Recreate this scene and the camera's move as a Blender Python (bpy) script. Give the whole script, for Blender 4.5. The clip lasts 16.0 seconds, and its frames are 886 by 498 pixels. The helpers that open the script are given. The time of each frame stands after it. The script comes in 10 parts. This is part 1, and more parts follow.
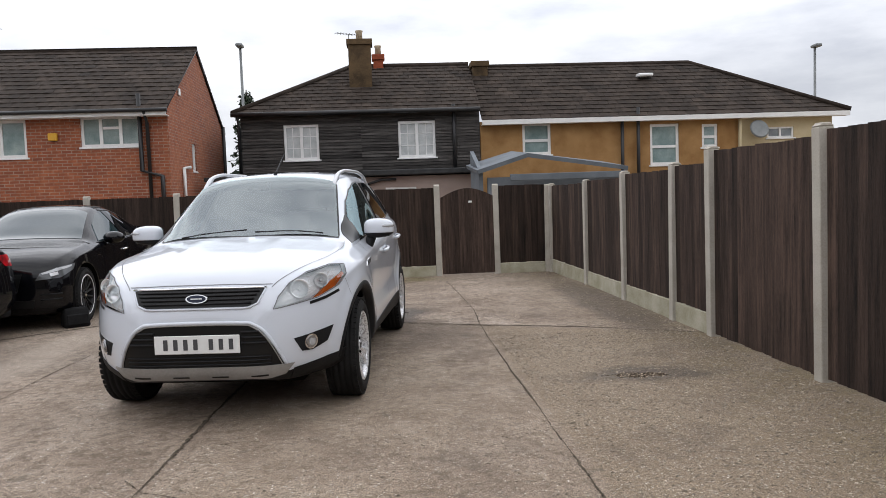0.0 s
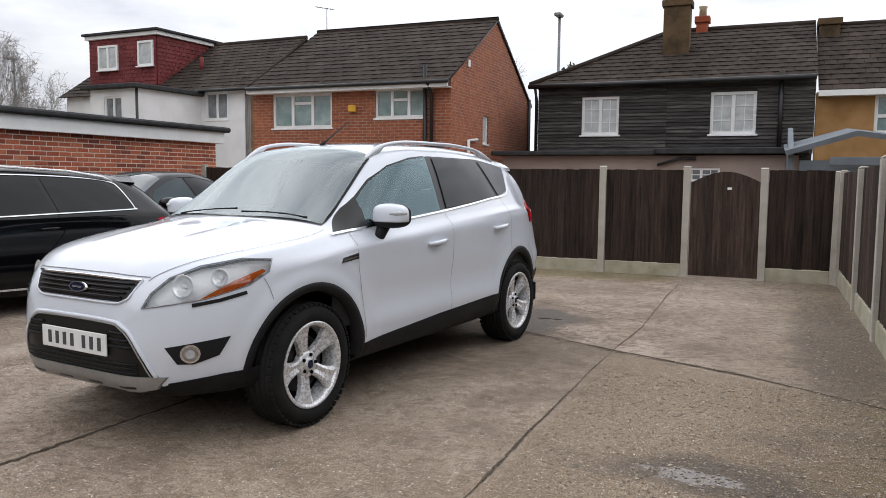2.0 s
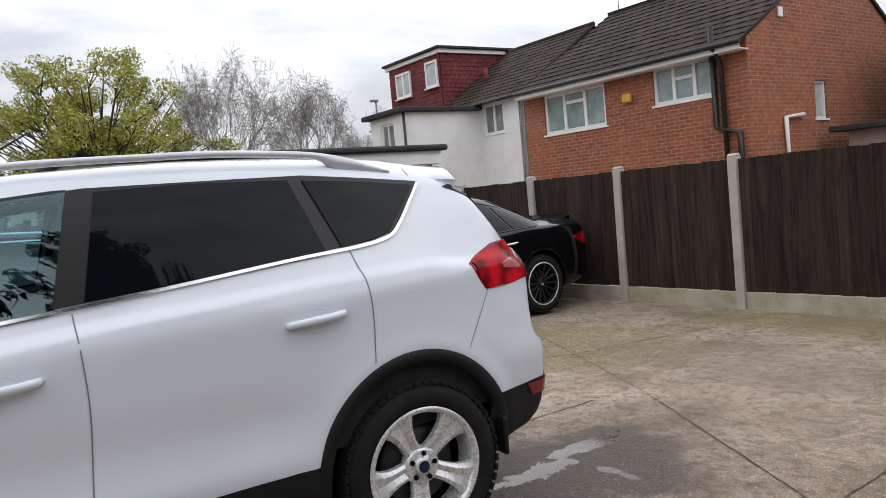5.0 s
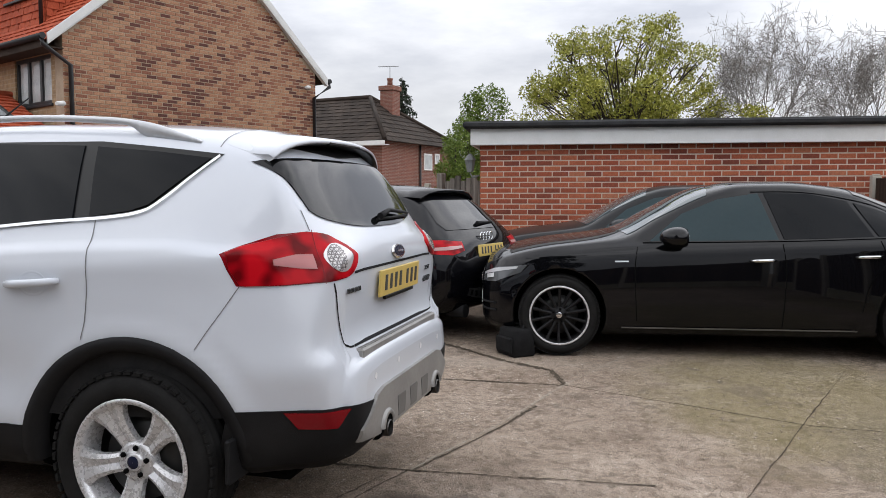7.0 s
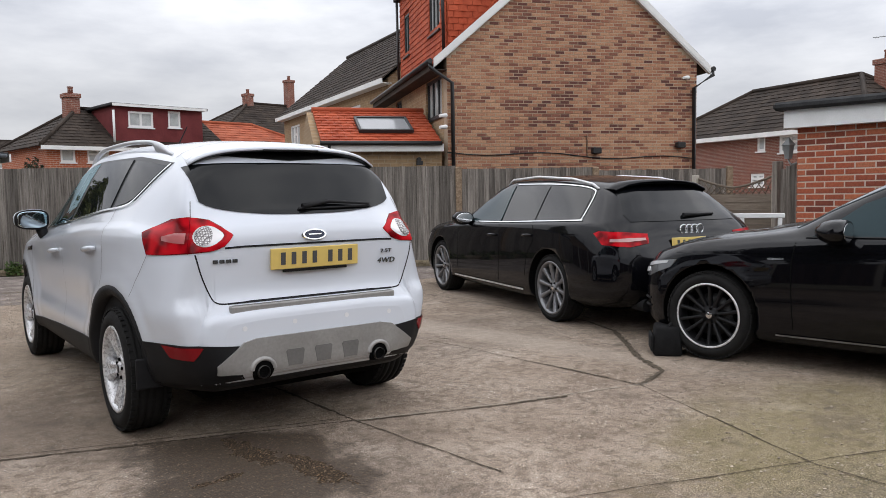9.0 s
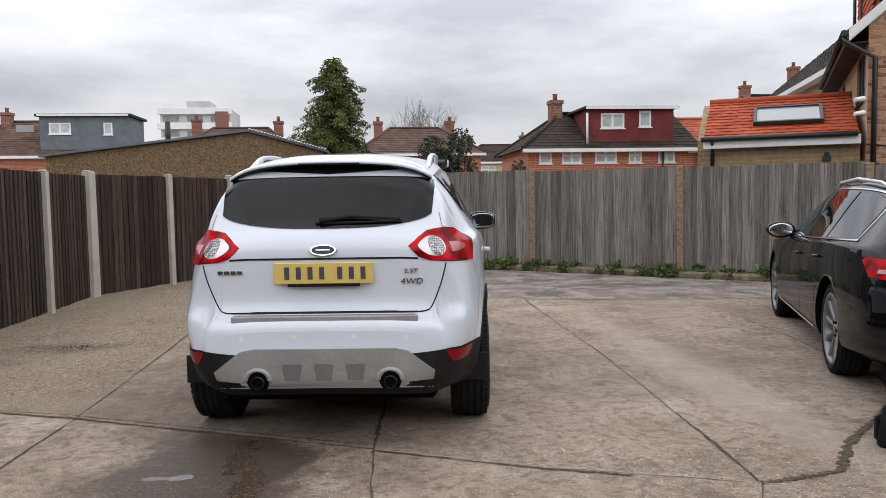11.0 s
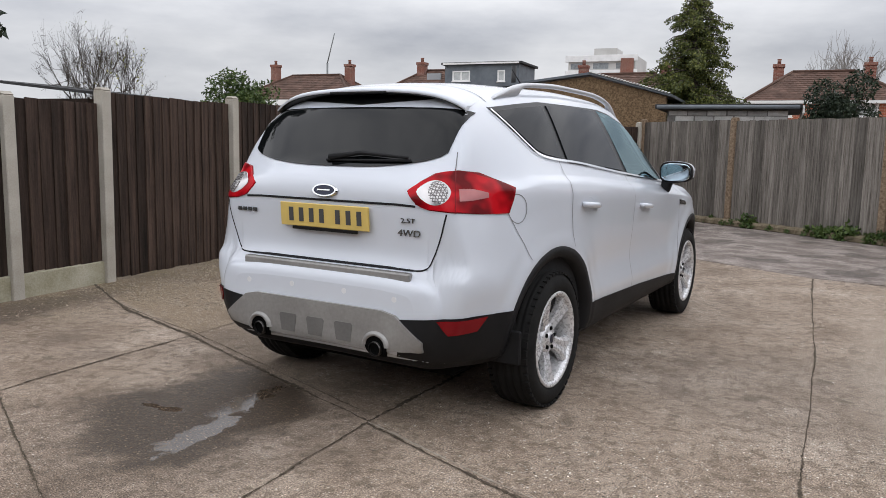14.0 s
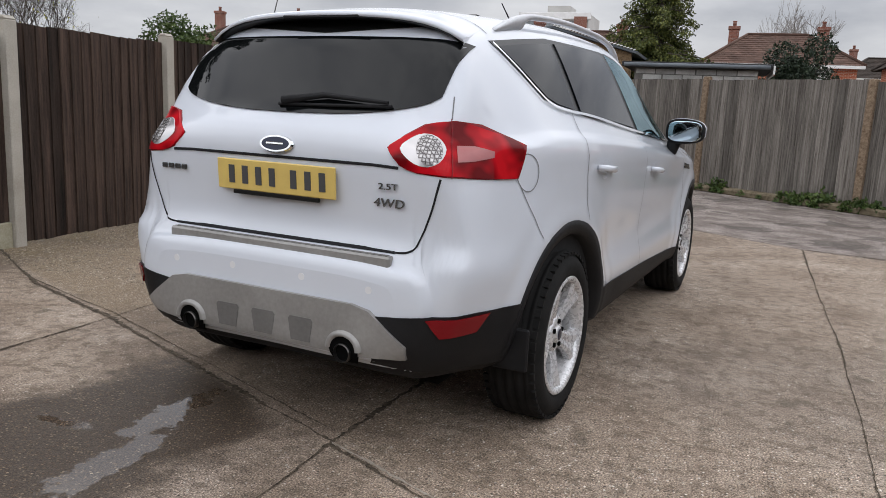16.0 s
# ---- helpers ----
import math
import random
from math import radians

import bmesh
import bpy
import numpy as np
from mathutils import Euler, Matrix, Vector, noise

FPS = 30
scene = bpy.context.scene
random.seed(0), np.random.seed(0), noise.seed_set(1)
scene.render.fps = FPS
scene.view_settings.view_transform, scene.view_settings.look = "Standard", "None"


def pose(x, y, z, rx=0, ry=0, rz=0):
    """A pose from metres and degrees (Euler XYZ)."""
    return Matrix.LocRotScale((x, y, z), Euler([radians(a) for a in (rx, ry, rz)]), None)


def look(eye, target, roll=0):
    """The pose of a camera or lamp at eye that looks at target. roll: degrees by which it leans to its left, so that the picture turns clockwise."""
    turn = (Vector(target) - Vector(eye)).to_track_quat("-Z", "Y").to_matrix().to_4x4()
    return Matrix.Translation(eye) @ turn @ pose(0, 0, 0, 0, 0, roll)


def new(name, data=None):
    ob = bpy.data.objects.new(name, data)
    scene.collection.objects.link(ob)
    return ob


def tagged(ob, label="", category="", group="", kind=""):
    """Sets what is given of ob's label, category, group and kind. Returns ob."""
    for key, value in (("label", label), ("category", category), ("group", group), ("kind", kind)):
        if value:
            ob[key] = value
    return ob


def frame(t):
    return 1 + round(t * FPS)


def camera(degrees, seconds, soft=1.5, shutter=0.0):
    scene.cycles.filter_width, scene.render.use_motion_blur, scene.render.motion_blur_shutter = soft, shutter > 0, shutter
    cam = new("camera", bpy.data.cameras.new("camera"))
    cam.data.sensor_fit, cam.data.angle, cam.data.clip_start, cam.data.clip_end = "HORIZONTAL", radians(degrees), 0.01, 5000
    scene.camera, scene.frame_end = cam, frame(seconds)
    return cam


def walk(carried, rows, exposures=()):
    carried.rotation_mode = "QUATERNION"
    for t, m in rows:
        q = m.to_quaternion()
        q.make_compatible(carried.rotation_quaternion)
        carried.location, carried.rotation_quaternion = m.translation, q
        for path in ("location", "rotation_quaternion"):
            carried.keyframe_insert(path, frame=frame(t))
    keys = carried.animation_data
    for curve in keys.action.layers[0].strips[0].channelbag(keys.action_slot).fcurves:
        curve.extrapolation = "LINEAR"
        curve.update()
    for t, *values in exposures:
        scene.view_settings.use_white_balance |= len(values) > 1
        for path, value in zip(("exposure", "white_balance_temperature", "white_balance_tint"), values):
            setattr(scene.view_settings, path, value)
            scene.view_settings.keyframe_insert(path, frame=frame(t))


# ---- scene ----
cam = camera(60.0, 16.0, 0.5)
PATH = [
    (0, (0.858, -6.824, 1.365), (1.014, -4.835, 1.23), -2.0),
    (0.5, (1.469, -6.492, 1.327), (1.423, -4.501, 1.15), -2.0),
    (1, (2.085, -6.071, 1.313), (1.8, -4.106, 1.078), -1.4),
    (1.5, (2.529, -5.521, 1.343), (1.955, -3.614, 1.167), 2.7),
    (2, (2.963, -4.99, 1.375), (2.186, -3.156, 1.191), 0.6),
    (2.5, (3.205, -4.378, 1.374), (2.267, -2.615, 1.265), 2.2),
    (3, (3.413, -3.649, 1.354), (2.327, -1.974, 1.234), -0.1),
    (3.2, (3.464, -3.377, 1.397), (2.3, -1.755, 1.28), -0.5),
    (5.3, (3.485, 0.087, 1.372), (1.801, 1.158, 1.235), -2.1),
    (5.5, (3.492, 0.403, 1.326), (1.753, 1.383, 1.206), 1.3),
    (6, (3.597, 1.177, 1.348), (1.708, 1.814, 1.185), 0.2),
    (6.5, (3.561, 1.905, 1.337), (1.572, 2.061, 1.197), 0.7),
    (7, (3.554, 2.731, 1.315), (1.579, 2.446, 1.176), 0.0),
    (7.5, (3.493, 3.429, 1.313), (1.618, 2.75, 1.172), -1.2),
    (8, (3.332, 4.196, 1.299), (1.6, 3.209, 1.132), -2.1),
    (8.5, (3.092, 4.876, 1.305), (1.519, 3.649, 1.162), -2.3),
    (9, (2.636, 5.488, 1.278), (1.245, 4.058, 1.135), -1.0),
    (9.5, (2.122, 5.944, 1.294), (1.052, 4.258, 1.185), -0.9),
    (9.7, (1.852, 6.104, 1.299), (0.904, 4.345, 1.2), -0.7),
    (11.8, (-0.807, 6.081, 1.345), (-0.664, 4.091, 1.198), -0.3),
    (12, (-0.979, 5.975, 1.346), (-0.758, 3.994, 1.189), 0.3),
    (12.5, (-1.334, 5.697, 1.361), (-0.876, 3.759, 1.175), 2.1),
    (13, (-1.524, 5.386, 1.339), (-0.908, 3.497, 1.112), 0.9),
    (13.5, (-1.651, 5.201, 1.327), (-0.886, 3.361, 1.157), 2.2),
    (14, (-1.654, 5.092, 1.286), (-0.867, 3.273, 1.021), 1.2),
    (14.5, (-1.661, 5.072, 1.278), (-0.857, 3.268, 0.965), 2.0),
    (15, (-1.662, 5.051, 1.273), (-0.869, 3.246, 0.942), 1.7),
    (15.5, (-1.5, 4.839, 1.25), (-0.733, 3.017, 0.952), 1.7),
    (16, (-1.207, 4.416, 1.236), (-0.555, 2.562, 0.866), 2.6),
]
walk(cam, [(t, look(eye, target, roll)) for t, eye, target, roll in PATH], [(0.0, 0.16, 6450, 11), (3.0, 0.18, 6450, 11), (9.5, 0.20, 6450, 11), (13.0, 0.24, 6450, 11), (13.6, 0.24, 6450, 11), (14.3, 0.02, 6450, 11), (15.4, 0.02, 6450, 11), (16.0, 0.06, 6450, 11)])

# ---- world, sun, exposure ----
world = bpy.data.worlds.new("overcast_sky")
scene.world = world
world.use_nodes = True
_wn, _wl = world.node_tree.nodes, world.node_tree.links
_wn.clear()
_out = _wn.new("ShaderNodeOutputWorld")
_bg = _wn.new("ShaderNodeBackground")
_bg.inputs["Strength"].default_value = 1.0
_sky = _wn.new("ShaderNodeTexSky")
_sky.sky_type = "NISHITA"
_sky.sun_disc = False
_sky.sun_elevation = radians(48)
_sky.sun_rotation = radians(200)
_skyk = _wn.new("ShaderNodeVectorMath")
_skyk.operation = "SCALE"
_skyk.inputs["Scale"].default_value = 0.10
_tc = _wn.new("ShaderNodeTexCoord")
_map = _wn.new("ShaderNodeMapping")
_map.inputs["Scale"].default_value = (1.6, 1.6, 5.5)
_n1 = _wn.new("ShaderNodeTexNoise")
_n1.inputs["Scale"].default_value = 1.7
_n1.inputs["Detail"].default_value = 7
_n1.inputs["Roughness"].default_value = 0.55
_ramp = _wn.new("ShaderNodeValToRGB")
_ramp.color_ramp.elements[0].position = 0.34
_ramp.color_ramp.elements[0].color = (0.50, 0.52, 0.57, 1)
_ramp.color_ramp.elements[1].position = 0.66
_ramp.color_ramp.elements[1].color = (0.92, 0.93, 0.95, 1)
_mix = _wn.new("ShaderNodeMix")
_mix.data_type = "RGBA"
_mix.inputs["Factor"].default_value = 0.94
_wl.new(_tc.outputs["Generated"], _map.inputs["Vector"])
_wl.new(_map.outputs["Vector"], _n1.inputs["Vector"])
_wl.new(_n1.outputs["Fac"], _ramp.inputs["Fac"])
_wl.new(_sky.outputs["Color"], _skyk.inputs[0])
_wl.new(_skyk.outputs[0], _mix.inputs["A"])
_wl.new(_ramp.outputs["Color"], _mix.inputs["B"])
# the overcast is brightest well above the roofs, and thicker overhead
_sep = _wn.new("ShaderNodeSeparateXYZ")
_grad = _wn.new("ShaderNodeMapRange")
_grad.inputs["From Min"].default_value = 0.12
_grad.inputs["From Max"].default_value = 0.5
_grad.inputs["To Min"].default_value = 0.91
_grad.inputs["To Max"].default_value = 2.15
_lift = _wn.new("ShaderNodeVectorMath")
_lift.operation = "SCALE"
_wl.new(_tc.outputs["Generated"], _sep.inputs[0])
_wl.new(_sep.outputs["Z"], _grad.inputs["Value"])
_wl.new(_mix.outputs["Result"], _lift.inputs[0])
# the cloud is thinner towards the sun's side
_cap = _wn.new("ShaderNodeMapRange")
_cap.inputs["From Min"].default_value = 0.45
_cap.inputs["From Max"].default_value = 1.0
_cap.inputs["To Min"].default_value = 1.0
_cap.inputs["To Max"].default_value = 0.70
_wl.new(_sep.outputs["Z"], _cap.inputs["Value"])
_top = _wn.new("ShaderNodeMath")
_top.operation = "MULTIPLY"
_wl.new(_grad.outputs["Result"], _top.inputs[0])
_wl.new(_cap.outputs["Result"], _top.inputs[1])
_side = _wn.new("ShaderNodeMath")
_side.operation = "MULTIPLY_ADD"
_side.inputs[1].default_value = 0.17
_side.inputs[2].default_value = 1.02
_both = _wn.new("ShaderNodeMath")
_both.operation = "MULTIPLY"
_wl.new(_sep.outputs["Y"], _side.inputs[0])
_wl.new(_side.outputs[0], _both.inputs[0])
_wl.new(_top.outputs[0], _both.inputs[1])
_wl.new(_both.outputs[0], _lift.inputs["Scale"])
_wl.new(_lift.outputs[0], _bg.inputs["Color"])
_wl.new(_bg.outputs["Background"], _out.inputs["Surface"])

sun = new("sun", bpy.data.lights.new("sun", "SUN"))
sun.data.energy = 0.6
sun.data.angle = radians(130)
sun.data.color = (1.0, 0.97, 0.93)
sun.matrix_world = look((0, 0, 30), (-2, -3, 0))


# ---- materials ----
def nodes_of(name):
    m = bpy.data.materials.new(name)
    m.use_nodes = True
    nt = m.node_tree
    return m, nt.nodes, nt.links, nt.nodes["Principled BSDF"]


def coord(n, l, scale=(1, 1, 1), kind="Object", world=False, rot=(0, 0, 0)):
    mp = n.new("ShaderNodeMapping")
    mp.inputs["Scale"].default_value = scale
    mp.inputs["Rotation"].default_value = rot
    if world:
        g = n.new("ShaderNodeNewGeometry")
        l.new(g.outputs["Position"], mp.inputs["Vector"])
    else:
        t = n.new("ShaderNodeTexCoord")
        l.new(t.outputs[kind], mp.inputs["Vector"])
    return mp.outputs["Vector"]


def noise_tex(n, l, vec, scale, detail=4, rough=0.55):
    t = n.new("ShaderNodeTexNoise")
    t.inputs["Scale"].default_value = scale
    t.inputs["Detail"].default_value = detail
    t.inputs["Roughness"].default_value = rough
    l.new(vec, t.inputs["Vector"])
    return t.outputs["Fac"]


def ramp(n, l, fac, stops):
    r = n.new("ShaderNodeValToRGB")
    el = r.color_ramp.elements
    while len(el) < len(stops):
        el.new(0.5)
    for e, (p, c) in zip(el, stops):
        e.position = p
        e.color = (*c, 1) if len(c) == 3 else c
    l.new(fac, r.inputs["Fac"])
    return r.outputs["Color"]


def mixc(n, l, fac, a, b, mode="MIX"):
    m = n.new("ShaderNodeMix")
    m.data_type = "RGBA"
    m.blend_type = mode
    m.clamp_factor = True
    for sock, v in ((m.inputs["Factor"], fac), (m.inputs["A"], a), (m.inputs["B"], b)):
        if hasattr(v, "is_output"):
            l.new(v, sock)
        elif isinstance(v, tuple):
            sock.default_value = (*v, 1)
        else:
            sock.default_value = v
    return m.outputs["Result"]


def maths(n, l, op, a, b=None, clamp=False):
    m = n.new("ShaderNodeMath")
    m.operation = op
    m.use_clamp = clamp
    for i, v in enumerate((a, b)):
        if v is None:
            continue
        if hasattr(v, "is_output"):
            l.new(v, m.inputs[i])
        else:
            m.inputs[i].default_value = v
    return m.outputs[0]


def bump(n, l, bsdf, height, strength, dist=0.01):
    b = n.new("ShaderNodeBump")
    b.inputs["Strength"].default_value = strength
    b.inputs["Distance"].default_value = dist
    l.new(height, b.inputs["Height"])
    l.new(b.outputs["Normal"], bsdf.inputs["Normal"])


def pbr(name, a, b, scale=6.0, rough=0.7, metal=0.0, bump_s=0.15, fine=60.0, stretch=(1, 1, 1), rand=0.0, coat=0.0, island=False, spec=0.22):
    """A surface of two colours that change over it at two scales, with fine relief."""
    m, n, l, s = nodes_of(name)
    v = coord(n, l, stretch)
    if rand and not island:
        oi = n.new("ShaderNodeObjectInfo")
        sh = n.new("ShaderNodeCombineXYZ")
        for k, w in enumerate((53.0, 17.0, 31.0)):
            l.new(maths(n, l, "MULTIPLY", oi.outputs["Random"], w), sh.inputs[k])
        vm = n.new("ShaderNodeVectorMath")
        l.new(v, vm.inputs[0])
        l.new(sh.outputs[0], vm.inputs[1])
        v = vm.outputs[0]
    big = noise_tex(n, l, v, scale, 5)
    small = noise_tex(n, l, v, fine, 3)
    f = maths(n, l, "ADD", maths(n, l, "MULTIPLY", big, 0.65), maths(n, l, "MULTIPLY", small, 0.35))
    c = ramp(n, l, f, [(0.33, a), (0.67, b)])
    if rand or island:
        if island:
            g = n.new("ShaderNodeNewGeometry")
            r = g.outputs["Random Per Island"]
        else:
            o = n.new("ShaderNodeObjectInfo")
            r = o.outputs["Random"]
        k = maths(n, l, "ADD", maths(n, l, "MULTIPLY", r, 2 * rand), 1 - rand)
        hs = n.new("ShaderNodeHueSaturation")
        l.new(c, hs.inputs["Color"])
        l.new(k, hs.inputs["Value"])
        c = hs.outputs["Color"]
    l.new(c, s.inputs["Base Color"])
    s.inputs["Metallic"].default_value = metal
    s.inputs["Specular IOR Level"].default_value = spec
    rr = maths(n, l, "ADD", maths(n, l, "MULTIPLY", small, 0.2), rough - 0.1, True)
    l.new(rr, s.inputs["Roughness"])
    s.inputs["Coat Weight"].default_value = coat
    s.inputs["Coat Roughness"].default_value = 0.04
    if bump_s:
        bump(n, l, s, small, bump_s)
    return m


def paint(name, col, rough=0.35, coat=1.0, metal=0.0, spec=0.15):
    m, n, l, s = nodes_of(name)
    v = coord(n, l)
    big = noise_tex(n, l, v, 3.0, 3)
    c = mixc(n, l, big, tuple(k * 0.96 for k in col), tuple(min(1, k * 1.03) for k in col))
    l.new(c, s.inputs["Base Color"])
    s.inputs["Roughness"].default_value = rough
    s.inputs["Metallic"].default_value = metal
    s.inputs["Specular IOR Level"].default_value = spec
    s.inputs["Coat Weight"].default_value = coat
    s.inputs["Coat Roughness"].default_value = 0.03
    return m


def plain(name, col, rough=0.5, metal=0.0, coat=0.0, spec=0.5):
    m, n, l, s = nodes_of(name)
    v = coord(n, l)
    f = noise_tex(n, l, v, 25.0, 3)
    l.new(mixc(n, l, f, tuple(k * 0.9 for k in col), tuple(min(1, k * 1.08) for k in col)), s.inputs["Base Color"])
    s.inputs["Roughness"].default_value = rough
    s.inputs["Metallic"].default_value = metal
    s.inputs["Specular IOR Level"].default_value = spec
    s.inputs["Coat Weight"].default_value = coat
    return m


def brick_mat(name, c1, c2, c3, mortar, bw=0.225, bh=0.075, rot=0.0, axis="xz"):
    """Stretcher brickwork in world metres on an upright wall."""
    m, n, l, s = nodes_of(name)
    g = n.new("ShaderNodeNewGeometry")
    mp = n.new("ShaderNodeMapping")
    mp.vector_type = "POINT"
    mp.inputs["Rotation"].default_value = (0, 0, rot)
    l.new(g.outputs["Position"], mp.inputs["Vector"])
    sep = n.new("ShaderNodeSeparateXYZ")
    l.new(mp.outputs["Vector"], sep.inputs[0])
    com = n.new("ShaderNodeCombineXYZ")
    # walls along x and walls along y share one pattern: x + y runs along either
    l.new(maths(n, l, "ADD", sep.outputs["X"], sep.outputs["Y"]), com.inputs["X"])
    l.new(sep.outputs["Z"], com.inputs["Y"])
    t = n.new("ShaderNodeTexBrick")
    t.inputs["Scale"].default_value = 1.0
    t.inputs["Brick Width"].default_value = bw
    t.inputs["Row Height"].default_value = bh
    t.inputs["Mortar Size"].default_value = 0.010
    t.inputs["Mortar Smooth"].default_value = 0.2
    t.inputs["Bias"].default_value = 0.1
    t.inputs["Color1"].default_value = (*c1, 1)
    t.inputs["Color2"].default_value = (*c2, 1)
    t.inputs["Mortar"].default_value = (*mortar, 1)
    l.new(com.outputs[0], t.inputs["Vector"])
    big = noise_tex(n, l, g.outputs["Position"], 0.9, 5)
    small = noise_tex(n, l, g.outputs["Position"], 9.0, 4)
    c = mixc(n, l, ramp(n, l, big, [(0.45, (0, 0, 0)), (0.7, (1, 1, 1))]), t.outputs["Color"], mixc(n, l, 0.6, t.outputs["Color"], c3))
    c = mixc(n, l, ramp(n, l, small, [(0.35, (0.55, 0.55, 0.55)), (0.7, (0, 0, 0))]), c, (c1[0] * 0.45, c1[1] * 0.45, c1[2] * 0.5))
    l.new(c, s.inputs["Base Color"])
    s.inputs["Roughness"].default_value = 0.88
    bump(n, l, s, maths(n, l, "SUBTRACT", 1.0, t.outputs["Fac"]), 0.6, 0.01)
    return m


M_concrete = pbr("weathered_concrete", (0.33, 0.30, 0.25), (0.52, 0.49, 0.43), 3.0, 0.85, bump_s=0.25, fine=90)
M_gravelboard = pbr("mossy_concrete", (0.27, 0.25, 0.16), (0.50, 0.47, 0.38), 3.5, 0.9, bump_s=0.3, fine=70)
M_board = pbr("dark_stained_timber", (0.009, 0.0068, 0.0055), (0.086, 0.056, 0.043), 5.0, 0.8, bump_s=0.4, fine=60, stretch=(6, 6, 0.35), rand=0.45)
# M_board again, with the back fence's shade put into a darker colour
M_shaded_board = pbr("shaded_stained_timber", (0.008, 0.006, 0.005), (0.062, 0.040, 0.030), 5.0, 0.8, bump_s=0.35, fine=60, stretch=(6, 6, 0.35), rand=0.3)
M_grey_board = pbr("silvered_timber", (0.055, 0.046, 0.038), (0.275, 0.25, 0.222), 6.0, 0.85, bump_s=0.5, fine=60, stretch=(8, 8, 0.3), rand=0.36)
M_oldpost = pbr("lichened_orange_post", (0.12, 0.078, 0.048), (0.33, 0.25, 0.175), 22.0, 0.9, bump_s=0.5, fine=60)
M_white = pbr("white_plastic_paint", (0.72, 0.72, 0.70), (0.82, 0.82, 0.81), 4.0, 0.45, bump_s=0.02)
M_render_white = pbr("white_render", (0.66, 0.66, 0.65), (0.80, 0.80, 0.79), 1.5, 0.85, bump_s=0.15, fine=45)
M_felt = pbr("roofing_felt", (0.02, 0.021, 0.022), (0.055, 0.055, 0.056), 4.0, 0.8, bump_s=0.2)
M_tile_dark = pbr("dark_brown_roof_tiles", (0.018, 0.013, 0.010), (0.055, 0.041, 0.032), 1.4, 0.85, bump_s=0.35, fine=22, island=True, rand=0.25)
M_tile_brown = pbr("brown_roof_tiles", (0.060, 0.034, 0.025), (0.14, 0.085, 0.065), 1.4, 0.85, bump_s=0.35, fine=22, island=True, rand=0.22)
M_tile_red = pbr("orange_clay_tiles", (0.25, 0.055, 0.025), (0.42, 0.12, 0.06), 1.4, 0.8, bump_s=0.3, fine=25, island=True, rand=0.16)
M_tile_maroon = pbr("maroon_hung_tiles", (0.11, 0.020, 0.022), (0.19, 0.045, 0.045), 1.6, 0.75, bump_s=0.25, fine=25, island=True, rand=0.15)
M_brick_red = brick_mat("red_brick", (0.40, 0.115, 0.045), (0.24, 0.066, 0.034), (0.45, 0.16, 0.07), (0.34, 0.25, 0.19))
M_brick_far = brick_mat("far_red_brick", (0.26, 0.09, 0.055), (0.20, 0.065, 0.045), (0.30, 0.12, 0.08), (0.38, 0.32, 0.27))
M_brick_orange = brick_mat("bright_orange_brick", (0.50, 0.13, 0.05), (0.38, 0.095, 0.04), (0.48, 0.17, 0.08), (0.52, 0.44, 0.37))
M_pebble_brown = pbr("brown_pebbledash", (0.13, 0.085, 0.05), (0.27, 0.19, 0.12), 3.0, 0.95, bump_s=0.5, fine=60)
M_pebble = pbr("ochre_pebbledash", (0.22, 0.115, 0.042), (0.40, 0.235, 0.10), 2.0, 0.95, bump_s=0.5, fine=60)
M_pink_render = pbr("dusty_pink_render", (0.25, 0.19, 0.165), (0.36, 0.285, 0.25), 1.2, 0.9, bump_s=0.2)
M_weatherboard = pbr("black_weatherboard", (0.010, 0.009, 0.008), (0.10, 0.092, 0.086), 4.0, 0.75, bump_s=0.4, fine=50, stretch=(0.5, 0.5, 7), rand=0.45)
M_house_glass = pbr("house_window_glass", (0.10, 0.115, 0.12), (0.30, 0.32, 0.33), 2.2, 0.08, bump_s=0.0, spec=0.8)
M_flash = pbr("grey_cladding", (0.10, 0.115, 0.13), (0.17, 0.19, 0.21), 2.0, 0.6)


# ---- building helpers ----
def thing(name, at=(0, 0, 0), turn=0.0, label="", category="", group="", kind=""):
    e = new(name)
    e.matrix_world = pose(*at, 0, 0, turn)
    return tagged(e, label, category, group, kind)


def finish(name, bm, mat, parent=None, label="", smooth=False):
    me = bpy.data.meshes.new(name)
    bm.to_mesh(me)
    bm.free()
    mats = mat if isinstance(mat, (list, tuple)) else [mat]
    for m in mats:
        me.materials.append(m)
    if smooth:
        for p in me.polygons:
            p.use_smooth = True
    ob = new(name, me)
    if parent is not None:
        ob.parent = parent
    if label:
        ob["label"] = label
    return ob


part = finish


def share(name, src, parent, m):
    """Another object on the mesh of src."""
    ob = new(name, src.data)
    ob.parent = parent
    ob.matrix_basis = m
    return ob


def box(bm, x0, x1, y0, y1, z0, z1, bevel=0.0, mi=0, m=None):
    c = ((x0 + x1) / 2, (y0 + y1) / 2, (z0 + z1) / 2)
    r = bmesh.ops.create_cube(bm, size=1.0, matrix=Matrix.LocRotScale(c, None, (abs(x1 - x0), abs(y1 - y0), abs(z1 - z0))))
    vs = r["verts"]
    if bevel:
        es = list({e for v in vs for e in v.link_edges})
        rb = bmesh.ops.bevel(bm, geom=es, offset=bevel, segments=1, affect="EDGES", profile=0.5)
        vs = list({v for f in rb["faces"] for v in f.verts} | {v for v in vs if v.is_valid})
    if m is not None:
        bmesh.ops.transform(bm, matrix=m, verts=vs)
    if mi:
        for f in {f for v in vs for f in v.link_faces}:
            f.material_index = mi
    return vs


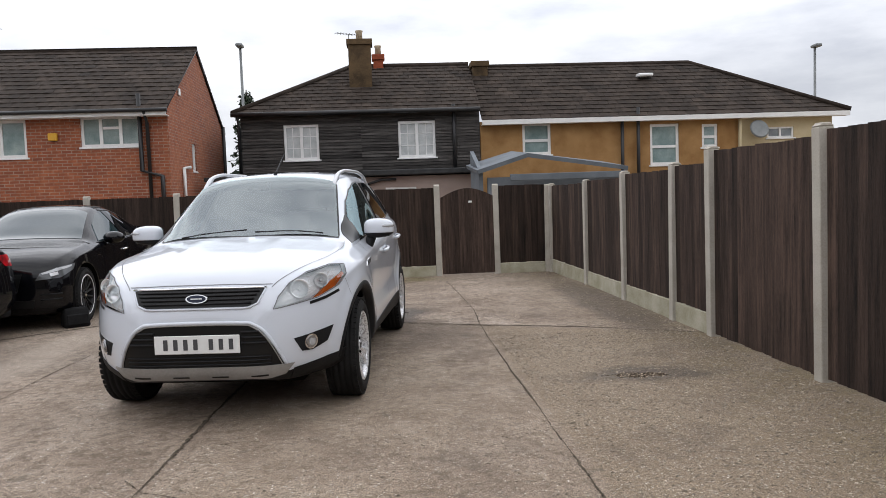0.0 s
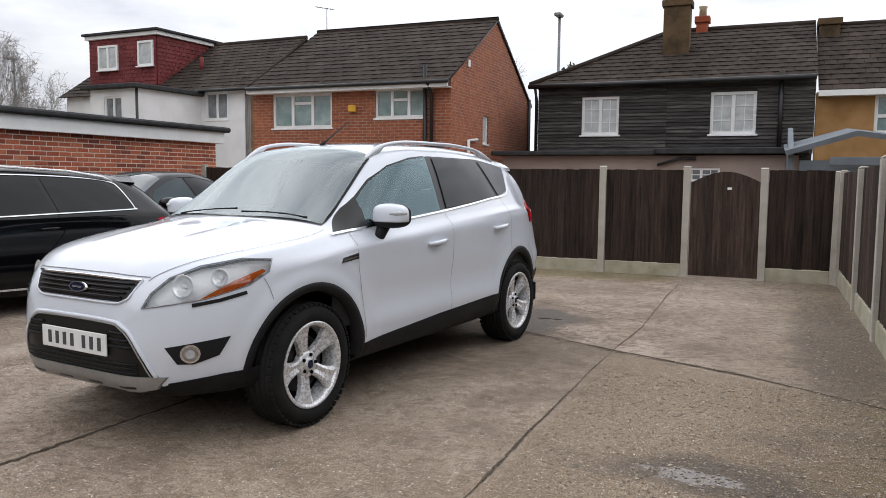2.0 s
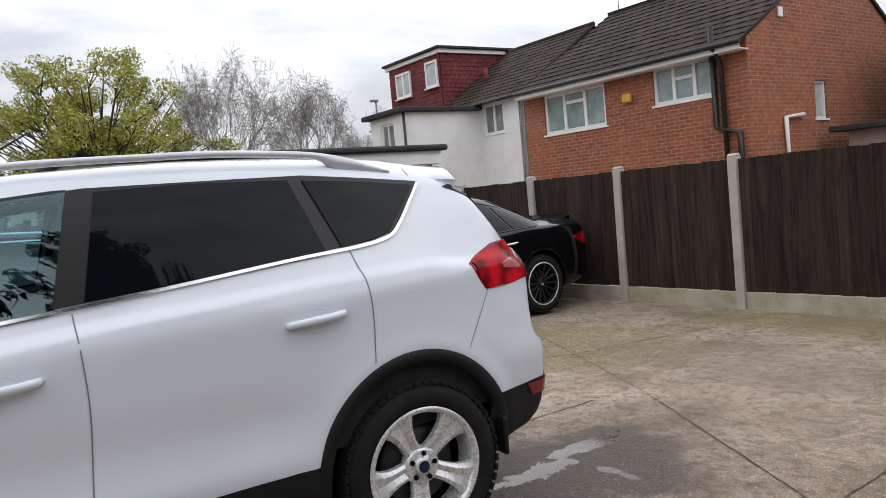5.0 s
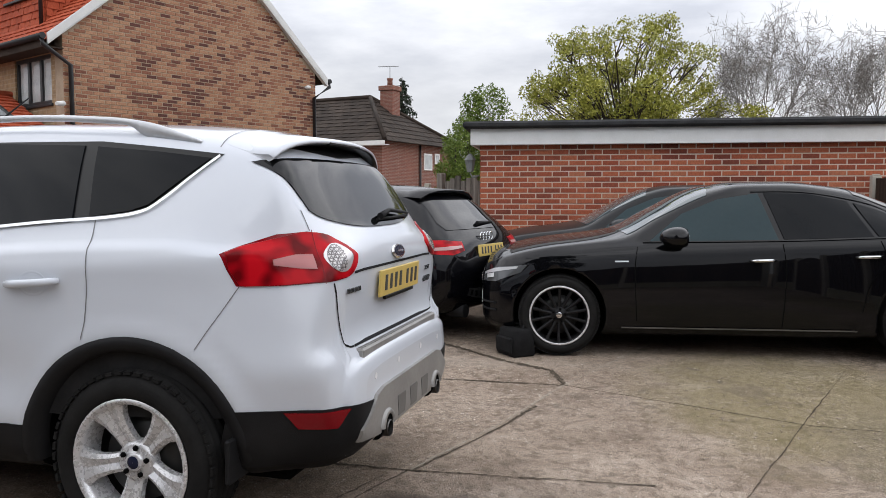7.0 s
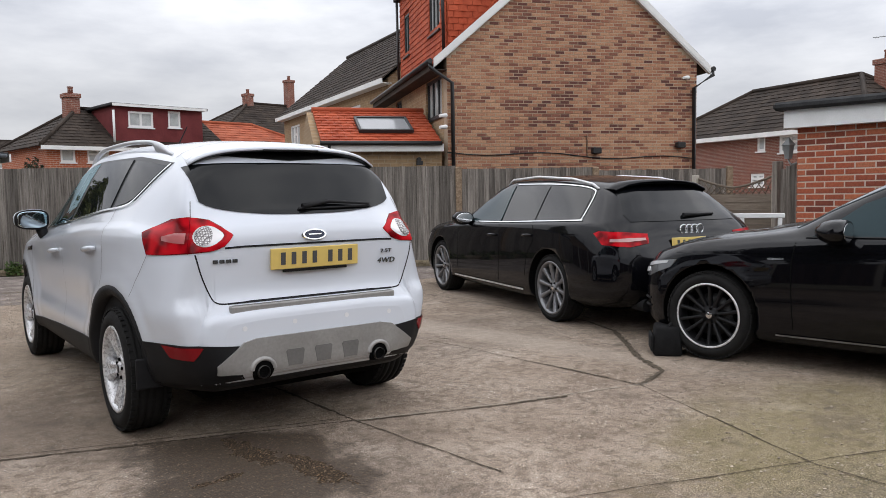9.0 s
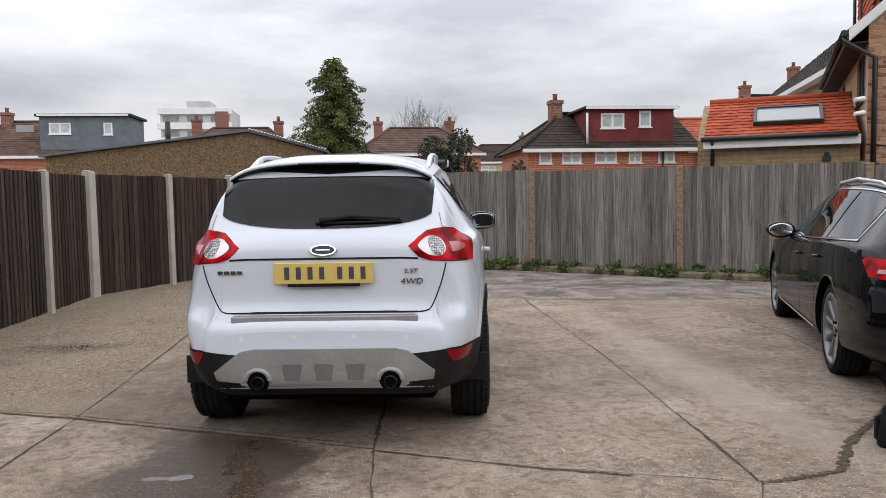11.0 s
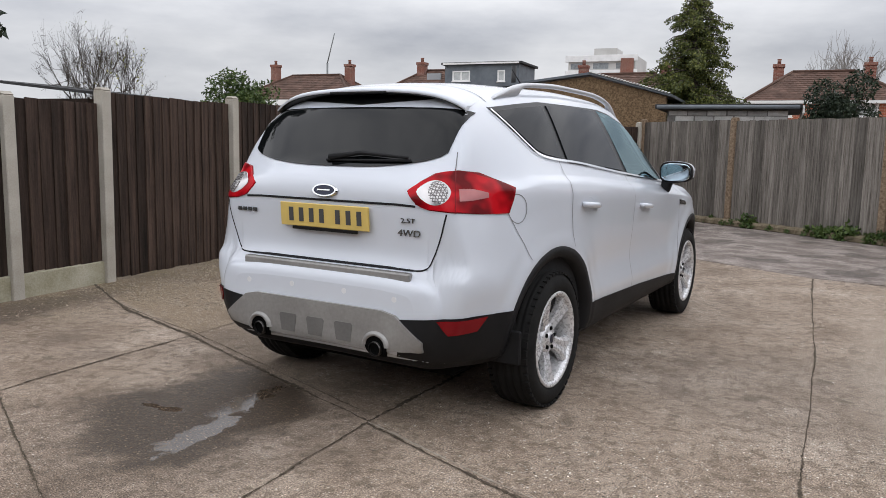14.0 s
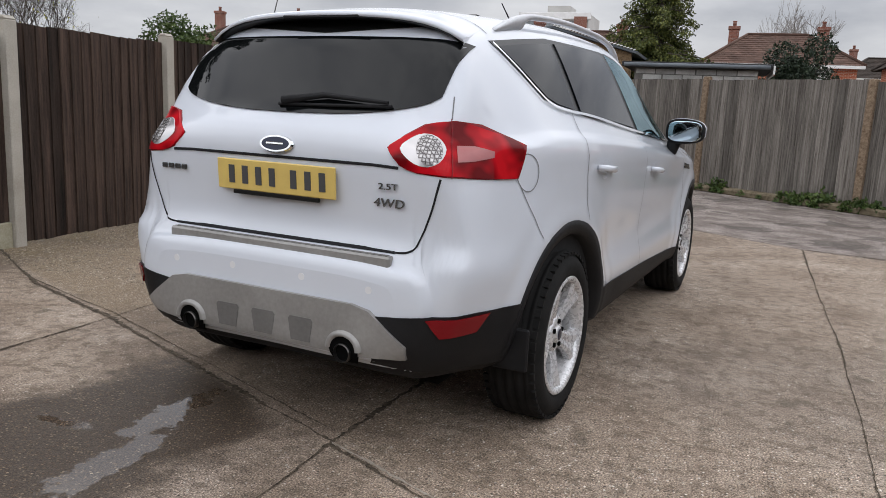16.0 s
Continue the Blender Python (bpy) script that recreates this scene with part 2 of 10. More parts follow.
def tube(bm, pts, radii, n=8, cap=True):
    """A round bar along pts; radii one or one for each point."""
    pts = [Vector(p) for p in pts]
    if not isinstance(radii, (list, tuple)):
        radii = [radii] * len(pts)
    rings = []
    up = Vector((0, 0, 1))
    for i, p in enumerate(pts):
        d = (pts[min(i + 1, len(pts) - 1)] - pts[max(i - 1, 0)]).normalized()
        ref = up if abs(d.z) < 0.95 else Vector((1, 0, 0))
        a = d.cross(ref).normalized()
        b = a.cross(d)
        rings.append([bm.verts.new(p + (a * math.cos(k * 2 * math.pi / n) + b * math.sin(k * 2 * math.pi / n)) * radii[i]) for k in range(n)])
    for r0, r1 in zip(rings, rings[1:]):
        for k in range(n):
            f = bm.faces.new((r0[k], r0[(k + 1) % n], r1[(k + 1) % n], r1[k]))
            f.smooth = True
    if cap:
        bm.faces.new(rings[0][::-1])
        bm.faces.new(rings[-1])


def quad_prism(bm, pts, thick):
    """A slab: the polygon pts, made thick along minus its normal."""
    pts = [Vector(p) for p in pts]
    nrm = (pts[1] - pts[0]).cross(pts[2] - pts[0]).normalized()
    a = [bm.verts.new(p) for p in pts]
    b = [bm.verts.new(p - nrm * thick) for p in pts]
    bm.faces.new(a)
    bm.faces.new(b[::-1])
    for i in range(len(pts)):
        j = (i + 1) % len(pts)
        bm.faces.new((a[i], b[i], b[j], a[j]))


def holed_wall(bm, u0, u1, z0, z1, t0, t1, holes, axis="x"):
    """A wall in the plane of axis and z from u0 to u1, one piece, with rectangular openings (ua, ub, za, zb) right through it."""
    us = sorted({u0, u1, *[h[0] for h in holes], *[h[1] for h in holes]})
    zs = sorted({z0, z1, *[h[2] for h in holes], *[h[3] for h in holes]})
    solid = {(i, k) for i in range(len(us) - 1) for k in range(len(zs) - 1) if not any(h[0] < (us[i] + us[i + 1]) / 2 < h[1] and h[2] < (zs[k] + zs[k + 1]) / 2 < h[3] for h in holes)}
    verts = {}

    def vert(i, k, t):
        if (i, k, t) not in verts:
            verts[i, k, t] = bm.verts.new((us[i], t, zs[k]) if axis == "x" else (t, us[i], zs[k]))
        return verts[i, k, t]

    made = []
    for i, k in solid:
        ring = ((i, k), (i + 1, k), (i + 1, k + 1), (i, k + 1))
        made.append(bm.faces.new([vert(*c, t0) for c in ring]))
        made.append(bm.faces.new([vert(*c, t1) for c in ring[::-1]]))
        for (a, b), nb in (((0, 1), (i, k - 1)), ((1, 2), (i + 1, k)), ((2, 3), (i, k + 1)), ((3, 0), (i - 1, k))):
            if nb not in solid:
                made.append(bm.faces.new((vert(*ring[a], t0), vert(*ring[a], t1), vert(*ring[b], t1), vert(*ring[b], t0))))
    bmesh.ops.recalc_face_normals(bm, faces=made)


def tiled_slope(name, parent, o, u, v, poly, mat, tw=0.32, th=0.30, lap=0.022, label=""):
    """Lapped tiles over the convex polygon poly, given in metres along u (level) and v (up the slope) from o."""
    o, u, v = Vector(o), Vector(u).normalized(), Vector(v).normalized()
    w = u.cross(v).normalized()
    if w.z < 0:
        w = -w
    rng = random.Random(len(name) + int(abs(o.x * 10)))
    verts, faces = [], []
    vmin, vmax = min(p[1] for p in poly), max(p[1] for p in poly)
    rows = max(1, int(round((vmax - vmin) / th)))
    hh = (vmax - vmin) / rows

    def span(vv):
        xs = []
        for (a, b), (c, d) in zip(poly, poly[1:] + poly[:1]):
            if abs(d - b) > 1e-9 and min(b, d) - 1e-6 <= vv <= max(b, d) + 1e-6:
                xs.append(a + (c - a) * (vv - b) / (d - b))
        return (min(xs), max(xs)) if xs else None

    for r in range(rows):
        v0, v1 = vmin + r * hh, vmin + (r + 1) * hh
        s0, s1 = span(v0 + 1e-4), span(v1 - 1e-4)
        if not s0 or not s1:
            continue
        lo, hi = min(s0[0], s1[0]), max(s0[1], s1[1])
        k = math.floor(lo / tw) - 1
        off = 0.5 * tw if r % 2 else 0.0
        while k * tw + off < hi:
            a0, b0 = max(k * tw + off, s0[0]), min((k + 1) * tw + off, s0[1])
            a1, b1 = max(k * tw + off, s1[0]), min((k + 1) * tw + off, s1[1])
            k += 1
            if b0 - a0 < 0.02 and b1 - a1 < 0.02:
                continue
            b0, b1 = max(a0 + 0.005, b0 - 0.008), max(a1 + 0.005, b1 - 0.008)
            j = rng.uniform(-0.004, 0.006)
            top = [o + u * a0 + v * v0 + w * (lap + j), o + u * b0 + v * v0 + w * (lap + j), o + u * b1 + v * (v1 + 0.02) + w * 0.004, o + u * a1 + v * (v1 + 0.02) + w * 0.004]
            mid = [(top[0] + top[1]) / 2 + w * 0.010, (top[2] + top[3]) / 2 + w * 0.006]
            low = [p - w * 0.03 for p in top]
            i = len(verts)
            verts += [*top, *mid, *low]
            faces += [(i, i + 4, i + 5, i + 3), (i + 4, i + 1, i + 2, i + 5), (i, i + 6, i + 7, i + 1, i + 4), (i, i + 3, i + 9, i + 6), (i + 1, i + 7, i + 8, i + 2)]
    # felt under the tiles
    i = len(verts)
    verts += [o + u * a + v * b - w * 0.014 for a, b in poly]
    faces.append(tuple(range(i, i + len(poly))))
    me = bpy.data.meshes.new(name)
    me.from_pydata(verts, [], faces)
    me.materials.append(mat)
    ob = new(name, me)
    ob.parent = parent
    ob["kind"] = "stuff"
    if label:
        ob["label"] = label
    return ob


def window_unit(parent, at, w, h, cols=2, transom=0.0, frame=M_white, glass=M_house_glass, normal="-y", bar=0.05, lattice=0, sill=True):
    """A window unit in an opening: at is the middle of its foot, on the wall's outer face."""
    turn = {"-y": 0, "+x": 90, "+y": 180, "-x": -90}.get(normal, normal)
    win = new("window")
    win.parent = parent
    win.matrix_basis = pose(*at, 0, 0, turn)
    bm = bmesh.new()
    d0, d1 = -0.015, 0.07
    box(bm, -w / 2, -w / 2 + bar, d0, d1, 0, h)
    box(bm, w / 2 - bar, w / 2, d0, d1, 0, h)
    box(bm, -w / 2 + bar, w / 2 - bar, d0, d1, 0, bar)
    box(bm, -w / 2 + bar, w / 2 - bar, d0, d1, h - bar, h)
    for c in range(1, cols):
        x = -w / 2 + w * c / cols
        box(bm, x - bar * 0.6, x + bar * 0.6, d0 + 0.004, d1, bar, h - bar)
    if transom:
        for c in range(cols):
            if cols > 2 and c not in (cols // 2,):
                continue
            xa, xb = -w / 2 + w * c / cols + bar * 0.7, -w / 2 + w * (c + 1) / cols - bar * 0.7
            box(bm, xa, xb, d0 + 0.006, d1, h * transom - bar * 0.5, h * transom + bar * 0.5)
    part("frame", bm, frame, win)
    for c in range(cols):
        xa, xb = -w / 2 + w * c / cols + bar * 0.5, -w / 2 + w * (c + 1) / cols - bar * 0.5
        bm = bmesh.new()
        box(bm, xa, xb, 0.03, 0.045, bar * 0.8, h - bar * 0.8)
        part("pane", bm, glass, win)
        if lattice:
            bm = bmesh.new()
            for k in range(1, lattice):
                z = h * k / lattice
                box(bm, xa, xb, 0.018, 0.028, z - 0.010, z + 0.010)
            box(bm, (xa + xb) / 2 - 0.010, (xa + xb) / 2 + 0.010, 0.0185, 0.0285, bar, h - bar)
            part("glazing_bar", bm, frame, win)
    if sill:
        bm = bmesh.new()
        box(bm, -w / 2 - 0.05, w / 2 + 0.05, -0.09, 0.03, -0.05, -0.002, 0.008)
        part("sill", bm, frame, win)
    return win


def pipe_part(name, parent, pts, r, mat, n=8):
    bm = bmesh.new()
    tube(bm, pts, r, n)
    return part(name, bm, mat, parent)


def chimney_stack(parent, at, w, d, h, mat, pots=1, pot_mat=None, name="chimney"):
    """A stack with an oversailing cap and pots."""
    ch = new(name)
    ch.parent = parent
    ch.matrix_basis = pose(*at)
    bm = bmesh.new()
    box(bm, -w / 2, w / 2, -d / 2, d / 2, 0, h - 0.18, 0.01)
    box(bm, -w / 2 - 0.05, w / 2 + 0.05, -d / 2 - 0.05, d / 2 + 0.05, h - 0.18, h, 0.015)
    part("brickwork", bm, mat, ch)
    for k in range(pots):
        x = (k - (pots - 1) / 2) * 0.32
        bm = bmesh.new()
        tube(bm, [(x, 0, h), (x, 0, h + 0.22), (x, 0, h + 0.28), (x, 0, h + 0.3)], [0.11, 0.10, 0.125, 0.12], 10)
        part("chimney_pot", bm, pot_mat or mat, ch)
    return ch


# ---- ground ----
def ground_material():
    """Old yard concrete with exposed gravel, stains, moss and wet patches; tarmac towards the grey fence; all in world metres."""
    m, n, l, s = nodes_of("yard_concrete")
    g = n.new("ShaderNodeNewGeometry")
    pos = g.outputs["Position"]
    sep = n.new("ShaderNodeSeparateXYZ")
    l.new(pos, sep.inputs[0])
    X, Y = sep.outputs["X"], sep.outputs["Y"]
    big = noise_tex(n, l, pos, 0.55, 6, 0.6)
    mid = noise_tex(n, l, pos, 2.3, 6, 0.65)
    fine = noise_tex(n, l, pos, 34.0, 4, 0.6)

    def soft(v, a, b):
        r = n.new("ShaderNodeMapRange")
        r.interpolation_type = "SMOOTHSTEP"
        r.inputs["From Min"].default_value = a
        r.inputs["From Max"].default_value = b
        l.new(v, r.inputs["Value"])
        return r.outputs["Result"]

    def add(a, b):
        return maths(n, l, "ADD", a, b)

    def mul(a, b):
        return maths(n, l, "MULTIPLY", a, b)

    ragged = noise_tex(n, l, pos, 9.0, 6, 0.7)

    def blob(cx, cy, rx, ry, edge=0.35, rough=0.8, rag=0.0):
        dx = mul(add(X, -cx), 1 / rx)
        dy = mul(add(Y, -cy), 1 / ry)
        d = maths(n, l, "SQRT", add(mul(dx, dx), mul(dy, dy)))
        d = add(d, mul(add(mid, -0.5), rough))
        if rag:
            d = add(d, mul(add(ragged, -0.5), rag))
        return maths(n, l, "SUBTRACT", 1.0, soft(d, 1 - edge, 1 + edge))

    def stones(scale, stops):
        v = n.new("ShaderNodeTexVoronoi")
        v.inputs["Scale"].default_value = scale
        l.new(pos, v.inputs["Vector"])
        sp = n.new("ShaderNodeSeparateColor")
        l.new(v.outputs["Color"], sp.inputs[0])
        mask = maths(n, l, "SUBTRACT", 1.0, soft(v.outputs["Distance"], 0.30, 0.42))
        return ramp(n, l, sp.outputs[0], stops), mask, v.outputs["Distance"], sp.outputs[1]

    tone = maths(n, l, "ADD", mul(big, 0.55), mul(mid, 0.45))
    base = ramp(n, l, tone, [(0.34, (0.165, 0.122, 0.087)), (0.47, (0.280, 0.220, 0.167)), (0.56, (0.360, 0.292, 0.230)), (0.70, (0.50, 0.425, 0.355))])
    # exposed gravel: dark and pale stones at two sizes, worn bare in places
    c1, k1, d1, q1 = stones(78.0, [(0.10, (0.055, 0.045, 0.036)), (0.40, (0.21, 0.155, 0.11)), (0.66, (0.36, 0.275, 0.20)), (0.82, (0.54, 0.47, 0.39)), (0.93, (0.80, 0.77, 0.71))])
    c2, k2, d2, q2 = stones(170.0, [(0.15, (0.06, 0.05, 0.04)), (0.5, (0.26, 0.21, 0.16)), (0.9, (0.56, 0.51, 0.43))])
    line = add(add(Y, mul(X, 0.47)), -2.04)
    near = maths(n, l, "SUBTRACT", 1.0, soft(line, -0.06, 0.0))
    bare = mul(add(mul(soft(noise_tex(n, l, pos, 1.1, 5, 0.7), 0.38, 0.62), 0.50), 0.52), add(mul(near, 0.35), 0.65))
    base = mixc(n, l, mul(mul(k2, bare), 0.80), base, c2)
    base = mixc(n, l, mul(mul(k1, soft(q1, 0.30, 0.42)), bare), base, c1)
    base = mixc(n, l, mul(soft(noise_tex(n, l, pos, 13.0, 6, 0.75), 0.49, 0.58), 0.50), base, (0.085, 0.062, 0.040))
    base = mixc(n, l, mul(soft(noise_tex(n, l, pos, 22.0, 4, 0.7), 0.58, 0.68), 0.26), base, (0.56, 0.49, 0.40))
    # the brown gravelly strip along the fence, on the near side of the cross joint
    strip = mul(soft(X, 1.83, 1.90), near)
    brown = mixc(n, l, 0.6, ramp(n, l, big, [(0.3, (0.17, 0.125, 0.075)), (0.7, (0.30, 0.235, 0.155))]), mixc(n, l, k1, mixc(n, l, k2, (0.20, 0.15, 0.095), c2), c1))
    base = mixc(n, l, mul(strip, add(mul(mid, 0.5), 0.45)), base, brown)
    base = mixc(n, l, mul(mul(near, mul(soft(X, -0.4, -0.1), soft(big, 0.30, 0.55))), 0.38), base, brown)
    # dirt that gathers near the fence foot
    base = mixc(n, l, mul(mul(soft(X, 2.5, 3.8), soft(mid, 0.35, 0.6)), 0.55), base, (0.16, 0.125, 0.06))
    # green algae by the parked saloon
    algae = maths(n, l, "MAXIMUM", blob(-1.6, 4.4, 1.4, 1.0), blob(0.2, 6.3, 1.6, 0.5))
    base = mixc(n, l, mul(algae, 0.5), base, (0.17, 0.15, 0.045))
    # tarmac towards the grey fence
    tar_edge = maths(n, l, "MAXIMUM", add(add(Y, mul(X, 0.66)), 5.05), add(add(Y, mul(X, 0.21)), 4.12))
    tar = maths(n, l, "SUBTRACT", 1.0, soft(add(tar_edge, mul(add(mid, -0.5), 0.15)), -0.05, 0.05))
    tarcol = mixc(n, l, soft(mid, 0.42, 0.60), (0.155, 0.132, 0.118), (0.285, 0.252, 0.230))
    tarcol = mixc(n, l, mul(k1, 0.55), tarcol, mixc(n, l, 1.0, c1, (0.75, 0.72, 0.72), "MULTIPLY"))
    tarcol = mixc(n, l, mul(soft(noise_tex(n, l, pos, 1.3, 3), 0.56, 0.60), 0.6), tarcol, (0.060, 0.052, 0.046))
    base = mixc(n, l, tar, base, tarcol)
    # dark stains
    stain = maths(n, l, "MAXIMUM", blob(-2.2, 0.6, 1.3, 0.9), blob(0.2, 4.7, 1.5, 0.6))
    base = mixc(n, l, mul(stain, 0.32), base, (0.12, 0.10, 0.08))
    # broad soot-brown blotches, broken up at their edges
    blot = soft(add(mul(noise_tex(n, l, pos, 0.9, 8, 0.72), 0.7), mul(noise_tex(n, l, pos, 7.0, 6, 0.75), 0.3)), 0.52, 0.60)
    base = mixc(n, l, mul(blot, 0.42), base, (0.105, 0.080, 0.062))
    # spots
    spots = soft(noise_tex(n, l, pos, 5.2, 4), 0.64, 0.70)
    base = mixc(n, l, mul(spots, 0.65), base, (0.12, 0.10, 0.075))
    # a pale scoured band beside the long joint
    base = mixc(n, l, mul(blob(-2.42, 0.6, 0.24, 2.3, 0.5, 1.2, 0.8), 0.3), base, (0.54, 0.47, 0.39))
    base = mixc(n, l, 1.0, base, (1.20, 1.18, 1.18), "MULTIPLY")
    # wet patches and puddles
    damp = maths(n, l, "MAXIMUM", blob(0.72, 2.40, 0.72, 0.85, 0.5, 1.4, 0.8), blob(1.3, 0.9, 0.5, 0.9, 0.6, 1.6, 0.8))
    base = mixc(n, l, mul(damp, 0.42), base, (0.085, 0.064, 0.050))
    wet = maths(n, l, "MAXIMUM", mul(blob(0.80, 2.24, 0.50, 0.66, 0.24, 1.3, 0.8), soft(add(Y, mul(X, 0.53)), 2.08, 2.14)), mul(blob(2.78, -1.32, 0.55, 0.22, 0.5, 2.2, 0.8), 0.85))
    wet = maths(n, l, "MAXIMUM", wet, mul(blob(3.55, 2.4, 0.35, 2.2, 0.3, 1.2), 0.6))
    wetcol = mixc(n, l, mul(k1, 0.7), mixc(n, l, fine, (0.030, 0.022, 0.016), (0.085, 0.060, 0.040)), mixc(n, l, 1.0, c1, (0.42, 0.34, 0.25), "MULTIPLY"))
    base = mixc(n, l, mul(wet, 0.93), base, wetcol)
    pud = maths(n, l, "MAXIMUM", blob(0.62, 2.50, 0.075, 0.25, 0.10, 1.2, 3.0), maths(n, l, "MAXIMUM", blob(2.68, -1.34, 0.24, 0.08, 0.15, 1.6, 3.0), maths(n, l, "MAXIMUM", blob(0.70, 2.10, 0.07, 0.26, 0.12, 1.6, 4.0), blob(1.0, 2.33, 0.16, 0.035, 0.2, 1.4, 3.5))))
    base = mixc(n, l, mul(soft(fine, 0.3, 0.75), 0.25), base, (0.10, 0.08, 0.065))
    # crisp grit: dark pits and pale chips
    grit = ramp(n, l, noise_tex(n, l, pos, 150.0, 3, 0.7), [(0.37, (0.26, 0.25, 0.24)), (0.46, (0.86, 0.85, 0.84)), (0.55, (1.08, 1.08, 1.08)), (0.63, (2.05, 2.05, 2.03))])
    base = mixc(n, l, 1.0, base, grit, "MULTIPLY")
    l.new(base, s.inputs["Base Color"])
    r = add(mul(wet, -0.34), 0.90)
    r = add(mul(pud, -0.50), r)
    l.new(maths(n, l, "MAXIMUM", r, 0.04), s.inputs["Roughness"])
    s.inputs["Specular IOR Level"].default_value = 0.4
    h = add(add(mul(k1, 0.5), mul(fine, 0.7)), add(mul(k2, 0.25), mul(mid, 0.4)))
    bmp = n.new("ShaderNodeBump")
    bmp.inputs["Distance"].default_value = 0.011
    l.new(h, bmp.inputs["Height"])
    l.new(maths(n, l, "SUBTRACT", 0.75, mul(pud, 0.74)), bmp.inputs["Strength"])
    l.new(bmp.outputs["Normal"], s.inputs["Normal"])
    return m


def gz(x, y):
    """The yard's fall towards the back fence."""
    t = min(1.0, max(0.0, (y - 4.2) / 2.6))
    return -0.05 * t * t * (3 - 2 * t)


M_ground = ground_material()
bm = bmesh.new()
_gx = sorted({*[-9 + i * 0.5 for i in range(30)], -600, -200, -80, -40, -20, -13, 8, 13, 20, 40, 80, 200, 600})
_rows = [[bm.verts.new((x, y, gz(x, y))) for x in _gx] for y in _gx]
for a, b in zip(_rows, _rows[1:]):
    for i in range(len(_gx) - 1):
        bm.faces.new((a[i], a[i + 1], b[i + 1], b[i]))
ground = finish("ground", bm, M_ground)
tagged(ground, "old stained concrete yard with exposed gravel and wet patches", "ground", kind="structure")

M_joint = pbr("dirt_filled_joint", (0.010, 0.008, 0.006), (0.17, 0.135, 0.098), 55.0, 0.95, bump_s=0.5, fine=160)
M_joint_pale = pbr("pale_mortar_joint", (0.26, 0.225, 0.18), (0.46, 0.41, 0.345), 30.0, 0.95, bump_s=0.4, fine=140)


def joint(pts, w, seed, mat=M_joint):
    """A worn, dirt-filled joint or crack between slabs, ragged at both edges."""
    rng = random.Random(seed)
    bm = bmesh.new()
    line = []
    for (x0, y0), (x1, y1) in zip(pts, pts[1:]):
        d = math.hypot(x1 - x0, y1 - y0)
        k = max(2, int(d / 0.014))
        line += [(x0 + (x1 - x0) * i / k, y0 + (y1 - y0) * i / k) for i in range(k)]
    line.append(pts[-1])
    prev, wob, swell = None, 0.0, 0.7
    for i, (x, y) in enumerate(line):
        a, b = line[max(0, i - 1)], line[min(len(line) - 1, i + 1)]
        dx, dy = b[0] - a[0], b[1] - a[1]
        q = math.hypot(dx, dy) or 1
        nx, ny = -dy / q, dx / q
        wob = wob * 0.93 + rng.uniform(-0.0018, 0.0018)
        swell = min(1.15, max(0.22, swell + rng.uniform(-0.13, 0.13)))
        h0, h1 = w * swell * rng.uniform(0.08, 0.60), w * swell * rng.uniform(0.08, 0.60)
        c = [bm.verts.new((x + nx * (wob + h0), y + ny * (wob + h0), gz(x, y) + 0.004)), bm.verts.new((x + nx * wob, y + ny * wob, gz(x, y) + 0.0055)), bm.verts.new((x + nx * (wob - h1), y + ny * (wob - h1), gz(x, y) + 0.004))]
        if prev:
            bm.faces.new((prev[0], c[0], c[1], prev[1]))
            bm.faces.new((prev[1], c[1], c[2], prev[2]))
        prev = c
    ob = finish("joint", bm, mat, ground)
    return ob


JOINTS = [
    ([(1.84, -7.5), (1.80, -3.55), (1.815, -0.9), (1.85, 1.18)], 0.022),
    ([(1.85, 1.18), (1.92, 2.3), (1.88, 5.6), (1.86, 7.0)], 0.016),
    ([(3.86, 0.15), (2.79, 0.80), (1.85, 1.18), (1.0, 1.59), (0.02, 2.06)], 0.040),
    ([(0.02, 2.06), (-0.7, 2.40), (-1.75, 2.81), (-3.4, 3.6)], 0.022),
    ([(0.06, 3.2), (0.02, 2.06), (-0.08, 1.03), (-0.29, -1.75), (-0.37, -3.2), (-0.6, -7)], 0.032),
    ([(-1.75, 2.81), (-1.80, 2.22), (-1.95, -0.2), (-2.01, -2.6), (-2.06, -3.65)], 0.026),
    ([(-2.06, -3.69), (-3.2, -3.45), (-4.6, -3.15), (-6.5, -2.75)], 0.030),
    ([(-2.06, -3.69), (-0.4, -4.75), (1.9, -6.2)], 0.030),
    ([(-1.75, 2.81), (-2.19, 2.73), (-2.5, 2.35), (-3.31, 1.61), (-3.6, 1.1)], 0.062),
    ([(-3.6, 1.1), (-3.9, -0.6), (-4.0, -1.64)], 0.05),
    ([(-1.76, 2.80), (-1.0, 4.2), (-0.6, 6.8)], 0.014),
    ([(1.96, 2.50), (0.2, 3.55), (-1.4, 4.35), (-2.9, 5.1)], 0.012),
    ([(-5.2, -4.6), (-3.0, -4.9), (-1.6, -5.9), (0.2, -6.6)], 0.018),
    ([(2.9, 0.72), (1.90, 1.10), (1.05, 1.50), (0.10, 1.95)], 0.020),
    ([(0.02, 2.075), (-0.7, 2.43), (-1.2, 2.63)], 0.030),
    ([(-0.48, -2.95), (-0.34, -3.14), (0.07, -3.33)], 0.016),
]
for _i, (_p, _w) in enumerate(JOINTS):
    joint(_p, _w, _i, M_joint_pale if _i == 3 else M_joint)


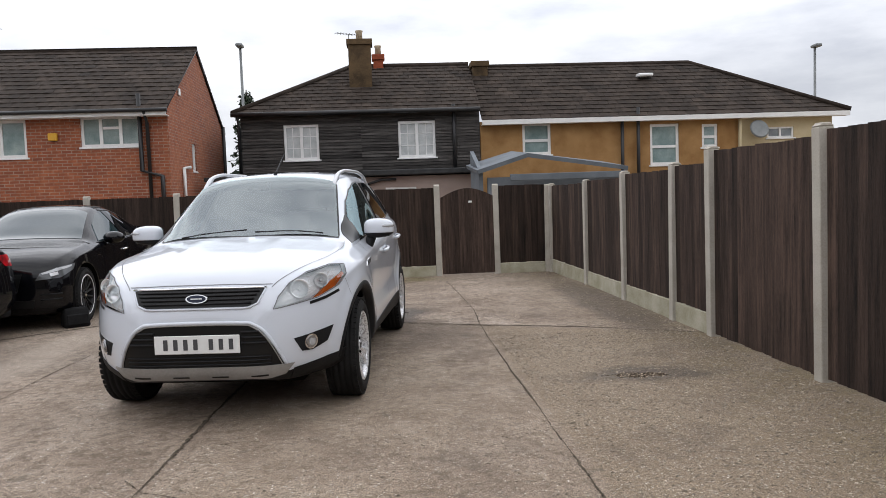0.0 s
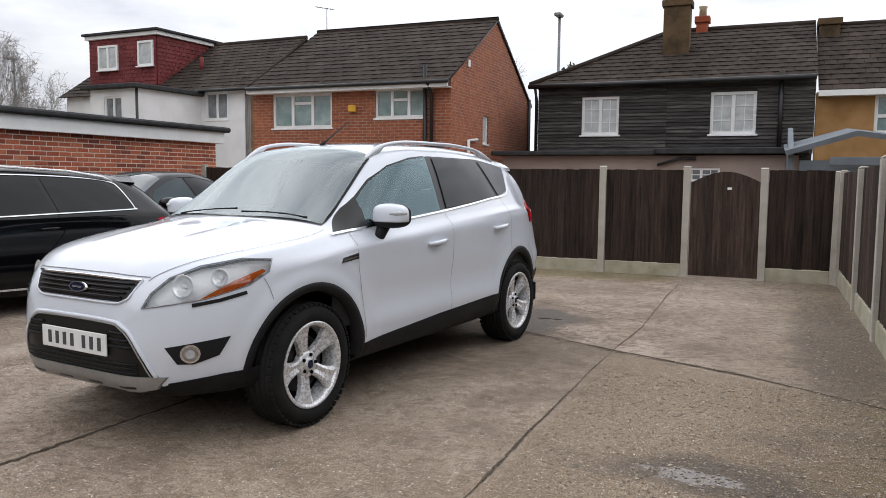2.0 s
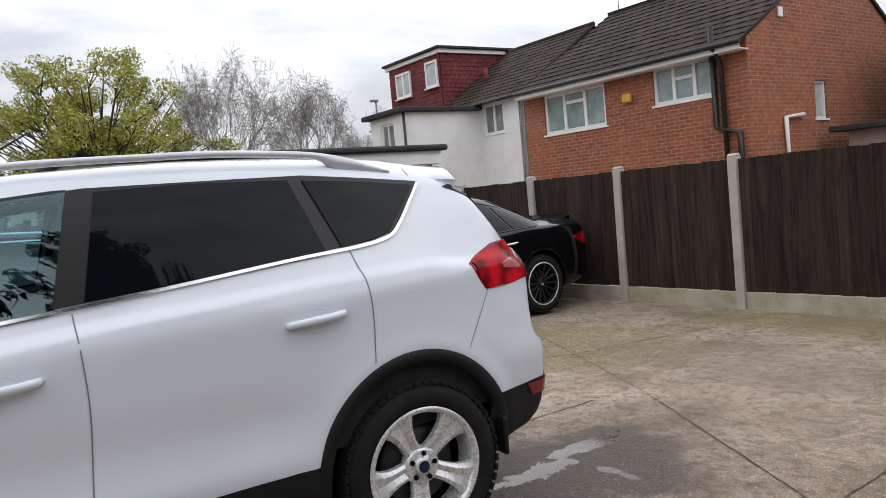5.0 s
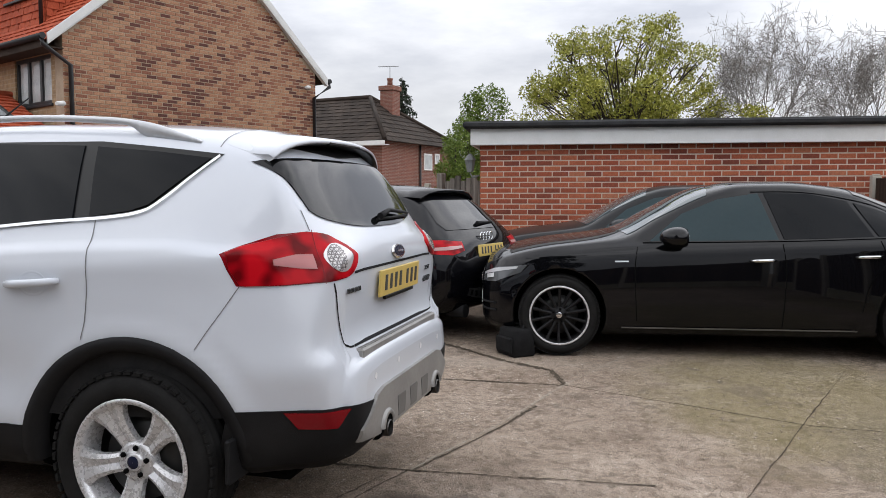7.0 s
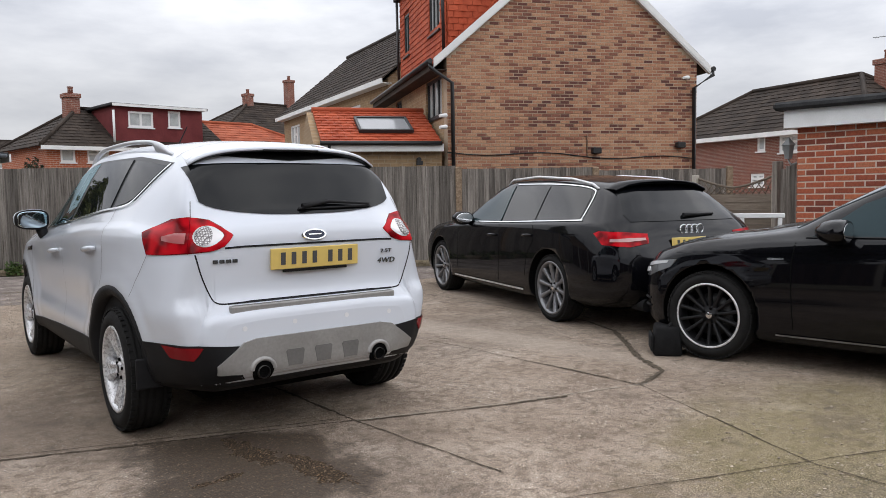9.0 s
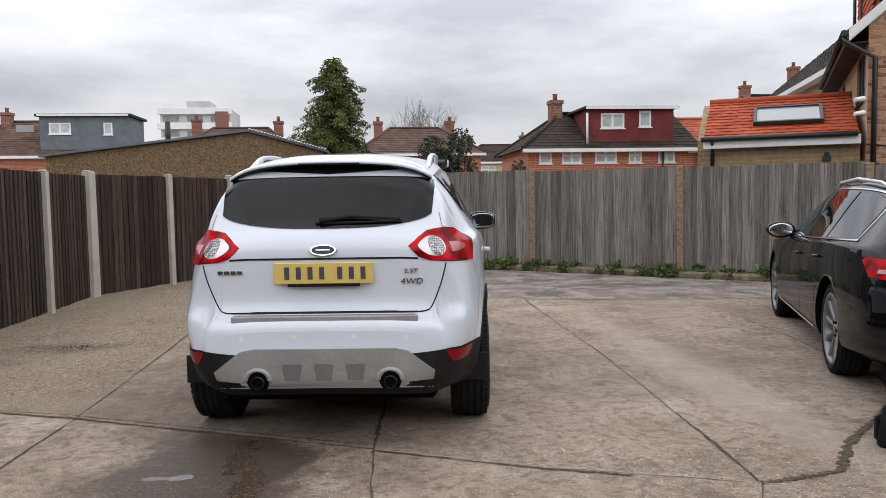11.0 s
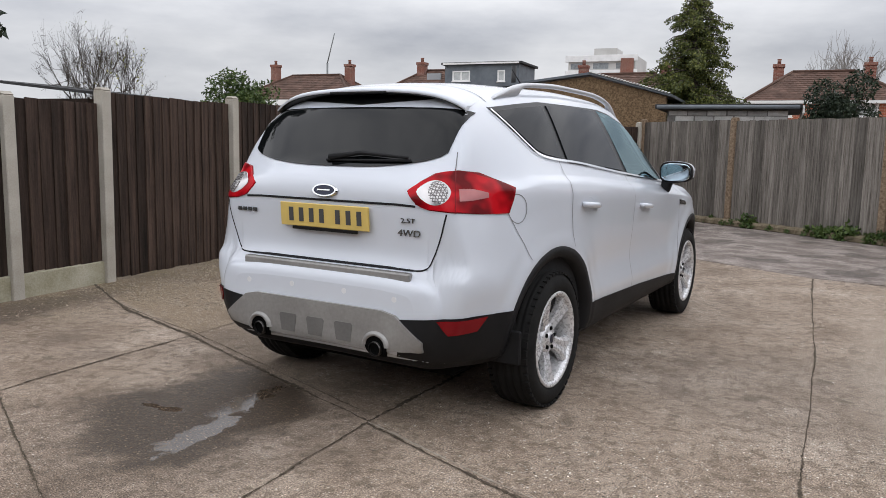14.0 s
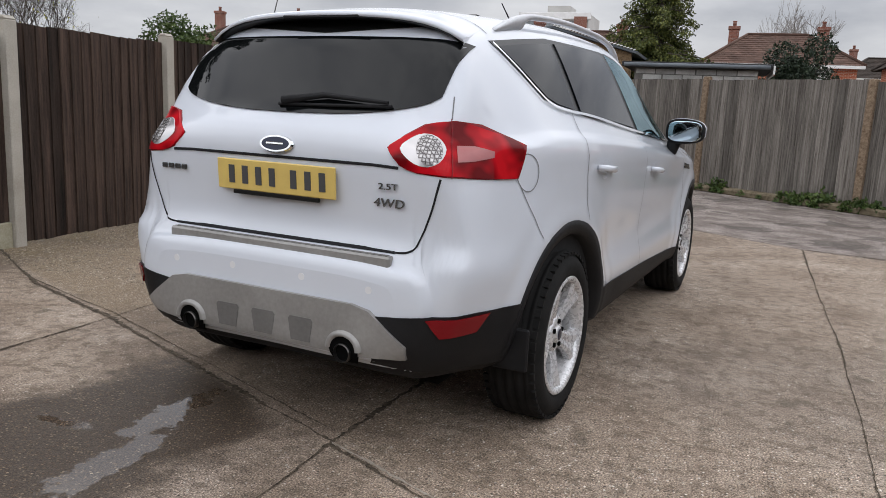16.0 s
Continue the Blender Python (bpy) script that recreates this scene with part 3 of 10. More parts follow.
# ---- fences ----
def board_mesh(bm, w, h, t0=0.014, t1=0.006):
    """One feather-edged board, thick at its left edge, with a slightly worn top."""
    v = [bm.verts.new(p) for p in ((0, 0, 0), (w, 0, 0), (w, -t1, 0), (0, -t0, 0), (0, 0, h), (w, 0, h - 0.004), (w, -t1, h - 0.004), (0, -t0, h))]
    for f in ((0, 3, 2, 1), (4, 5, 6, 7), (3, 7, 6, 2), (0, 1, 5, 4), (1, 2, 6, 5), (0, 4, 7, 3)):
        bm.faces.new([v[i] for i in f])


def post_mesh(bm, w, d, h):
    """A slotted concrete post with a weathered, sloping top."""
    box(bm, -w / 2, w / 2, -d / 2, d / 2, -0.05, h - 0.03, 0.006)
    vs = box(bm, -w / 2, w / 2, -d / 2, d / 2, h - 0.03, h, 0.008)
    for v in vs:
        if v.co.z > h - 0.01:
            v.co.y *= 0.6


def panel_fence(name, at, turn, posts, tops, boards, label, mat=M_board, gravel=True, post_mat=M_concrete, post_w=0.10, exposure=0.108, gravel_h=0.27, skip=(), seed=3):
    """Posts at distances posts along the fence; a bay of feather-edged boards between each two."""
    rng = random.Random(seed)
    f = thing(name, at, turn, label, "fence", kind="structure")
    cache = {}
    for s, h in zip(posts, tops):
        bm = bmesh.new()
        post_mesh(bm, post_w, 0.11, h)
        p = part("post", bm, post_mat, f)
        p.matrix_basis = pose(s, 0, 0, rng.uniform(-0.4, 0.4), rng.uniform(-0.5, 0.5), 0)
    for i, (a, b) in enumerate(zip(posts, posts[1:])):
        if i in skip:
            continue
        has_g = gravel[i] if isinstance(gravel, (list, tuple)) else gravel
        base = gravel_h if has_g else 0.02
        top = boards[i] if isinstance(boards, (list, tuple)) else boards
        x0, x1 = a + post_w / 2, b - post_w / 2
        if has_g:
            bm = bmesh.new()
            box(bm, x0, x1, -0.025, 0.025, -0.03, gravel_h - 0.004, 0.006)
            part("gravel_board", bm, M_gravelboard, f)
        for z in (base + 0.2, (base + top) / 2, top - 0.2):
            bm = bmesh.new()
            box(bm, x0, x1, 0.012, 0.06, z - 0.035, z + 0.035)
            part("rail", bm, mat, f)
        k = int((x1 - x0) / exposure)
        step = (x1 - x0) / k
        for j in range(k):
            key = (round(top - base, 2), round(step, 3))
            if key not in cache:
                bm = bmesh.new()
                board_mesh(bm, step + 0.012, top - base)
                ob = finish("board", bm, mat, f)
                cache[key] = ob
            else:
                ob = share("board", cache[key], f, Matrix())
            ob.matrix_basis = pose(x0 + j * step, 0.004 + rng.uniform(-0.002, 0.002) * (4 if mat is M_grey_board else 1), base + rng.uniform(-0.006, 0.006), rng.uniform(-0.15, 0.15), rng.uniform(-0.25, 0.25), rng.uniform(2.0, 4.5))
    return f


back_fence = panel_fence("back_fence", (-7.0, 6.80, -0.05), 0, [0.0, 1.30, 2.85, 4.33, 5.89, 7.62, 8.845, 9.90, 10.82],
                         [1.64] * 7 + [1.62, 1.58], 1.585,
                         "dark-stained feather-edge fence with concrete posts and gravel boards", mat=M_shaded_board, gravel_h=0.20, skip=(6,), seed=3)
right_fence = panel_fence("side_fence", (3.88, 6.75, 0), -90, [0.12, 2.45, 4.23, 5.84, 6.77, 8.55, 10.49, 12.0],
                          [1.54, 1.55, 1.61, 1.64, 1.74, 1.78, 1.76, 1.81], [1.50, 1.53, 1.57, 1.60, 1.70, 1.73, 1.73],
                          "tall dark-stained feather-edge fence between slotted concrete posts", gravel=[True] * 4 + [False] * 3, gravel_h=0.20, seed=5)

# the dark fence that closes the yard's far corner
end_fence = panel_fence("end_fence", (3.86, -5.36, 0), -116.5, [0.0, 1.62, 3.24, 4.86, 6.38], [1.80, 1.80, 1.82, 1.84, 1.86], 1.76,
                        "dark-stained feather-edge fence across the yard corner", gravel=False, seed=7)

# the arched gate in the back fence
gate = thing("garden_gate", (1.905, 6.78, -0.05), 0, "dark-stained boarded garden gate with an arched top", "gate")
for _k in range(9):
    bm = bmesh.new()
    _x0, _x1 = _k * 0.107, _k * 0.107 + 0.1068
    _za = 1.40 + 0.16 * math.sin(math.pi * min(1, max(0, _x0 / 0.96)))
    _zb = 1.40 + 0.16 * math.sin(math.pi * min(1, max(0, _x1 / 0.96)))
    vs = box(bm, _x0, _x1, -0.02, 0.0, 0.04, 1.45)
    for v in vs:
        if v.co.z > 1:
            v.co.z = _za if v.co.x < (_x0 + _x1) / 2 else _zb
    part("board", bm, M_board, gate)
for _z in (0.3, 1.1):
    bm = bmesh.new()
    box(bm, 0.02, 0.94, 0.002, 0.04, _z, _z + 0.09)
    part("ledge", bm, M_board, gate)
bm = bmesh.new()
box(bm, 0.50, 0.56, -0.026, -0.0215, 1.30, 1.335, 0.002)
part("latch_plate", bm, M_white, gate, "small white latch plate")

# grey picket-board fence along the tarmac
GREY_AT, GREY_TURN = (0.95, -11.12, 0), math.degrees(math.atan2(0.6447, -0.7645))
grey_fence = panel_fence("grey_fence", GREY_AT, GREY_TURN, [0.0, 2.39, 5.3, 8.0, 10.7, 13.2, 15.7], [1.92, 1.90, 1.84, 1.82, 1.76, 1.72, 1.70], [1.86, 1.84, 1.80, 1.78, 1.72, 1.66],
                         "weathered silver-grey close-boarded fence with old posts", mat=M_grey_board, gravel=False, post_mat=M_oldpost, post_w=0.11, exposure=0.098, seed=8)
bm = bmesh.new()
box(bm, 0, 15.7, -0.22, 0.06, -0.02, 0.10, 0.03)
M_kerb = pbr("earthy_kerb", (0.075, 0.058, 0.034), (0.26, 0.215, 0.15), 9.0, 0.95, bump_s=0.5, fine=60)
_k = finish("kerb", bm, M_kerb)
_k.matrix_world = pose(*GREY_AT, 0, 0, GREY_TURN)
tagged(_k, "low earth-covered concrete kerb under the grey fence", "kerb", kind="structure")


# ---- flat-roofed brick garage ----


M_mortar = pbr("sandy_mortar", (0.54, 0.44, 0.36), (0.68, 0.58, 0.49), 4.0, 0.95, bump_s=0.3)
GX, GY0, GY1, GH = -7.2, 1.70, 7.38, 2.03
garage = thing("garage", (GX, GY0, 0), 0, "low red-brick garage with a white fascia and felt flat roof", "garage")
_L = GY1 - GY0
bm = bmesh.new()
box(bm, -0.20, -0.012, 0.012, _L - 0.012, 0, GH)
part("mortar_wall", bm, M_mortar, garage)
for _a, _b in ((0.012, 0.20), (_L - 0.20, _L - 0.012)):
    bm = bmesh.new()
    box(bm, -6.0, -0.205, _a, _b, 0, GH)
    part("mortar_wall", bm, M_mortar, garage)
bm = bmesh.new()
box(bm, -6.2, 0.22, -0.22, _L + 0.22, GH + 0.20, GH + 0.30, 0.03)
part("felt_roof", bm, M_felt, garage, "black felt flat roof with a rolled edge")
bm = bmesh.new()
box(bm, 0.08, 0.12, -0.12, _L + 0.12, GH - 0.02, GH + 0.215, 0.004)
part("fascia", bm, M_white, garage, "white painted fascia board")
for _a, _b in ((-0.12, -0.08), (_L + 0.08, _L + 0.12)):
    bm = bmesh.new()
    box(bm, -6.0, 0.079, _a, _b, GH - 0.02, GH + 0.215, 0.004)
    part("fascia", bm, M_white, garage, "white painted fascia board")
bm = bmesh.new()
box(bm, -0.05, 0.079, -0.079, _L + 0.079, GH - 0.02, GH + 0.0, 0.0)
part("soffit", bm, M_white, garage)


# ---- cars ----
from mathutils.bvhtree import BVHTree

M_white_paint = paint("white_car_paint", (0.65, 0.682, 0.738), 0.28)
M_black_paint = paint("black_car_paint", (0.0022, 0.0023, 0.0034), 0.4, 0.68, spec=0.02)
M_grey_paint = paint("dark_grey_car_paint", (0.006, 0.0064, 0.0075), 0.4, 0.45, spec=0.05)
M_car_glass = plain("tinted_car_glass", (0.004, 0.0045, 0.005), 0.02, spec=0.3)
M_privacy = plain("privacy_glass", (0.0035, 0.0045, 0.006), 0.02, spec=0.14)
M_front_glass = plain("clear_car_glass", (0.020, 0.038, 0.044), 0.03, spec=0.2)
M_cladding = pbr("black_textured_plastic", (0.007, 0.007, 0.008), (0.016, 0.016, 0.017), 6.0, 0.6, bump_s=0.12, fine=220)
M_rubber = pbr("tyre_rubber", (0.006, 0.006, 0.006), (0.017, 0.0165, 0.016), 9.0, 0.85, bump_s=0.15, fine=90)
M_mirror = plain("mirror_glass", (0.50, 0.60, 0.66), 0.03, metal=1.0)
M_windscreen = plain("windscreen_glass", (0.075, 0.092, 0.098), 0.03, spec=0.7)


def honeycomb(name):
    """Clear lamp plastic over a cellular reflector, dark between the cells."""
    m, n, l, s = nodes_of(name)
    v = coord(n, l)
    c = n.new("ShaderNodeTexVoronoi")
    c.feature = "DISTANCE_TO_EDGE"
    c.inputs["Scale"].default_value = 85.0
    c.inputs["Randomness"].default_value = 0.25
    l.new(v, c.inputs["Vector"])
    l.new(ramp(n, l, c.outputs["Distance"], [(0.03, (0.07, 0.06, 0.06)), (0.16, (0.36, 0.34, 0.34)), (0.34, (0.58, 0.56, 0.55))]), s.inputs["Base Color"])
    s.inputs["Roughness"].default_value = 0.2
    s.inputs["Metallic"].default_value = 0.4
    s.inputs["Coat Weight"].default_value = 0.7
    return m


M_honeycomb = honeycomb("honeycomb_reflector")
M_pale_pink = plain("pale_pink_lens", (0.42, 0.13, 0.13), 0.12, coat=0.3)
M_badge_metal = plain("dull_badge_metal", (0.16, 0.165, 0.17), 0.25, metal=0.8)
M_sensor = plain("sensor_white", (0.72, 0.725, 0.74), 0.3)
M_pipe = plain("exhaust_steel", (0.10, 0.095, 0.09), 0.35, metal=0.9)
# near-black that paints the shade of hollows, gaps and rooms; dark nuts too
M_dark_void = plain("shade_black", (0.004, 0.004, 0.004), 0.9, spec=0.05)
M_alloy = pbr("silver_alloy", (0.64, 0.64, 0.65), (0.70, 0.70, 0.71), 9.0, 0.28, metal=0.4, bump_s=0.02)
M_black_alloy = pbr("black_alloy", (0.008, 0.008, 0.009), (0.02, 0.02, 0.021), 9.0, 0.35, metal=0.2, bump_s=0.02)
M_grey_alloy = pbr("grey_alloy", (0.16, 0.16, 0.165), (0.28, 0.28, 0.29), 9.0, 0.35, metal=0.7, bump_s=0.02)
M_chrome = plain("chrome", (0.72, 0.73, 0.74), 0.12, metal=1.0)
M_satin_dark = pbr("darkened_satin_plastic", (0.15, 0.146, 0.140), (0.22, 0.216, 0.208), 5.0, 0.45, metal=0.3, bump_s=0.04)
M_satin = pbr("satin_silver_plastic", (0.26, 0.252, 0.240), (0.37, 0.362, 0.348), 5.0, 0.42, metal=0.35, bump_s=0.04)
M_rail = pbr("satin_silver_rail", (0.52, 0.53, 0.55), (0.64, 0.65, 0.67), 5.0, 0.35, metal=0.35, bump_s=0.02)


def ruby_lens(name):
    """Red lamp plastic: the reflector's bright and deep patches are painted into its colour, under a clear gloss."""
    m, n, l, s = nodes_of(name)
    v = coord(n, l, (1, 1, 1.4))
    big = noise_tex(n, l, v, 9.0, 1)
    l.new(ramp(n, l, big, [(0.36, (0.13, 0.001, 0.003)), (0.47, (0.32, 0.002, 0.007)), (0.60, (0.52, 0.005, 0.012))]), s.inputs["Base Color"])
    s.inputs["Roughness"].default_value = 0.35
    s.inputs["Specular IOR Level"].default_value = 0.05
    s.inputs["Coat Weight"].default_value = 0.22
    s.inputs["Coat Roughness"].default_value = 0.02
    return m


M_red_lens = ruby_lens("red_lamp_lens")
M_dark_red_lens = plain("dark_red_lamp_lens", (0.20, 0.004, 0.008), 0.10, spec=0.3)
M_clear_lens = plain("clear_lamp_lens", (0.46, 0.47, 0.48), 0.06, coat=1.0)
M_lamp_grey = plain("lamp_reflector", (0.38, 0.38, 0.39), 0.28, metal=0.85)
M_amber = plain("amber_indicator", (0.78, 0.17, 0.02), 0.10, coat=1.0)
M_plate_yellow = plain("yellow_plate", (0.70, 0.51, 0.15), 0.35)
M_plate_ink = plain("plate_ink", (0.075, 0.075, 0.078), 0.5, spec=0.2)
M_plate_white = plain("white_plate", (0.75, 0.75, 0.73), 0.35)
M_seam = plain("panel_gap", (0.022, 0.022, 0.024), 0.8, spec=0.1)
M_print = plain("black_print", (0.008, 0.008, 0.008), 0.35, spec=0.3)
M_blue = plain("blue_badge_enamel", (0.006, 0.011, 0.035), 0.15, spec=0.4)
# brake disc colour lowered to carry the shade behind the spokes
M_dark_disc = plain("shaded_brake_disc", (0.05, 0.05, 0.05), 0.5, metal=0.6)


def spline(xs, ys, x):
    """Monotone cubic through (xs, ys) at x."""
    xs, ys, x = np.asarray(xs, float), np.asarray(ys, float), np.asarray(x, float)
    h, d = np.diff(xs), np.diff(ys) / np.diff(xs)
    m = np.zeros_like(ys)
    m[0], m[-1] = d[0], d[-1]
    same = d[:-1] * d[1:] > 0
    w1, w2 = 2 * h[1:] + h[:-1], h[1:] + 2 * h[:-1]
    with np.errstate(divide="ignore", invalid="ignore"):
        mm = (w1 + w2) / (w1 / d[:-1] + w2 / d[1:])
    m[1:-1] = np.where(same, mm, 0)
    i = np.clip(np.searchsorted(xs, x) - 1, 0, len(xs) - 2)
    t = (x - xs[i]) / h[i]
    return ys[i] * (1 + 2 * t) * (1 - t) ** 2 + h[i] * m[i] * t * (1 - t) ** 2 + ys[i + 1] * t * t * (3 - 2 * t) + h[i] * m[i + 1] * t * t * (t - 1)


def body_shell(stations, ny=120, nk=9):
    """A car's skin from cross-sections: each station is y, then (x, z) of eight points from the middle of the floor to the middle of the top."""
    ys = np.array([s[0] for s in stations])
    ctrl = np.array([s[1] for s in stations], float)
    yy = []
    for a, b in zip(ys, ys[1:]):
        k = max(2, int(round((b - a) / (ys[-1] - ys[0]) * ny)))
        yy += [a + (b - a) * i / k for i in range(k)]
    yy = np.array([*yy, ys[-1]])
    dense = np.stack([np.stack([spline(ys, ctrl[:, i, j], yy) for j in range(2)], -1) for i in range(ctrl.shape[1])], 1)
    bm = bmesh.new()
    rows = []
    for y, c in zip(yy, dense):
        c = np.vstack([c, [-c[-2][0], c[-2][1]]])
        pts = []
        for i in range(len(c) - 2):
            p0 = c[i - 1] if i else c[0] * [1, 1] - (c[1] - c[0])
            p1, p2, p3 = c[i], c[i + 1], c[i + 2]
            tn = 0.5 if i > 1 else 0.25
            for k in range(nk):
                t = k / nk
                m1, m2 = tn * (p2 - p0), tn * (p3 - p1)
                seg = float(np.linalg.norm(p2 - p1))
                m1, m2 = (m * min(1.0, seg / max(1e-6, float(np.linalg.norm(m)))) for m in (m1, m2))
                q = p1 * (1 + 2 * t) * (1 - t) ** 2 + m1 * t * (1 - t) ** 2 + p2 * t * t * (3 - 2 * t) + m2 * t * t * (t - 1)
                pts.append((max(0.0, q[0]), q[1]))
        pts.append((0.0, c[-2][1]))
        right = [bm.verts.new((x, y, z)) for x, z in pts]
        left = [bm.verts.new((-x, y, z)) for x, z in pts[1:-1]]
        rows.append(right + left[::-1])
    n = len(rows[0])
    for a, b in zip(rows, rows[1:]):
        for i in range(n):
            j = (i + 1) % n
            f = bm.faces.new((a[i], a[j], b[j], b[i]))
            f.smooth = True
    for r, rev in ((rows[0], False), (rows[-1], True)):
        c = bm.verts.new(sum((v.co for v in r), Vector()) / n)
        for i in range(n):
            j = (i + 1) % n
            f = bm.faces.new((c, r[j], r[i]) if not rev else (c, r[i], r[j]))
            f.smooth = False
    bmesh.ops.recalc_face_normals(bm, faces=bm.faces)
    return bm


class Skin:
    """The bare shell of a car, onto which its outer parts are laid."""

    def __init__(self, bm):
        self.tree = BVHTree.FromBMesh(bm)

    def hit(self, origin, way):
        p, nrm, _, _ = self.tree.ray_cast(Vector(origin), Vector(way).normalized())
        return p, nrm

    def lay(self, frame, a, b):
        """The skin's point seen at (a, b) in frame = (origin, right, up, way)."""
        o, r, u, w = frame
        return self.hit(Vector(o) + Vector(r) * a + Vector(u) * b, w)


LEFT = ((3, 0, 0), (0, 1, 0), (0, 0, 1), (-1, 0, 0))
RIGHT = ((-3, 0, 0), (0, 1, 0), (0, 0, 1), (1, 0, 0))
FRONT = ((0, -4, 0), (1, 0, 0), (0, 0, 1), (0, 1, 0))
REAR = ((0, 4, 0), (1, 0, 0), (0, 0, 1), (0, -1, 0))
TOP = ((0, 0, 4), (1, 0, 0), (0, 1, 0), (0, 0, -1))


def side_of(sgn):
    return LEFT if sgn > 0 else RIGHT


def corner_view(sgn, fore, deg=45):
    """A view of one corner of the car: a runs along the skin towards the rear or the side, b is height."""
    s, f = sgn, -1 if fore else 1
    a = radians(deg)
    way = (-s * math.sin(a), -f * math.cos(a), 0)
    return ((s * 3 * math.sin(a), f * 3 * math.cos(a), 0), (s * math.cos(a), -f * math.sin(a), 0), (0, 0, 1), way)


def panel(skin, frame, poly, off=0.004, step=0.035, thick=0.006, ease=0):
    """A piece laid on the skin within the convex outline poly (a, b), standing off from it and closed at its rim."""
    poly = [Vector((p[0], p[1], 0)) for p in poly]
    if sum(poly[i].x * poly[(i + 1) % len(poly)].y - poly[(i + 1) % len(poly)].x * poly[i].y for i in range(len(poly))) < 0:
        poly.reverse()
    lo = Vector((min(p.x for p in poly), min(p.y for p in poly), 0))
    hi = Vector((max(p.x for p in poly), max(p.y for p in poly), 0))
    bm = bmesh.new()
    nx, ny = max(2, int((hi.x - lo.x) / step) + 1), max(2, int((hi.y - lo.y) / step) + 1)
    g = [[bm.verts.new((lo.x + (hi.x - lo.x) * i / nx, lo.y + (hi.y - lo.y) * j / ny, 0)) for i in range(nx + 1)] for j in range(ny + 1)]
    for j in range(ny):
        for i in range(nx):
            bm.faces.new((g[j][i], g[j][i + 1], g[j + 1][i + 1], g[j + 1][i]))
    for i in range(len(poly)):
        a, b = poly[i], poly[(i + 1) % len(poly)]
        d = b - a
        if d.length < 1e-6:
            continue
        bmesh.ops.bisect_plane(bm, geom=[*bm.verts, *bm.edges, *bm.faces], plane_co=a, plane_no=Vector((d.y, -d.x, 0)).normalized(), clear_outer=True, dist=1e-5)
    bad = []
    way = Vector(frame[3]).normalized()
    for v in bm.verts:
        p, nrm = skin.lay(frame, v.co.x, v.co.y)
        if p is None:
            bad.append(v)
        else:
            out = nrm if nrm.dot(way) < 0 else -nrm
            v.co = p + (-way if ease else (out * 0.6 - way * 0.4).normalized()) * off
    bmesh.ops.delete(bm, geom=bad, context="VERTS")
    # a pane is one even curve laid over the body's creases, a polynomial of degree ease
    if ease:
        flat = np.array([(v.co.dot(Vector(frame[1])), v.co.dot(Vector(frame[2])), v.co.dot(way)) for v in bm.verts])
        u, w = flat[:, 0] - flat[:, 0].mean(), flat[:, 1] - flat[:, 1].mean()
        A = np.stack([u ** i * w ** j for i in range(ease + 1) for j in range(ease + 1 - i)], 1)
        d = A @ np.linalg.lstsq(A, flat[:, 2], rcond=None)[0]
        d -= min(0.015, max(0.0, np.max(d - flat[:, 2])))
        for v, k, o in zip(bm.verts, d, flat[:, 2]):
            v.co += way * (k - o)
    if not bm.faces:
        return bm
    bmesh.ops.recalc_face_normals(bm, faces=bm.faces)
    if sum((f.normal.dot(way) * f.calc_area() for f in bm.faces)) > 0:
        bmesh.ops.reverse_faces(bm, faces=bm.faces)
    for f in bm.faces:
        f.smooth = True
    rim = [e for e in bm.edges if e.is_boundary]
    back = {}
    for e in rim:
        for v in e.verts:
            if v not in back:
                back[v] = bm.verts.new(v.co), bm.verts.new(v.co + way * thick)
    for e in rim:
        lp = e.link_loops[0]
        a, b = lp.vert, lp.link_loop_next.vert
        bm.faces.new((back[b][0], back[a][0], back[a][1], back[b][1])).smooth = False
    return bm


def ribbon(skin, frame, pts, w, off=0.002, step=0.03):
    """A narrow strip along the skin: a panel gap or a trim strip."""
    line = []
    for (a0, b0), (a1, b1) in zip(pts, pts[1:]):
        k = max(1, int(math.hypot(a1 - a0, b1 - b0) / step))
        line += [(a0 + (a1 - a0) * i / k, b0 + (b1 - b0) * i / k) for i in range(k)]
    line.append(pts[-1])
    bm = bmesh.new()
    prev = None
    way = Vector(frame[3]).normalized()
    for i, (a, b) in enumerate(line):
        p0, p1 = line[max(0, i - 1)], line[min(len(line) - 1, i + 1)]
        dx, dy = p1[0] - p0[0], p1[1] - p0[1]
        q = math.hypot(dx, dy) or 1
        nx, ny = -dy / q * w / 2, dx / q * w / 2
        pair = []
        for s in (1, -1):
            p, nrm = skin.lay(frame, a + s * nx, b + s * ny)
            if p is None:
                pair = None
                break
            out = nrm if nrm.dot(way) < 0 else -nrm
            pair.append(bm.verts.new(p + out * off))
        if pair and prev:
            bm.faces.new((prev[0], pair[0], pair[1], prev[1])).smooth = True
        prev = pair
    return bm


def curve_pts(pts, n=6, closed=False):
    """Rounds off a list of 2D points."""
    p = [Vector((a, b, 0)) for a, b in pts]
    out = []
    k = len(p)
    for i in range(k if closed else k - 1):
        p0, p1, p2, p3 = (p[(i - 1) % k], p[i], p[(i + 1) % k], p[(i + 2) % k]) if closed else (p[max(0, i - 1)], p[i], p[i + 1], p[min(k - 1, i + 2)])
        for j in range(n):
            t = j / n
            q = 0.5 * ((2 * p1) + (p2 - p0) * t + (2 * p0 - 5 * p1 + 4 * p2 - p3) * t * t + (3 * p1 - p0 - 3 * p2 + p3) * t ** 3)
            out.append((q.x, q.y))
    if not closed:
        out.append(pts[-1])
    return out


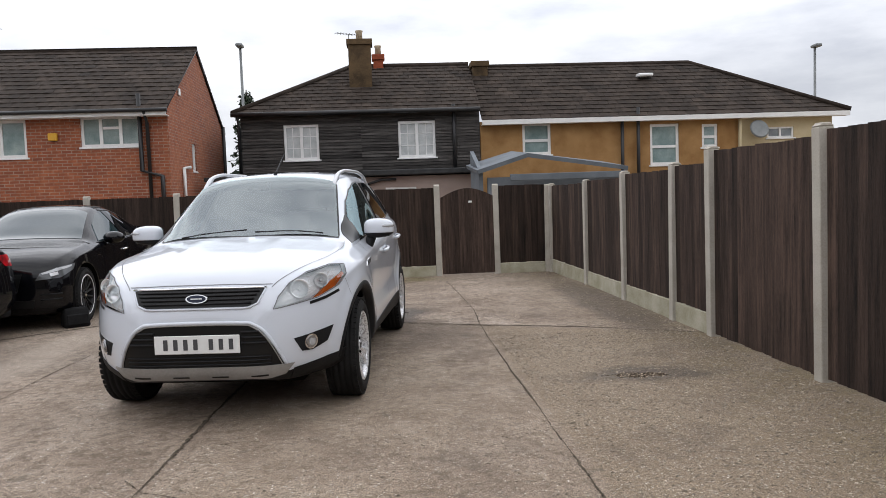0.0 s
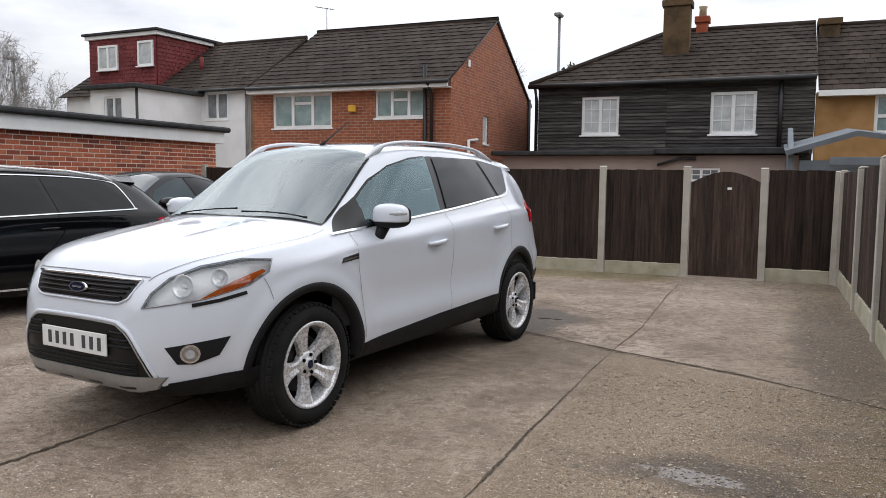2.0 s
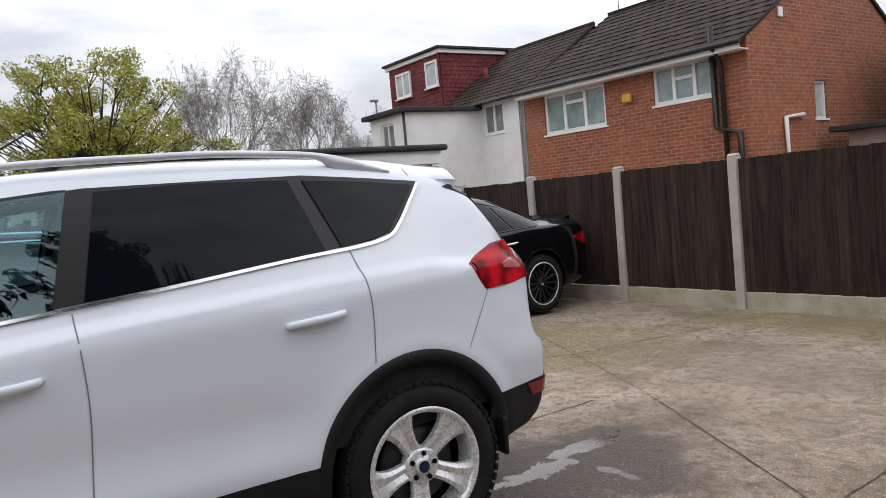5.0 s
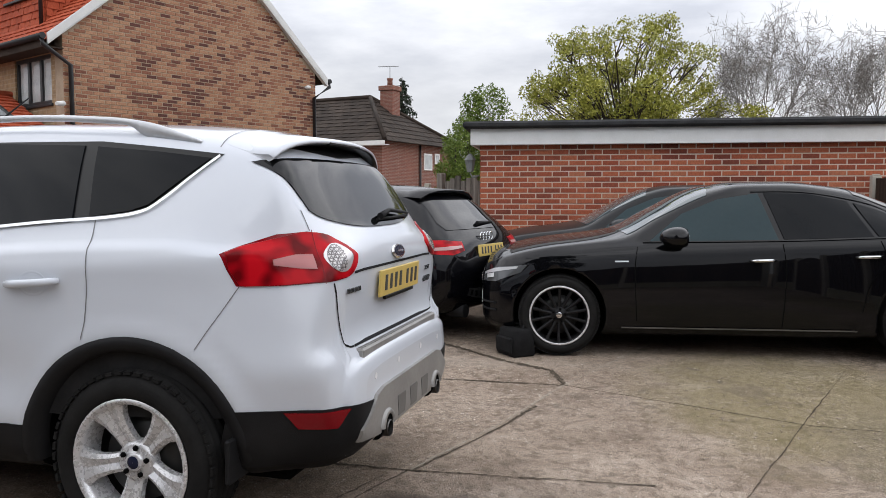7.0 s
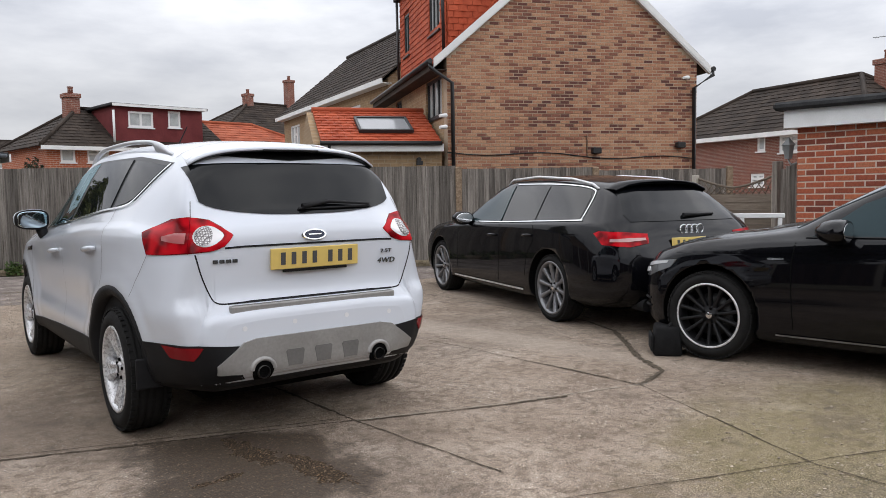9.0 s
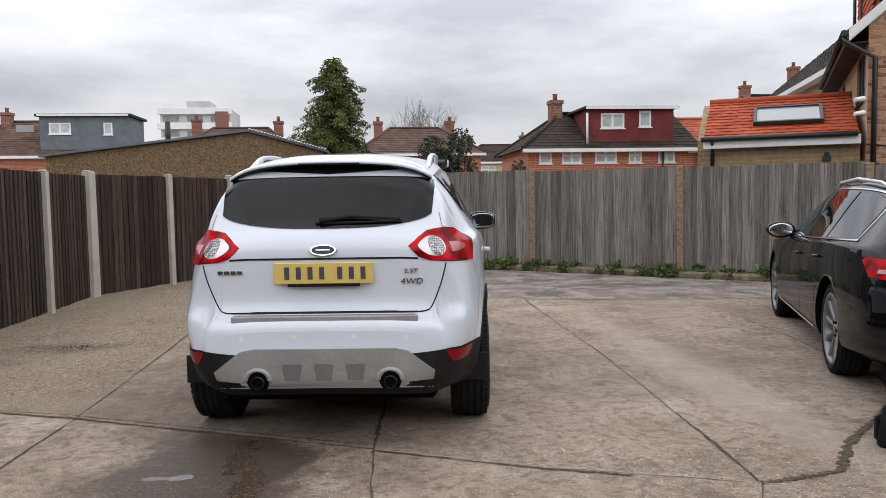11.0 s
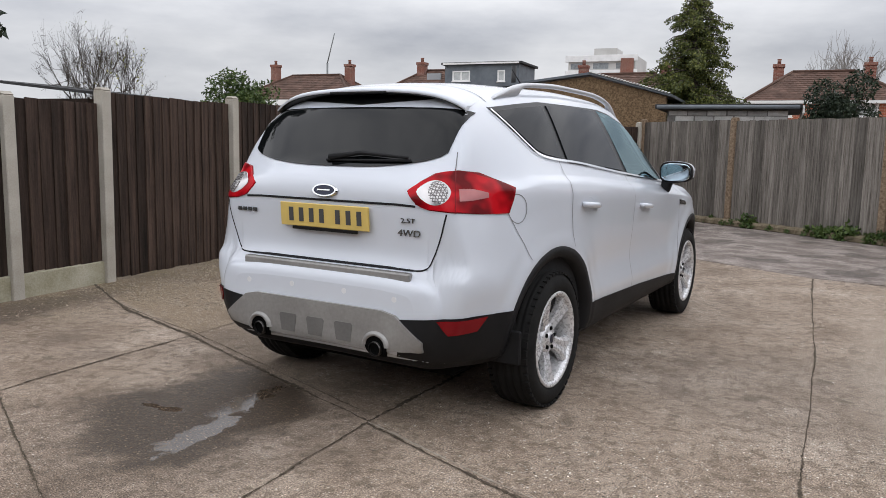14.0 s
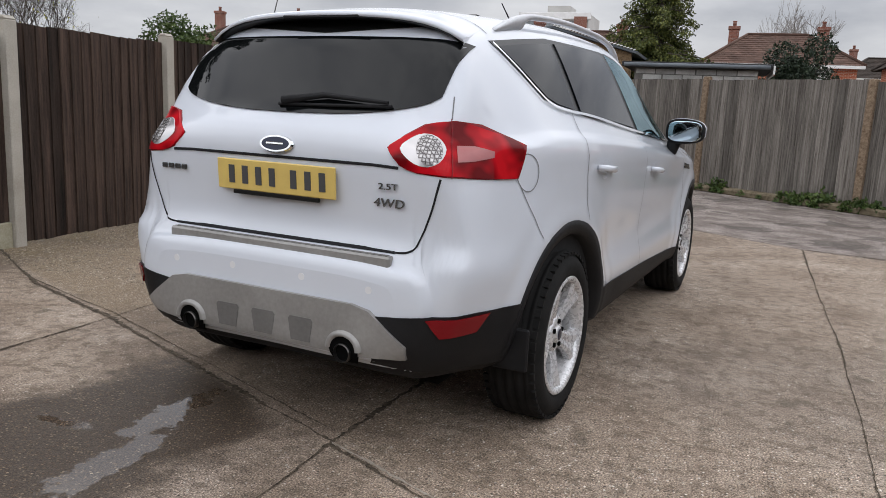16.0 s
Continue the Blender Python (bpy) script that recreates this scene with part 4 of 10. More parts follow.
def lathe_x(bm, prof, n=40, mi=0):
    """Turns the profile (x, r) round the x axis."""
    rings = [[bm.verts.new((x, r * math.cos(2 * math.pi * k / n), r * math.sin(2 * math.pi * k / n))) for k in range(n)] for x, r in prof]
    for a, b in zip(rings, rings[1:]):
        for k in range(n):
            f = bm.faces.new((a[k], a[(k + 1) % n], b[(k + 1) % n], b[k]))
            f.smooth = True
            f.material_index = mi


def wheel(parent, at, sgn, R, rim, style, spin=0.0):
    """A road wheel with its outer face towards +x (sgn 1) or -x (sgn -1); at is the middle of the tyre."""
    w = new("wheel")
    w.parent = parent
    w.matrix_basis = pose(*at, 0, 0, 0 if sgn > 0 else 180) @ pose(0, 0, 0, spin, 0, 0)
    hw = 0.112
    bm = bmesh.new()
    prof = [(-hw + 0.02, rim), (-hw, rim + 0.02), (-hw - 0.004, (rim + R) / 2), (-hw + 0.006, R - 0.035), (-hw + 0.03, R - 0.008)]
    for g in (-0.06, -0.02, 0.02, 0.06):
        prof += [(g - 0.009, R), (g - 0.005, R - 0.008), (g + 0.005, R - 0.008), (g + 0.009, R)]
    prof += [(hw - 0.03, R - 0.008), (hw - 0.006, R - 0.035), (hw + 0.004, (rim + R) / 2), (hw, rim + 0.02), (hw - 0.012, rim + 0.004), (hw - 0.03, rim)]
    lathe_x(bm, prof, 56)
    # shoulder blocks
    for k in range(52):
        a = 2 * math.pi * k / 52
        for sx in (-1, 1):
            m = Matrix.Rotation(a, 4, "X") @ Matrix.Translation((sx * (hw - 0.022), 0, R - 0.012))
            box(bm, -0.014, 0.012, -0.014, 0.014, -0.006, 0.0055, 0, 0, m)
    part("tyre", bm, M_rubber, w)
    alloy = {"five": M_alloy, "many": M_black_alloy, "ten": M_grey_alloy}[style]
    bm = bmesh.new()
    lathe_x(bm, [(hw - 0.004, rim - 0.006), (hw - 0.006, rim - 0.014), (hw - 0.03, rim - 0.022), (0.0, rim - 0.03), (-0.08, rim - 0.03)], 56)
    part("rim", bm, alloy, w)
    bm = bmesh.new()
    lathe_x(bm, [(hw - 0.006, rim + 0.006), (hw - 0.001, rim), (hw - 0.003, rim - 0.008), (hw - 0.012, rim - 0.014)], 56)
    part("rim_edge", bm, M_alloy if style != "ten" else alloy, w, "machined silver rim edge" if style == "many" else "")
    # added black disc paints the dark seen between the spokes
    bm = bmesh.new()
    lathe_x(bm, [(0.0, 0.0005), (0.0, rim - 0.028), (-0.02, rim - 0.028)], 40)
    part("shade_disc", bm, M_dark_void, w)
    bm = bmesh.new()
    lathe_x(bm, [(0.018, 0.02), (0.022, 0.09), (0.022, rim * 0.66), (0.004, rim * 0.67)], 40)
    part("brake_disc", bm, M_dark_disc, w)
    n = {"five": 5, "many": 14, "ten": 10}[style]
    src = None
    for k in range(n):
        a = 360 * k / n
        m = pose(0, 0, 0, a, 0, 0)
        if src is None:
            bm = bmesh.new()
            if style == "five":
                sec = [(0.040, 0.036, 0.060), (0.075, 0.035, 0.070), (0.11, 0.036, 0.079), (0.145, 0.042, 0.087), (0.175, 0.052, 0.093), (rim - 0.036, 0.068, 0.097), (rim - 0.022, 0.078, 0.099), (rim - 0.008, 0.082, 0.100)]
            elif style == "many":
                sec = [(0.05, 0.013, 0.070), (0.12, 0.011, 0.080), (rim - 0.03, 0.014, 0.094), (rim - 0.012, 0.018, 0.098)]
            else:
                sec = [(0.05, 0.020, 0.070), (0.12, 0.013, 0.084), (rim - 0.03, 0.024, 0.096), (rim - 0.012, 0.030, 0.100)]
            rows = []
            for r, hw2, x in sec:
                e = 0.62 if style == "five" else 0.6
                rows.append([bm.verts.new(q) for q in ((x - 0.035, -hw2, r), (x - 0.008, -hw2, r), (x, -hw2 * e, r), (x + (0.0 if style != "five" else -0.010), 0, r), (x, hw2 * e, r), (x - 0.008, hw2, r), (x - 0.035, hw2, r))])
            for p, q in zip(rows, rows[1:]):
                for i in range(6):
                    bm.faces.new((p[i], q[i], q[i + 1], p[i + 1])).smooth = style != "five"
            src = part("spoke", bm, alloy, w)
            src.matrix_basis = m
        else:
            share("spoke", src, w, m)
    bm = bmesh.new()
    lathe_x(bm, [(0.03, 0.078), (0.066, 0.074), (0.074, 0.060), (0.072, 0.036), (0.080, 0.034), (0.084, 0.028), (0.085, 0.0008)], 28)
    part("hub", bm, alloy, w)
    bm = bmesh.new()
    lathe_x(bm, [(0.086, 0.024), (0.0875, 0.020), (0.0875, 0.0005)], 20)
    part("centre_cap", bm, M_blue if style == "five" else M_chrome, w, "small round badge cap")
    nut = None
    for k in range(5):
        m = pose(0, 0, 0, 36 + 72 * k, 0, 0) @ pose(0.066, 0, 0.052)
        if nut is None:
            bm = bmesh.new()
            lathe_x(bm, [(0.0, 0.011), (0.016, 0.010), (0.018, 0.0004)], 6)
            nut = part("wheel_nut", bm, M_dark_void, w)
            nut.matrix_basis = m
        else:
            share("wheel_nut", nut, w, m)
    return w


def cut_body(bm, cuts, name, mat, parent, low=0.0):
    """The shell with its wheel houses cut out: cuts are (y, z, radius)."""
    me = bpy.data.meshes.new("shell")
    bm.to_mesh(me)
    ob = new("shell", me)
    cb = bmesh.new()
    for sgn in (1, -1):
        for y, z, r in cuts:
            bmesh.ops.create_cone(cb, cap_ends=True, segments=40, radius1=r, radius2=r, depth=0.5, matrix=Matrix.Translation((sgn * 0.85, y, z)) @ Matrix.Rotation(math.pi / 2, 4, "Y"))
    cm = bpy.data.meshes.new("cutter")
    cb.to_mesh(cm)
    cb.free()
    co = new("cutter", cm)
    md = ob.modifiers.new("cut", "BOOLEAN")
    md.operation, md.object, md.solver = "DIFFERENCE", co, "EXACT"
    dg = bpy.context.evaluated_depsgraph_get()
    res = bpy.data.meshes.new_from_object(ob.evaluated_get(dg))
    bpy.data.objects.remove(ob)
    bpy.data.objects.remove(co)
    bpy.data.meshes.remove(me)
    bpy.data.meshes.remove(cm)
    res.materials.clear()
    res.materials.append(mat)
    res.materials.append(M_dark_void)
    res.materials.append(M_cladding)
    rad = [(y, z, r) for y, z, r in cuts]
    ends = [f(v.co.y for v in res.vertices) for f in (min, max)]
    for p in res.polygons:
        c = p.center
        inside = any(math.hypot(c.y - y, c.z - z) < r + 0.002 for y, z, r in rad) and 0.59 < abs(c.x)
        flat = abs(abs(c.x) - 0.60) < 0.012 and abs(p.normal.x) > 0.9
        side = any(abs(math.hypot(c.y - y, c.z - z) - r) < 0.03 for y, z, r in rad) and abs(p.normal.x) < 0.25
        p.material_index = 1 if (inside and (flat or side)) else 0
        p.use_smooth = p.material_index == 0 and ends[0] + 0.003 < c.y < ends[1] - 0.003
        if p.material_index == 0 and c.z < low:
            p.material_index = 2
    me2 = res
    me2.name = name
    body = new(name, me2)
    body.parent = parent
    return body


def arch_trim(skin, sgn, y, z, r0, r1, a0, a1, off=0.005, n=30):
    """A flared trim round a wheel arch."""
    bm = bmesh.new()
    fr = side_of(sgn)
    prev = None
    for k in range(n + 1):
        a = radians(a0 + (a1 - a0) * k / n)
        ring = []
        for r, o in ((r0 - 0.004, -0.05), (r0, off), ((r0 + r1) / 2, off + 0.004), (r1, off), (r1 + 0.003, -0.01)):
            p, nrm = skin.lay(fr, y + r * math.cos(a), z + r * math.sin(a))
            if p is None:
                p = prev[len(ring)].co.copy() if prev else Vector((sgn * 0.88, y + r * math.cos(a), z + r * math.sin(a)))
                ring.append(bm.verts.new(p))
            else:
                ring.append(bm.verts.new((p.x + sgn * o, p.y, p.z)))
        if prev:
            for i in range(4):
                bm.faces.new((prev[i], ring[i], ring[i + 1], prev[i + 1])).smooth = True
        prev = ring
    bmesh.ops.recalc_face_normals(bm, faces=bm.faces)
    return bm


def lettering(parent, skin, frame, text, a, b, size, mat, off=0.006, extrude=0.003, name="lettering", tilt=0.0, width=1.0):
    """Raised letters on the skin, their first letter's foot at (a, b)."""
    cu = bpy.data.curves.new(name, "FONT")
    cu.body, cu.size, cu.extrude = text, size, extrude
    cu.space_character = 1.05
    ob = bpy.data.objects.new("tmp", cu)
    scene.collection.objects.link(ob)
    me = bpy.data.meshes.new_from_object(ob.evaluated_get(bpy.context.evaluated_depsgraph_get()))
    bpy.data.objects.remove(ob)
    bpy.data.curves.remove(cu)
    o, r, u, w = [Vector(v) for v in frame]
    for v in me.vertices:
        x, y, z = v.co.x * width + v.co.y * tilt, v.co.y, v.co.z
        if frame is REAR:
            x = -x
        p, nrm = skin.lay(frame, a + x, b + y)
        if p is None:
            p = Vector((a + x, 2.1, b + y))
        v.co = p - w * (off + z)
    me.materials.append(mat)
    t = new(name, me)
    t.parent = parent
    return t


def plate(parent, at, turn, lean, mat, w=0.52, h=0.111):
    """A number plate: the characters stand as plain bars."""
    p = new("number_plate")
    p.parent = parent
    p.matrix_basis = pose(*at, 0, 0, turn) @ pose(0, 0, 0, lean, 0, 0)
    bm = bmesh.new()
    box(bm, -w / 2, w / 2, -0.006, 0.004, 0, h, 0.003)
    part("plate_face", bm, mat, p)
    x = -w / 2 + 0.045
    for i in range(7):
        if i == 4:
            x += 0.033
        bm = bmesh.new()
        box(bm, x + 0.011, x + 0.037, -0.0085, -0.0062, 0.024, h - 0.022)
        part("character_bar", bm, M_plate_ink, p)
        x += 0.061
    return p


def station(y, zb, xb, xl, zl, xw, zw, xs, zs, xe, ze, xt, zt, zc, belt=True):
    """One cross-section: floor, sill, widest line, shoulder, window foot, roof edge, top."""
    q = (xs - 0.045, zs + 0.055) if belt else ((xs + xe) / 2 + 0.01, (zs + ze) / 2 + 0.008)
    return (y, [(0, zb), (xb, zb), (xl, zl), (xw, zw), (xs, zs), q, (xe, ze), (xt, zt), (0, zc)])


SUV = [
    station(-2.165, 0.42, 0.242, 0.329, 0.44, 0.373, 0.53, 0.356, 0.619, 0.329, 0.659, 0.212, 0.684, 0.691, False),
    station(-2.144, 0.34, 0.346, 0.412, 0.4, 0.462, 0.54, 0.437, 0.688, 0.38, 0.741, 0.256, 0.767, 0.774, False),
    station(-2.099, 0.3, 0.41, 0.5, 0.37, 0.545, 0.55, 0.52, 0.741, 0.43, 0.819, 0.28, 0.861, 0.873, False),
    station(-2.027, 0.275, 0.471, 0.58, 0.35, 0.63, 0.56, 0.605, 0.776, 0.505, 0.878, 0.318, 0.926, 0.938, False),
    station(-1.905, 0.26, 0.537, 0.671, 0.34, 0.722, 0.57, 0.7, 0.815, 0.605, 0.927, 0.367, 0.975, 0.986, False),
    station(-1.7, 0.25, 0.613, 0.775, 0.33, 0.815, 0.59, 0.8, 0.858, 0.715, 0.969, 0.403, 1.017, 1.029, False),
    station(-1.394, 0.24, 0.664, 0.847, 0.33, 0.873, 0.61, 0.858, 0.897, 0.775, 1.01, 0.433, 1.064, 1.076, False),
    station(-1.159, 0.24, 0.673, 0.856, 0.33, 0.883, 0.62, 0.868, 0.936, 0.76, 1.041, 0.433, 1.096, 1.11, False),
    station(-1.067, 0.24, 0.673, 0.856, 0.33, 0.885, 0.63, 0.868, 0.946, 0.745, 1.058, 0.433, 1.115, 1.133, False),
    station(-0.953, 0.24, 0.673, 0.856, 0.32, 0.885, 0.64, 0.868, 0.959, 0.71, 1.1, 0.433, 1.176, 1.198),
    station(-0.737, 0.24, 0.673, 0.856, 0.32, 0.885, 0.65, 0.868, 0.975, 0.655, 1.24, 0.404, 1.31, 1.329),
    station(-0.346, 0.24, 0.673, 0.856, 0.32, 0.885, 0.66, 0.871, 1.005, 0.592, 1.482, 0.366, 1.548, 1.567),
    station(-0.2, 0.24, 0.673, 0.856, 0.32, 0.885, 0.66, 0.871, 1.017, 0.587, 1.522, 0.356, 1.583, 1.601),
    station(0.143, 0.24, 0.673, 0.856, 0.32, 0.885, 0.66, 0.872, 1.044, 0.585, 1.556, 0.346, 1.614, 1.631),
    station(0.583, 0.24, 0.673, 0.856, 0.32, 0.885, 0.67, 0.872, 1.073, 0.583, 1.562, 0.346, 1.626, 1.643),
    station(1.072, 0.24, 0.673, 0.856, 0.32, 0.885, 0.68, 0.87, 1.1, 0.575, 1.548, 0.345, 1.614, 1.633),
    station(1.463, 0.25, 0.664, 0.845, 0.33, 0.872, 0.69, 0.848, 1.11, 0.57, 1.508, 0.345, 1.588, 1.608),
    station(1.7, 0.26, 0.63, 0.805, 0.34, 0.848, 0.69, 0.806, 1.09, 0.578, 1.452, 0.36, 1.545, 1.566),
    station(1.8, 0.27, 0.605, 0.78, 0.36, 0.832, 0.68, 0.78, 1.09, 0.6, 1.395, 0.39, 1.456, 1.475),
    station(1.9, 0.28, 0.58, 0.74, 0.37, 0.81, 0.67, 0.745, 1.08, 0.63, 1.265, 0.42, 1.318, 1.335),
    station(1.985, 0.29, 0.555, 0.71, 0.38, 0.78, 0.66, 0.7, 1.05, 0.622, 1.148, 0.42, 1.196, 1.212),
    station(2.03, 0.31, 0.53, 0.685, 0.39, 0.76, 0.65, 0.678, 1.02, 0.6, 1.1, 0.4, 1.138, 1.15),
    station(2.056, 0.32, 0.51, 0.665, 0.395, 0.738, 0.64, 0.655, 0.955, 0.58, 1.04, 0.38, 1.074, 1.086),
    station(2.069, 0.34, 0.5, 0.65, 0.4, 0.715, 0.62, 0.635, 0.85, 0.56, 0.92, 0.37, 0.946, 0.956),
    station(2.081, 0.35, 0.49, 0.635, 0.41, 0.69, 0.6, 0.625, 0.712, 0.56, 0.742, 0.37, 0.75, 0.753),
    station(2.088, 0.36, 0.48, 0.62, 0.42, 0.672, 0.57, 0.65, 0.655, 0.575, 0.7, 0.37, 0.712, 0.714, False),
    station(2.113, 0.37, 0.465, 0.6, 0.43, 0.648, 0.56, 0.628, 0.642, 0.555, 0.69, 0.37, 0.702, 0.704, False),
    station(2.124, 0.385, 0.445, 0.565, 0.445, 0.61, 0.555, 0.59, 0.628, 0.525, 0.672, 0.36, 0.684, 0.686, False),
    station(2.131, 0.41, 0.41, 0.51, 0.46, 0.55, 0.55, 0.54, 0.61, 0.48, 0.645, 0.34, 0.655, 0.657, False),
]
WB, WR, RIMR = 1.345, 0.345, 0.236


def smooth_step(a, b, v):
    t = min(1.0, max(0.0, (v - a) / (b - a)))
    return t * t * (3 - 2 * t)


def suv_form(bm):
    """The pressed shapes of the panels: flared arches, shoulder line, hollow doors, a tailgate that tucks in to the bumper."""
    for v in bm.verts:
        v.co.x *= 1 - 0.035 * smooth_step(0.6, 1.7, v.co.y)
        x, y, z = v.co
        s, ax = (1 if x > 0 else -1), abs(x)
        dx = 0.0
        if ax > 0.4:
            side = smooth_step(0.45, 0.62, ax)
            for yc in (-WB, WB):
                d = math.hypot(y - yc, z - 0.362)
                if z > 0.3:
                    dx += 0.019 * math.exp(-((d - 0.46) / 0.055) ** 2) + 0.006 * math.exp(-((d - 0.57) / 0.05) ** 2)
            zs = 0.93 + (y + 1.6) * 0.047
            q = z - zs
            run = smooth_step(-1.75, -1.3, y) * (1 - smooth_step(1.62, 1.78, y))
            dx += run * 0.010 * math.exp(-(q / 0.03) ** 2 if q > 0 else -(q / 0.10) ** 2)
            door = smooth_step(-1.0, -0.7, y) * (1 - smooth_step(0.75, 1.05, y))
            dx -= door * 0.018 * math.exp(-((z - 0.66) / 0.12) ** 2)
            dx += door * 0.008 * math.exp(-((z - 0.50) / 0.05) ** 2)
            # the rear bumper stands out below the lamps
            dx += 0.012 * smooth_step(1.72, 1.9, y) * (1 - smooth_step(2.05, 2.12, y)) * math.exp(-((z - 0.70) / 0.07) ** 2)
            v.co.x += s * dx * side
        k = smooth_step(1.99, 2.05, y) * smooth_step(0.722, 0.76, z)
        if k:
            v.co.y += k * (0.016 - 0.046 * smooth_step(1.10, 0.76, z))
        # two long swages on the bonnet
        if y < -1.15 and z > 0.85:
            v.co.z += 0.006 * math.exp(-((ax - (0.30 - (y + 1.15) * -0.06)) / 0.06) ** 2) * smooth_step(-2.05, -1.7, y)


suv_bm = body_shell(SUV, 210, 13)
suv_form(suv_bm)
bmesh.ops.recalc_face_normals(suv_bm, faces=suv_bm.faces)
suv_skin = Skin(suv_bm)
suv = thing("suv", (0.0, -0.004, 0), -7.2, "white five-door compact SUV with black lower cladding and silver roof rails", "car")
suv_body = cut_body(suv_bm, [(-WB, 0.36, 0.398), (WB, 0.363, 0.398)], "body", M_white_paint, suv, 0.345)


def open_skin(bm, view, poly):
    """Cuts the opening poly, given in the view's plane, clean through the skin that faces the view."""
    o, r, u, w = [Vector(q) for q in view]
    w = w.normalized()

    def flat(p):
        d = p - o
        return d.dot(r), d.dot(u)

    if sum(a[0] * b[1] - b[0] * a[1] for a, b in zip(poly, poly[1:] + poly[:1])) < 0:
        poly = poly[::-1]
    lo = [min(p[i] for p in poly) - 0.12 for i in (0, 1)]
    hi = [max(p[i] for p in poly) + 0.12 for i in (0, 1)]

    def near():
        out = []
        for f in bm.faces:
            if f.normal.dot(w) < -0.02:
                a, b = flat(f.calc_center_median())
                if lo[0] < a < hi[0] and lo[1] < b < hi[1]:
                    out.append(f)
        return out

    for (a0, b0), (a1, b1) in zip(poly, poly[1:] + poly[:1]):
        fs = near()
        geom = list({*fs, *(e for f in fs for e in f.edges), *(v for f in fs for v in f.verts)})
        bmesh.ops.bisect_plane(bm, geom=geom, dist=1e-5, plane_co=o + r * a0 + u * b0, plane_no=(r * (b1 - b0) - u * (a1 - a0)).normalized())
    gone = []
    for f in near():
        a, b = flat(f.calc_center_median())
        if all((q[0] - p[0]) * (b - p[1]) - (q[1] - p[1]) * (a - p[0]) > -1e-7 for p, q in zip(poly, poly[1:] + poly[:1])):
            gone.append(f)
    bmesh.ops.delete(bm, geom=gone, context="FACES")


def cpos_of(sgn, x, y, fore, deg=38):
    """How far along its corner view a place of the plan lies."""
    o, r, u, w = corner_view(sgn, fore, deg)
    return (Vector((x * sgn, y, 0)) - Vector(o)).dot(Vector(r))


def inner_wall(skin, view, poly, depth):
    """The wall that runs in from an opening's edge."""
    bm = bmesh.new()
    w = Vector(view[3]).normalized()
    pts = [skin.lay(view, *p)[0] for p in poly]
    ring = [(bm.verts.new(p - w * 0.002), bm.verts.new(p + w * depth)) for p in pts if p is not None]
    for a, b in zip(ring, ring[1:] + ring[:1]):
        bm.faces.new((a[0], b[0], b[1], a[1]))
    return bm


def bowl(at, aim, r, depth, n=24):
    """A round reflector bowl that opens towards aim."""
    bm = bmesh.new()
    m = Matrix.Translation(at) @ Vector(aim).to_track_quat("X", "Z").to_matrix().to_4x4()
    lathe_x(bm, [(0.004, r * 1.06), (0.006, r), (-depth * 0.45, r * 0.82), (-depth * 0.8, r * 0.5), (-depth, 0.002)], n)
    bmesh.ops.transform(bm, matrix=m, verts=bm.verts)
    return bm


def see_through(name, tint, ior, rough=0.0, gloss=(0.9, 0.98, 1.0)):
    """Clear glazing: tinted light passes, and its gloss grows towards the edge-on view."""
    m, n, l, s = nodes_of(name)
    n.remove(s)
    t = n.new("ShaderNodeBsdfTransparent")
    t.inputs["Color"].default_value = (*tint, 1)
    g = n.new("ShaderNodeBsdfGlossy")
    g.inputs["Roughness"].default_value = rough
    g.inputs["Color"].default_value = (*gloss, 1)
    f = n.new("ShaderNodeFresnel")
    f.inputs["IOR"].default_value = ior
    mx = n.new("ShaderNodeMixShader")
    l.new(f.outputs[0], mx.inputs[0])
    l.new(t.outputs[0], mx.inputs[1])
    l.new(g.outputs[0], mx.inputs[2])
    l.new(mx.outputs[0], n["Material Output"].inputs["Surface"])
    return m


M_clear_glass = see_through("clear_car_window", (0.50, 0.76, 0.82), 1.8, gloss=(0.72, 0.94, 1.0))
M_screen_glass = see_through("windscreen_laminate", (0.50, 0.66, 0.67), 2.7)
M_lamp_cover = see_through("clear_lamp_cover", (0.98, 0.98, 0.98), 1.7)
M_lining = pbr("dark_cabin_lining", (0.014, 0.014, 0.015), (0.032, 0.032, 0.033), 8.0, 0.85, bump_s=0.1)
M_seat = pbr("black_seat_fabric", (0.016, 0.016, 0.018), (0.040, 0.040, 0.043), 14.0, 0.9, bump_s=0.3, fine=160)
M_headliner = pbr("pale_headlining", (0.36, 0.355, 0.34), (0.44, 0.435, 0.42), 6.0, 0.95, bump_s=0.1)
M_housing = plain("lamp_housing", (0.86, 0.86, 0.86), 0.35, metal=0.0)
M_bezel = plain("bright_lamp_bezel", (0.62, 0.60, 0.60), 0.22, metal=0.6)
M_bowl = plain("silvered_bowl", (0.88, 0.88, 0.88), 0.30, metal=0.55)
M_gap = plain("shaded_panel_gap", (0.20, 0.20, 0.205), 0.6, spec=0.1)

SIDE_FRONT = [(-0.745, 1.083), (-0.70, 1.240), (-0.52, 1.352), (-0.28, 1.446), (0.00, 1.503), (0.205, 1.522), (0.115, 1.143)]
SCREEN = curve_pts([(-0.66, -1.015), (-0.38, -1.062), (0, -1.082), (0.38, -1.062), (0.66, -1.015)], 4)[:-1] + [(0.66, -1.015), (0.545, -0.40)] + curve_pts([(0.52, -0.365), (0.28, -0.335), (0, -0.325), (-0.28, -0.335), (-0.52, -0.365)], 3) + [(-0.545, -0.40)]


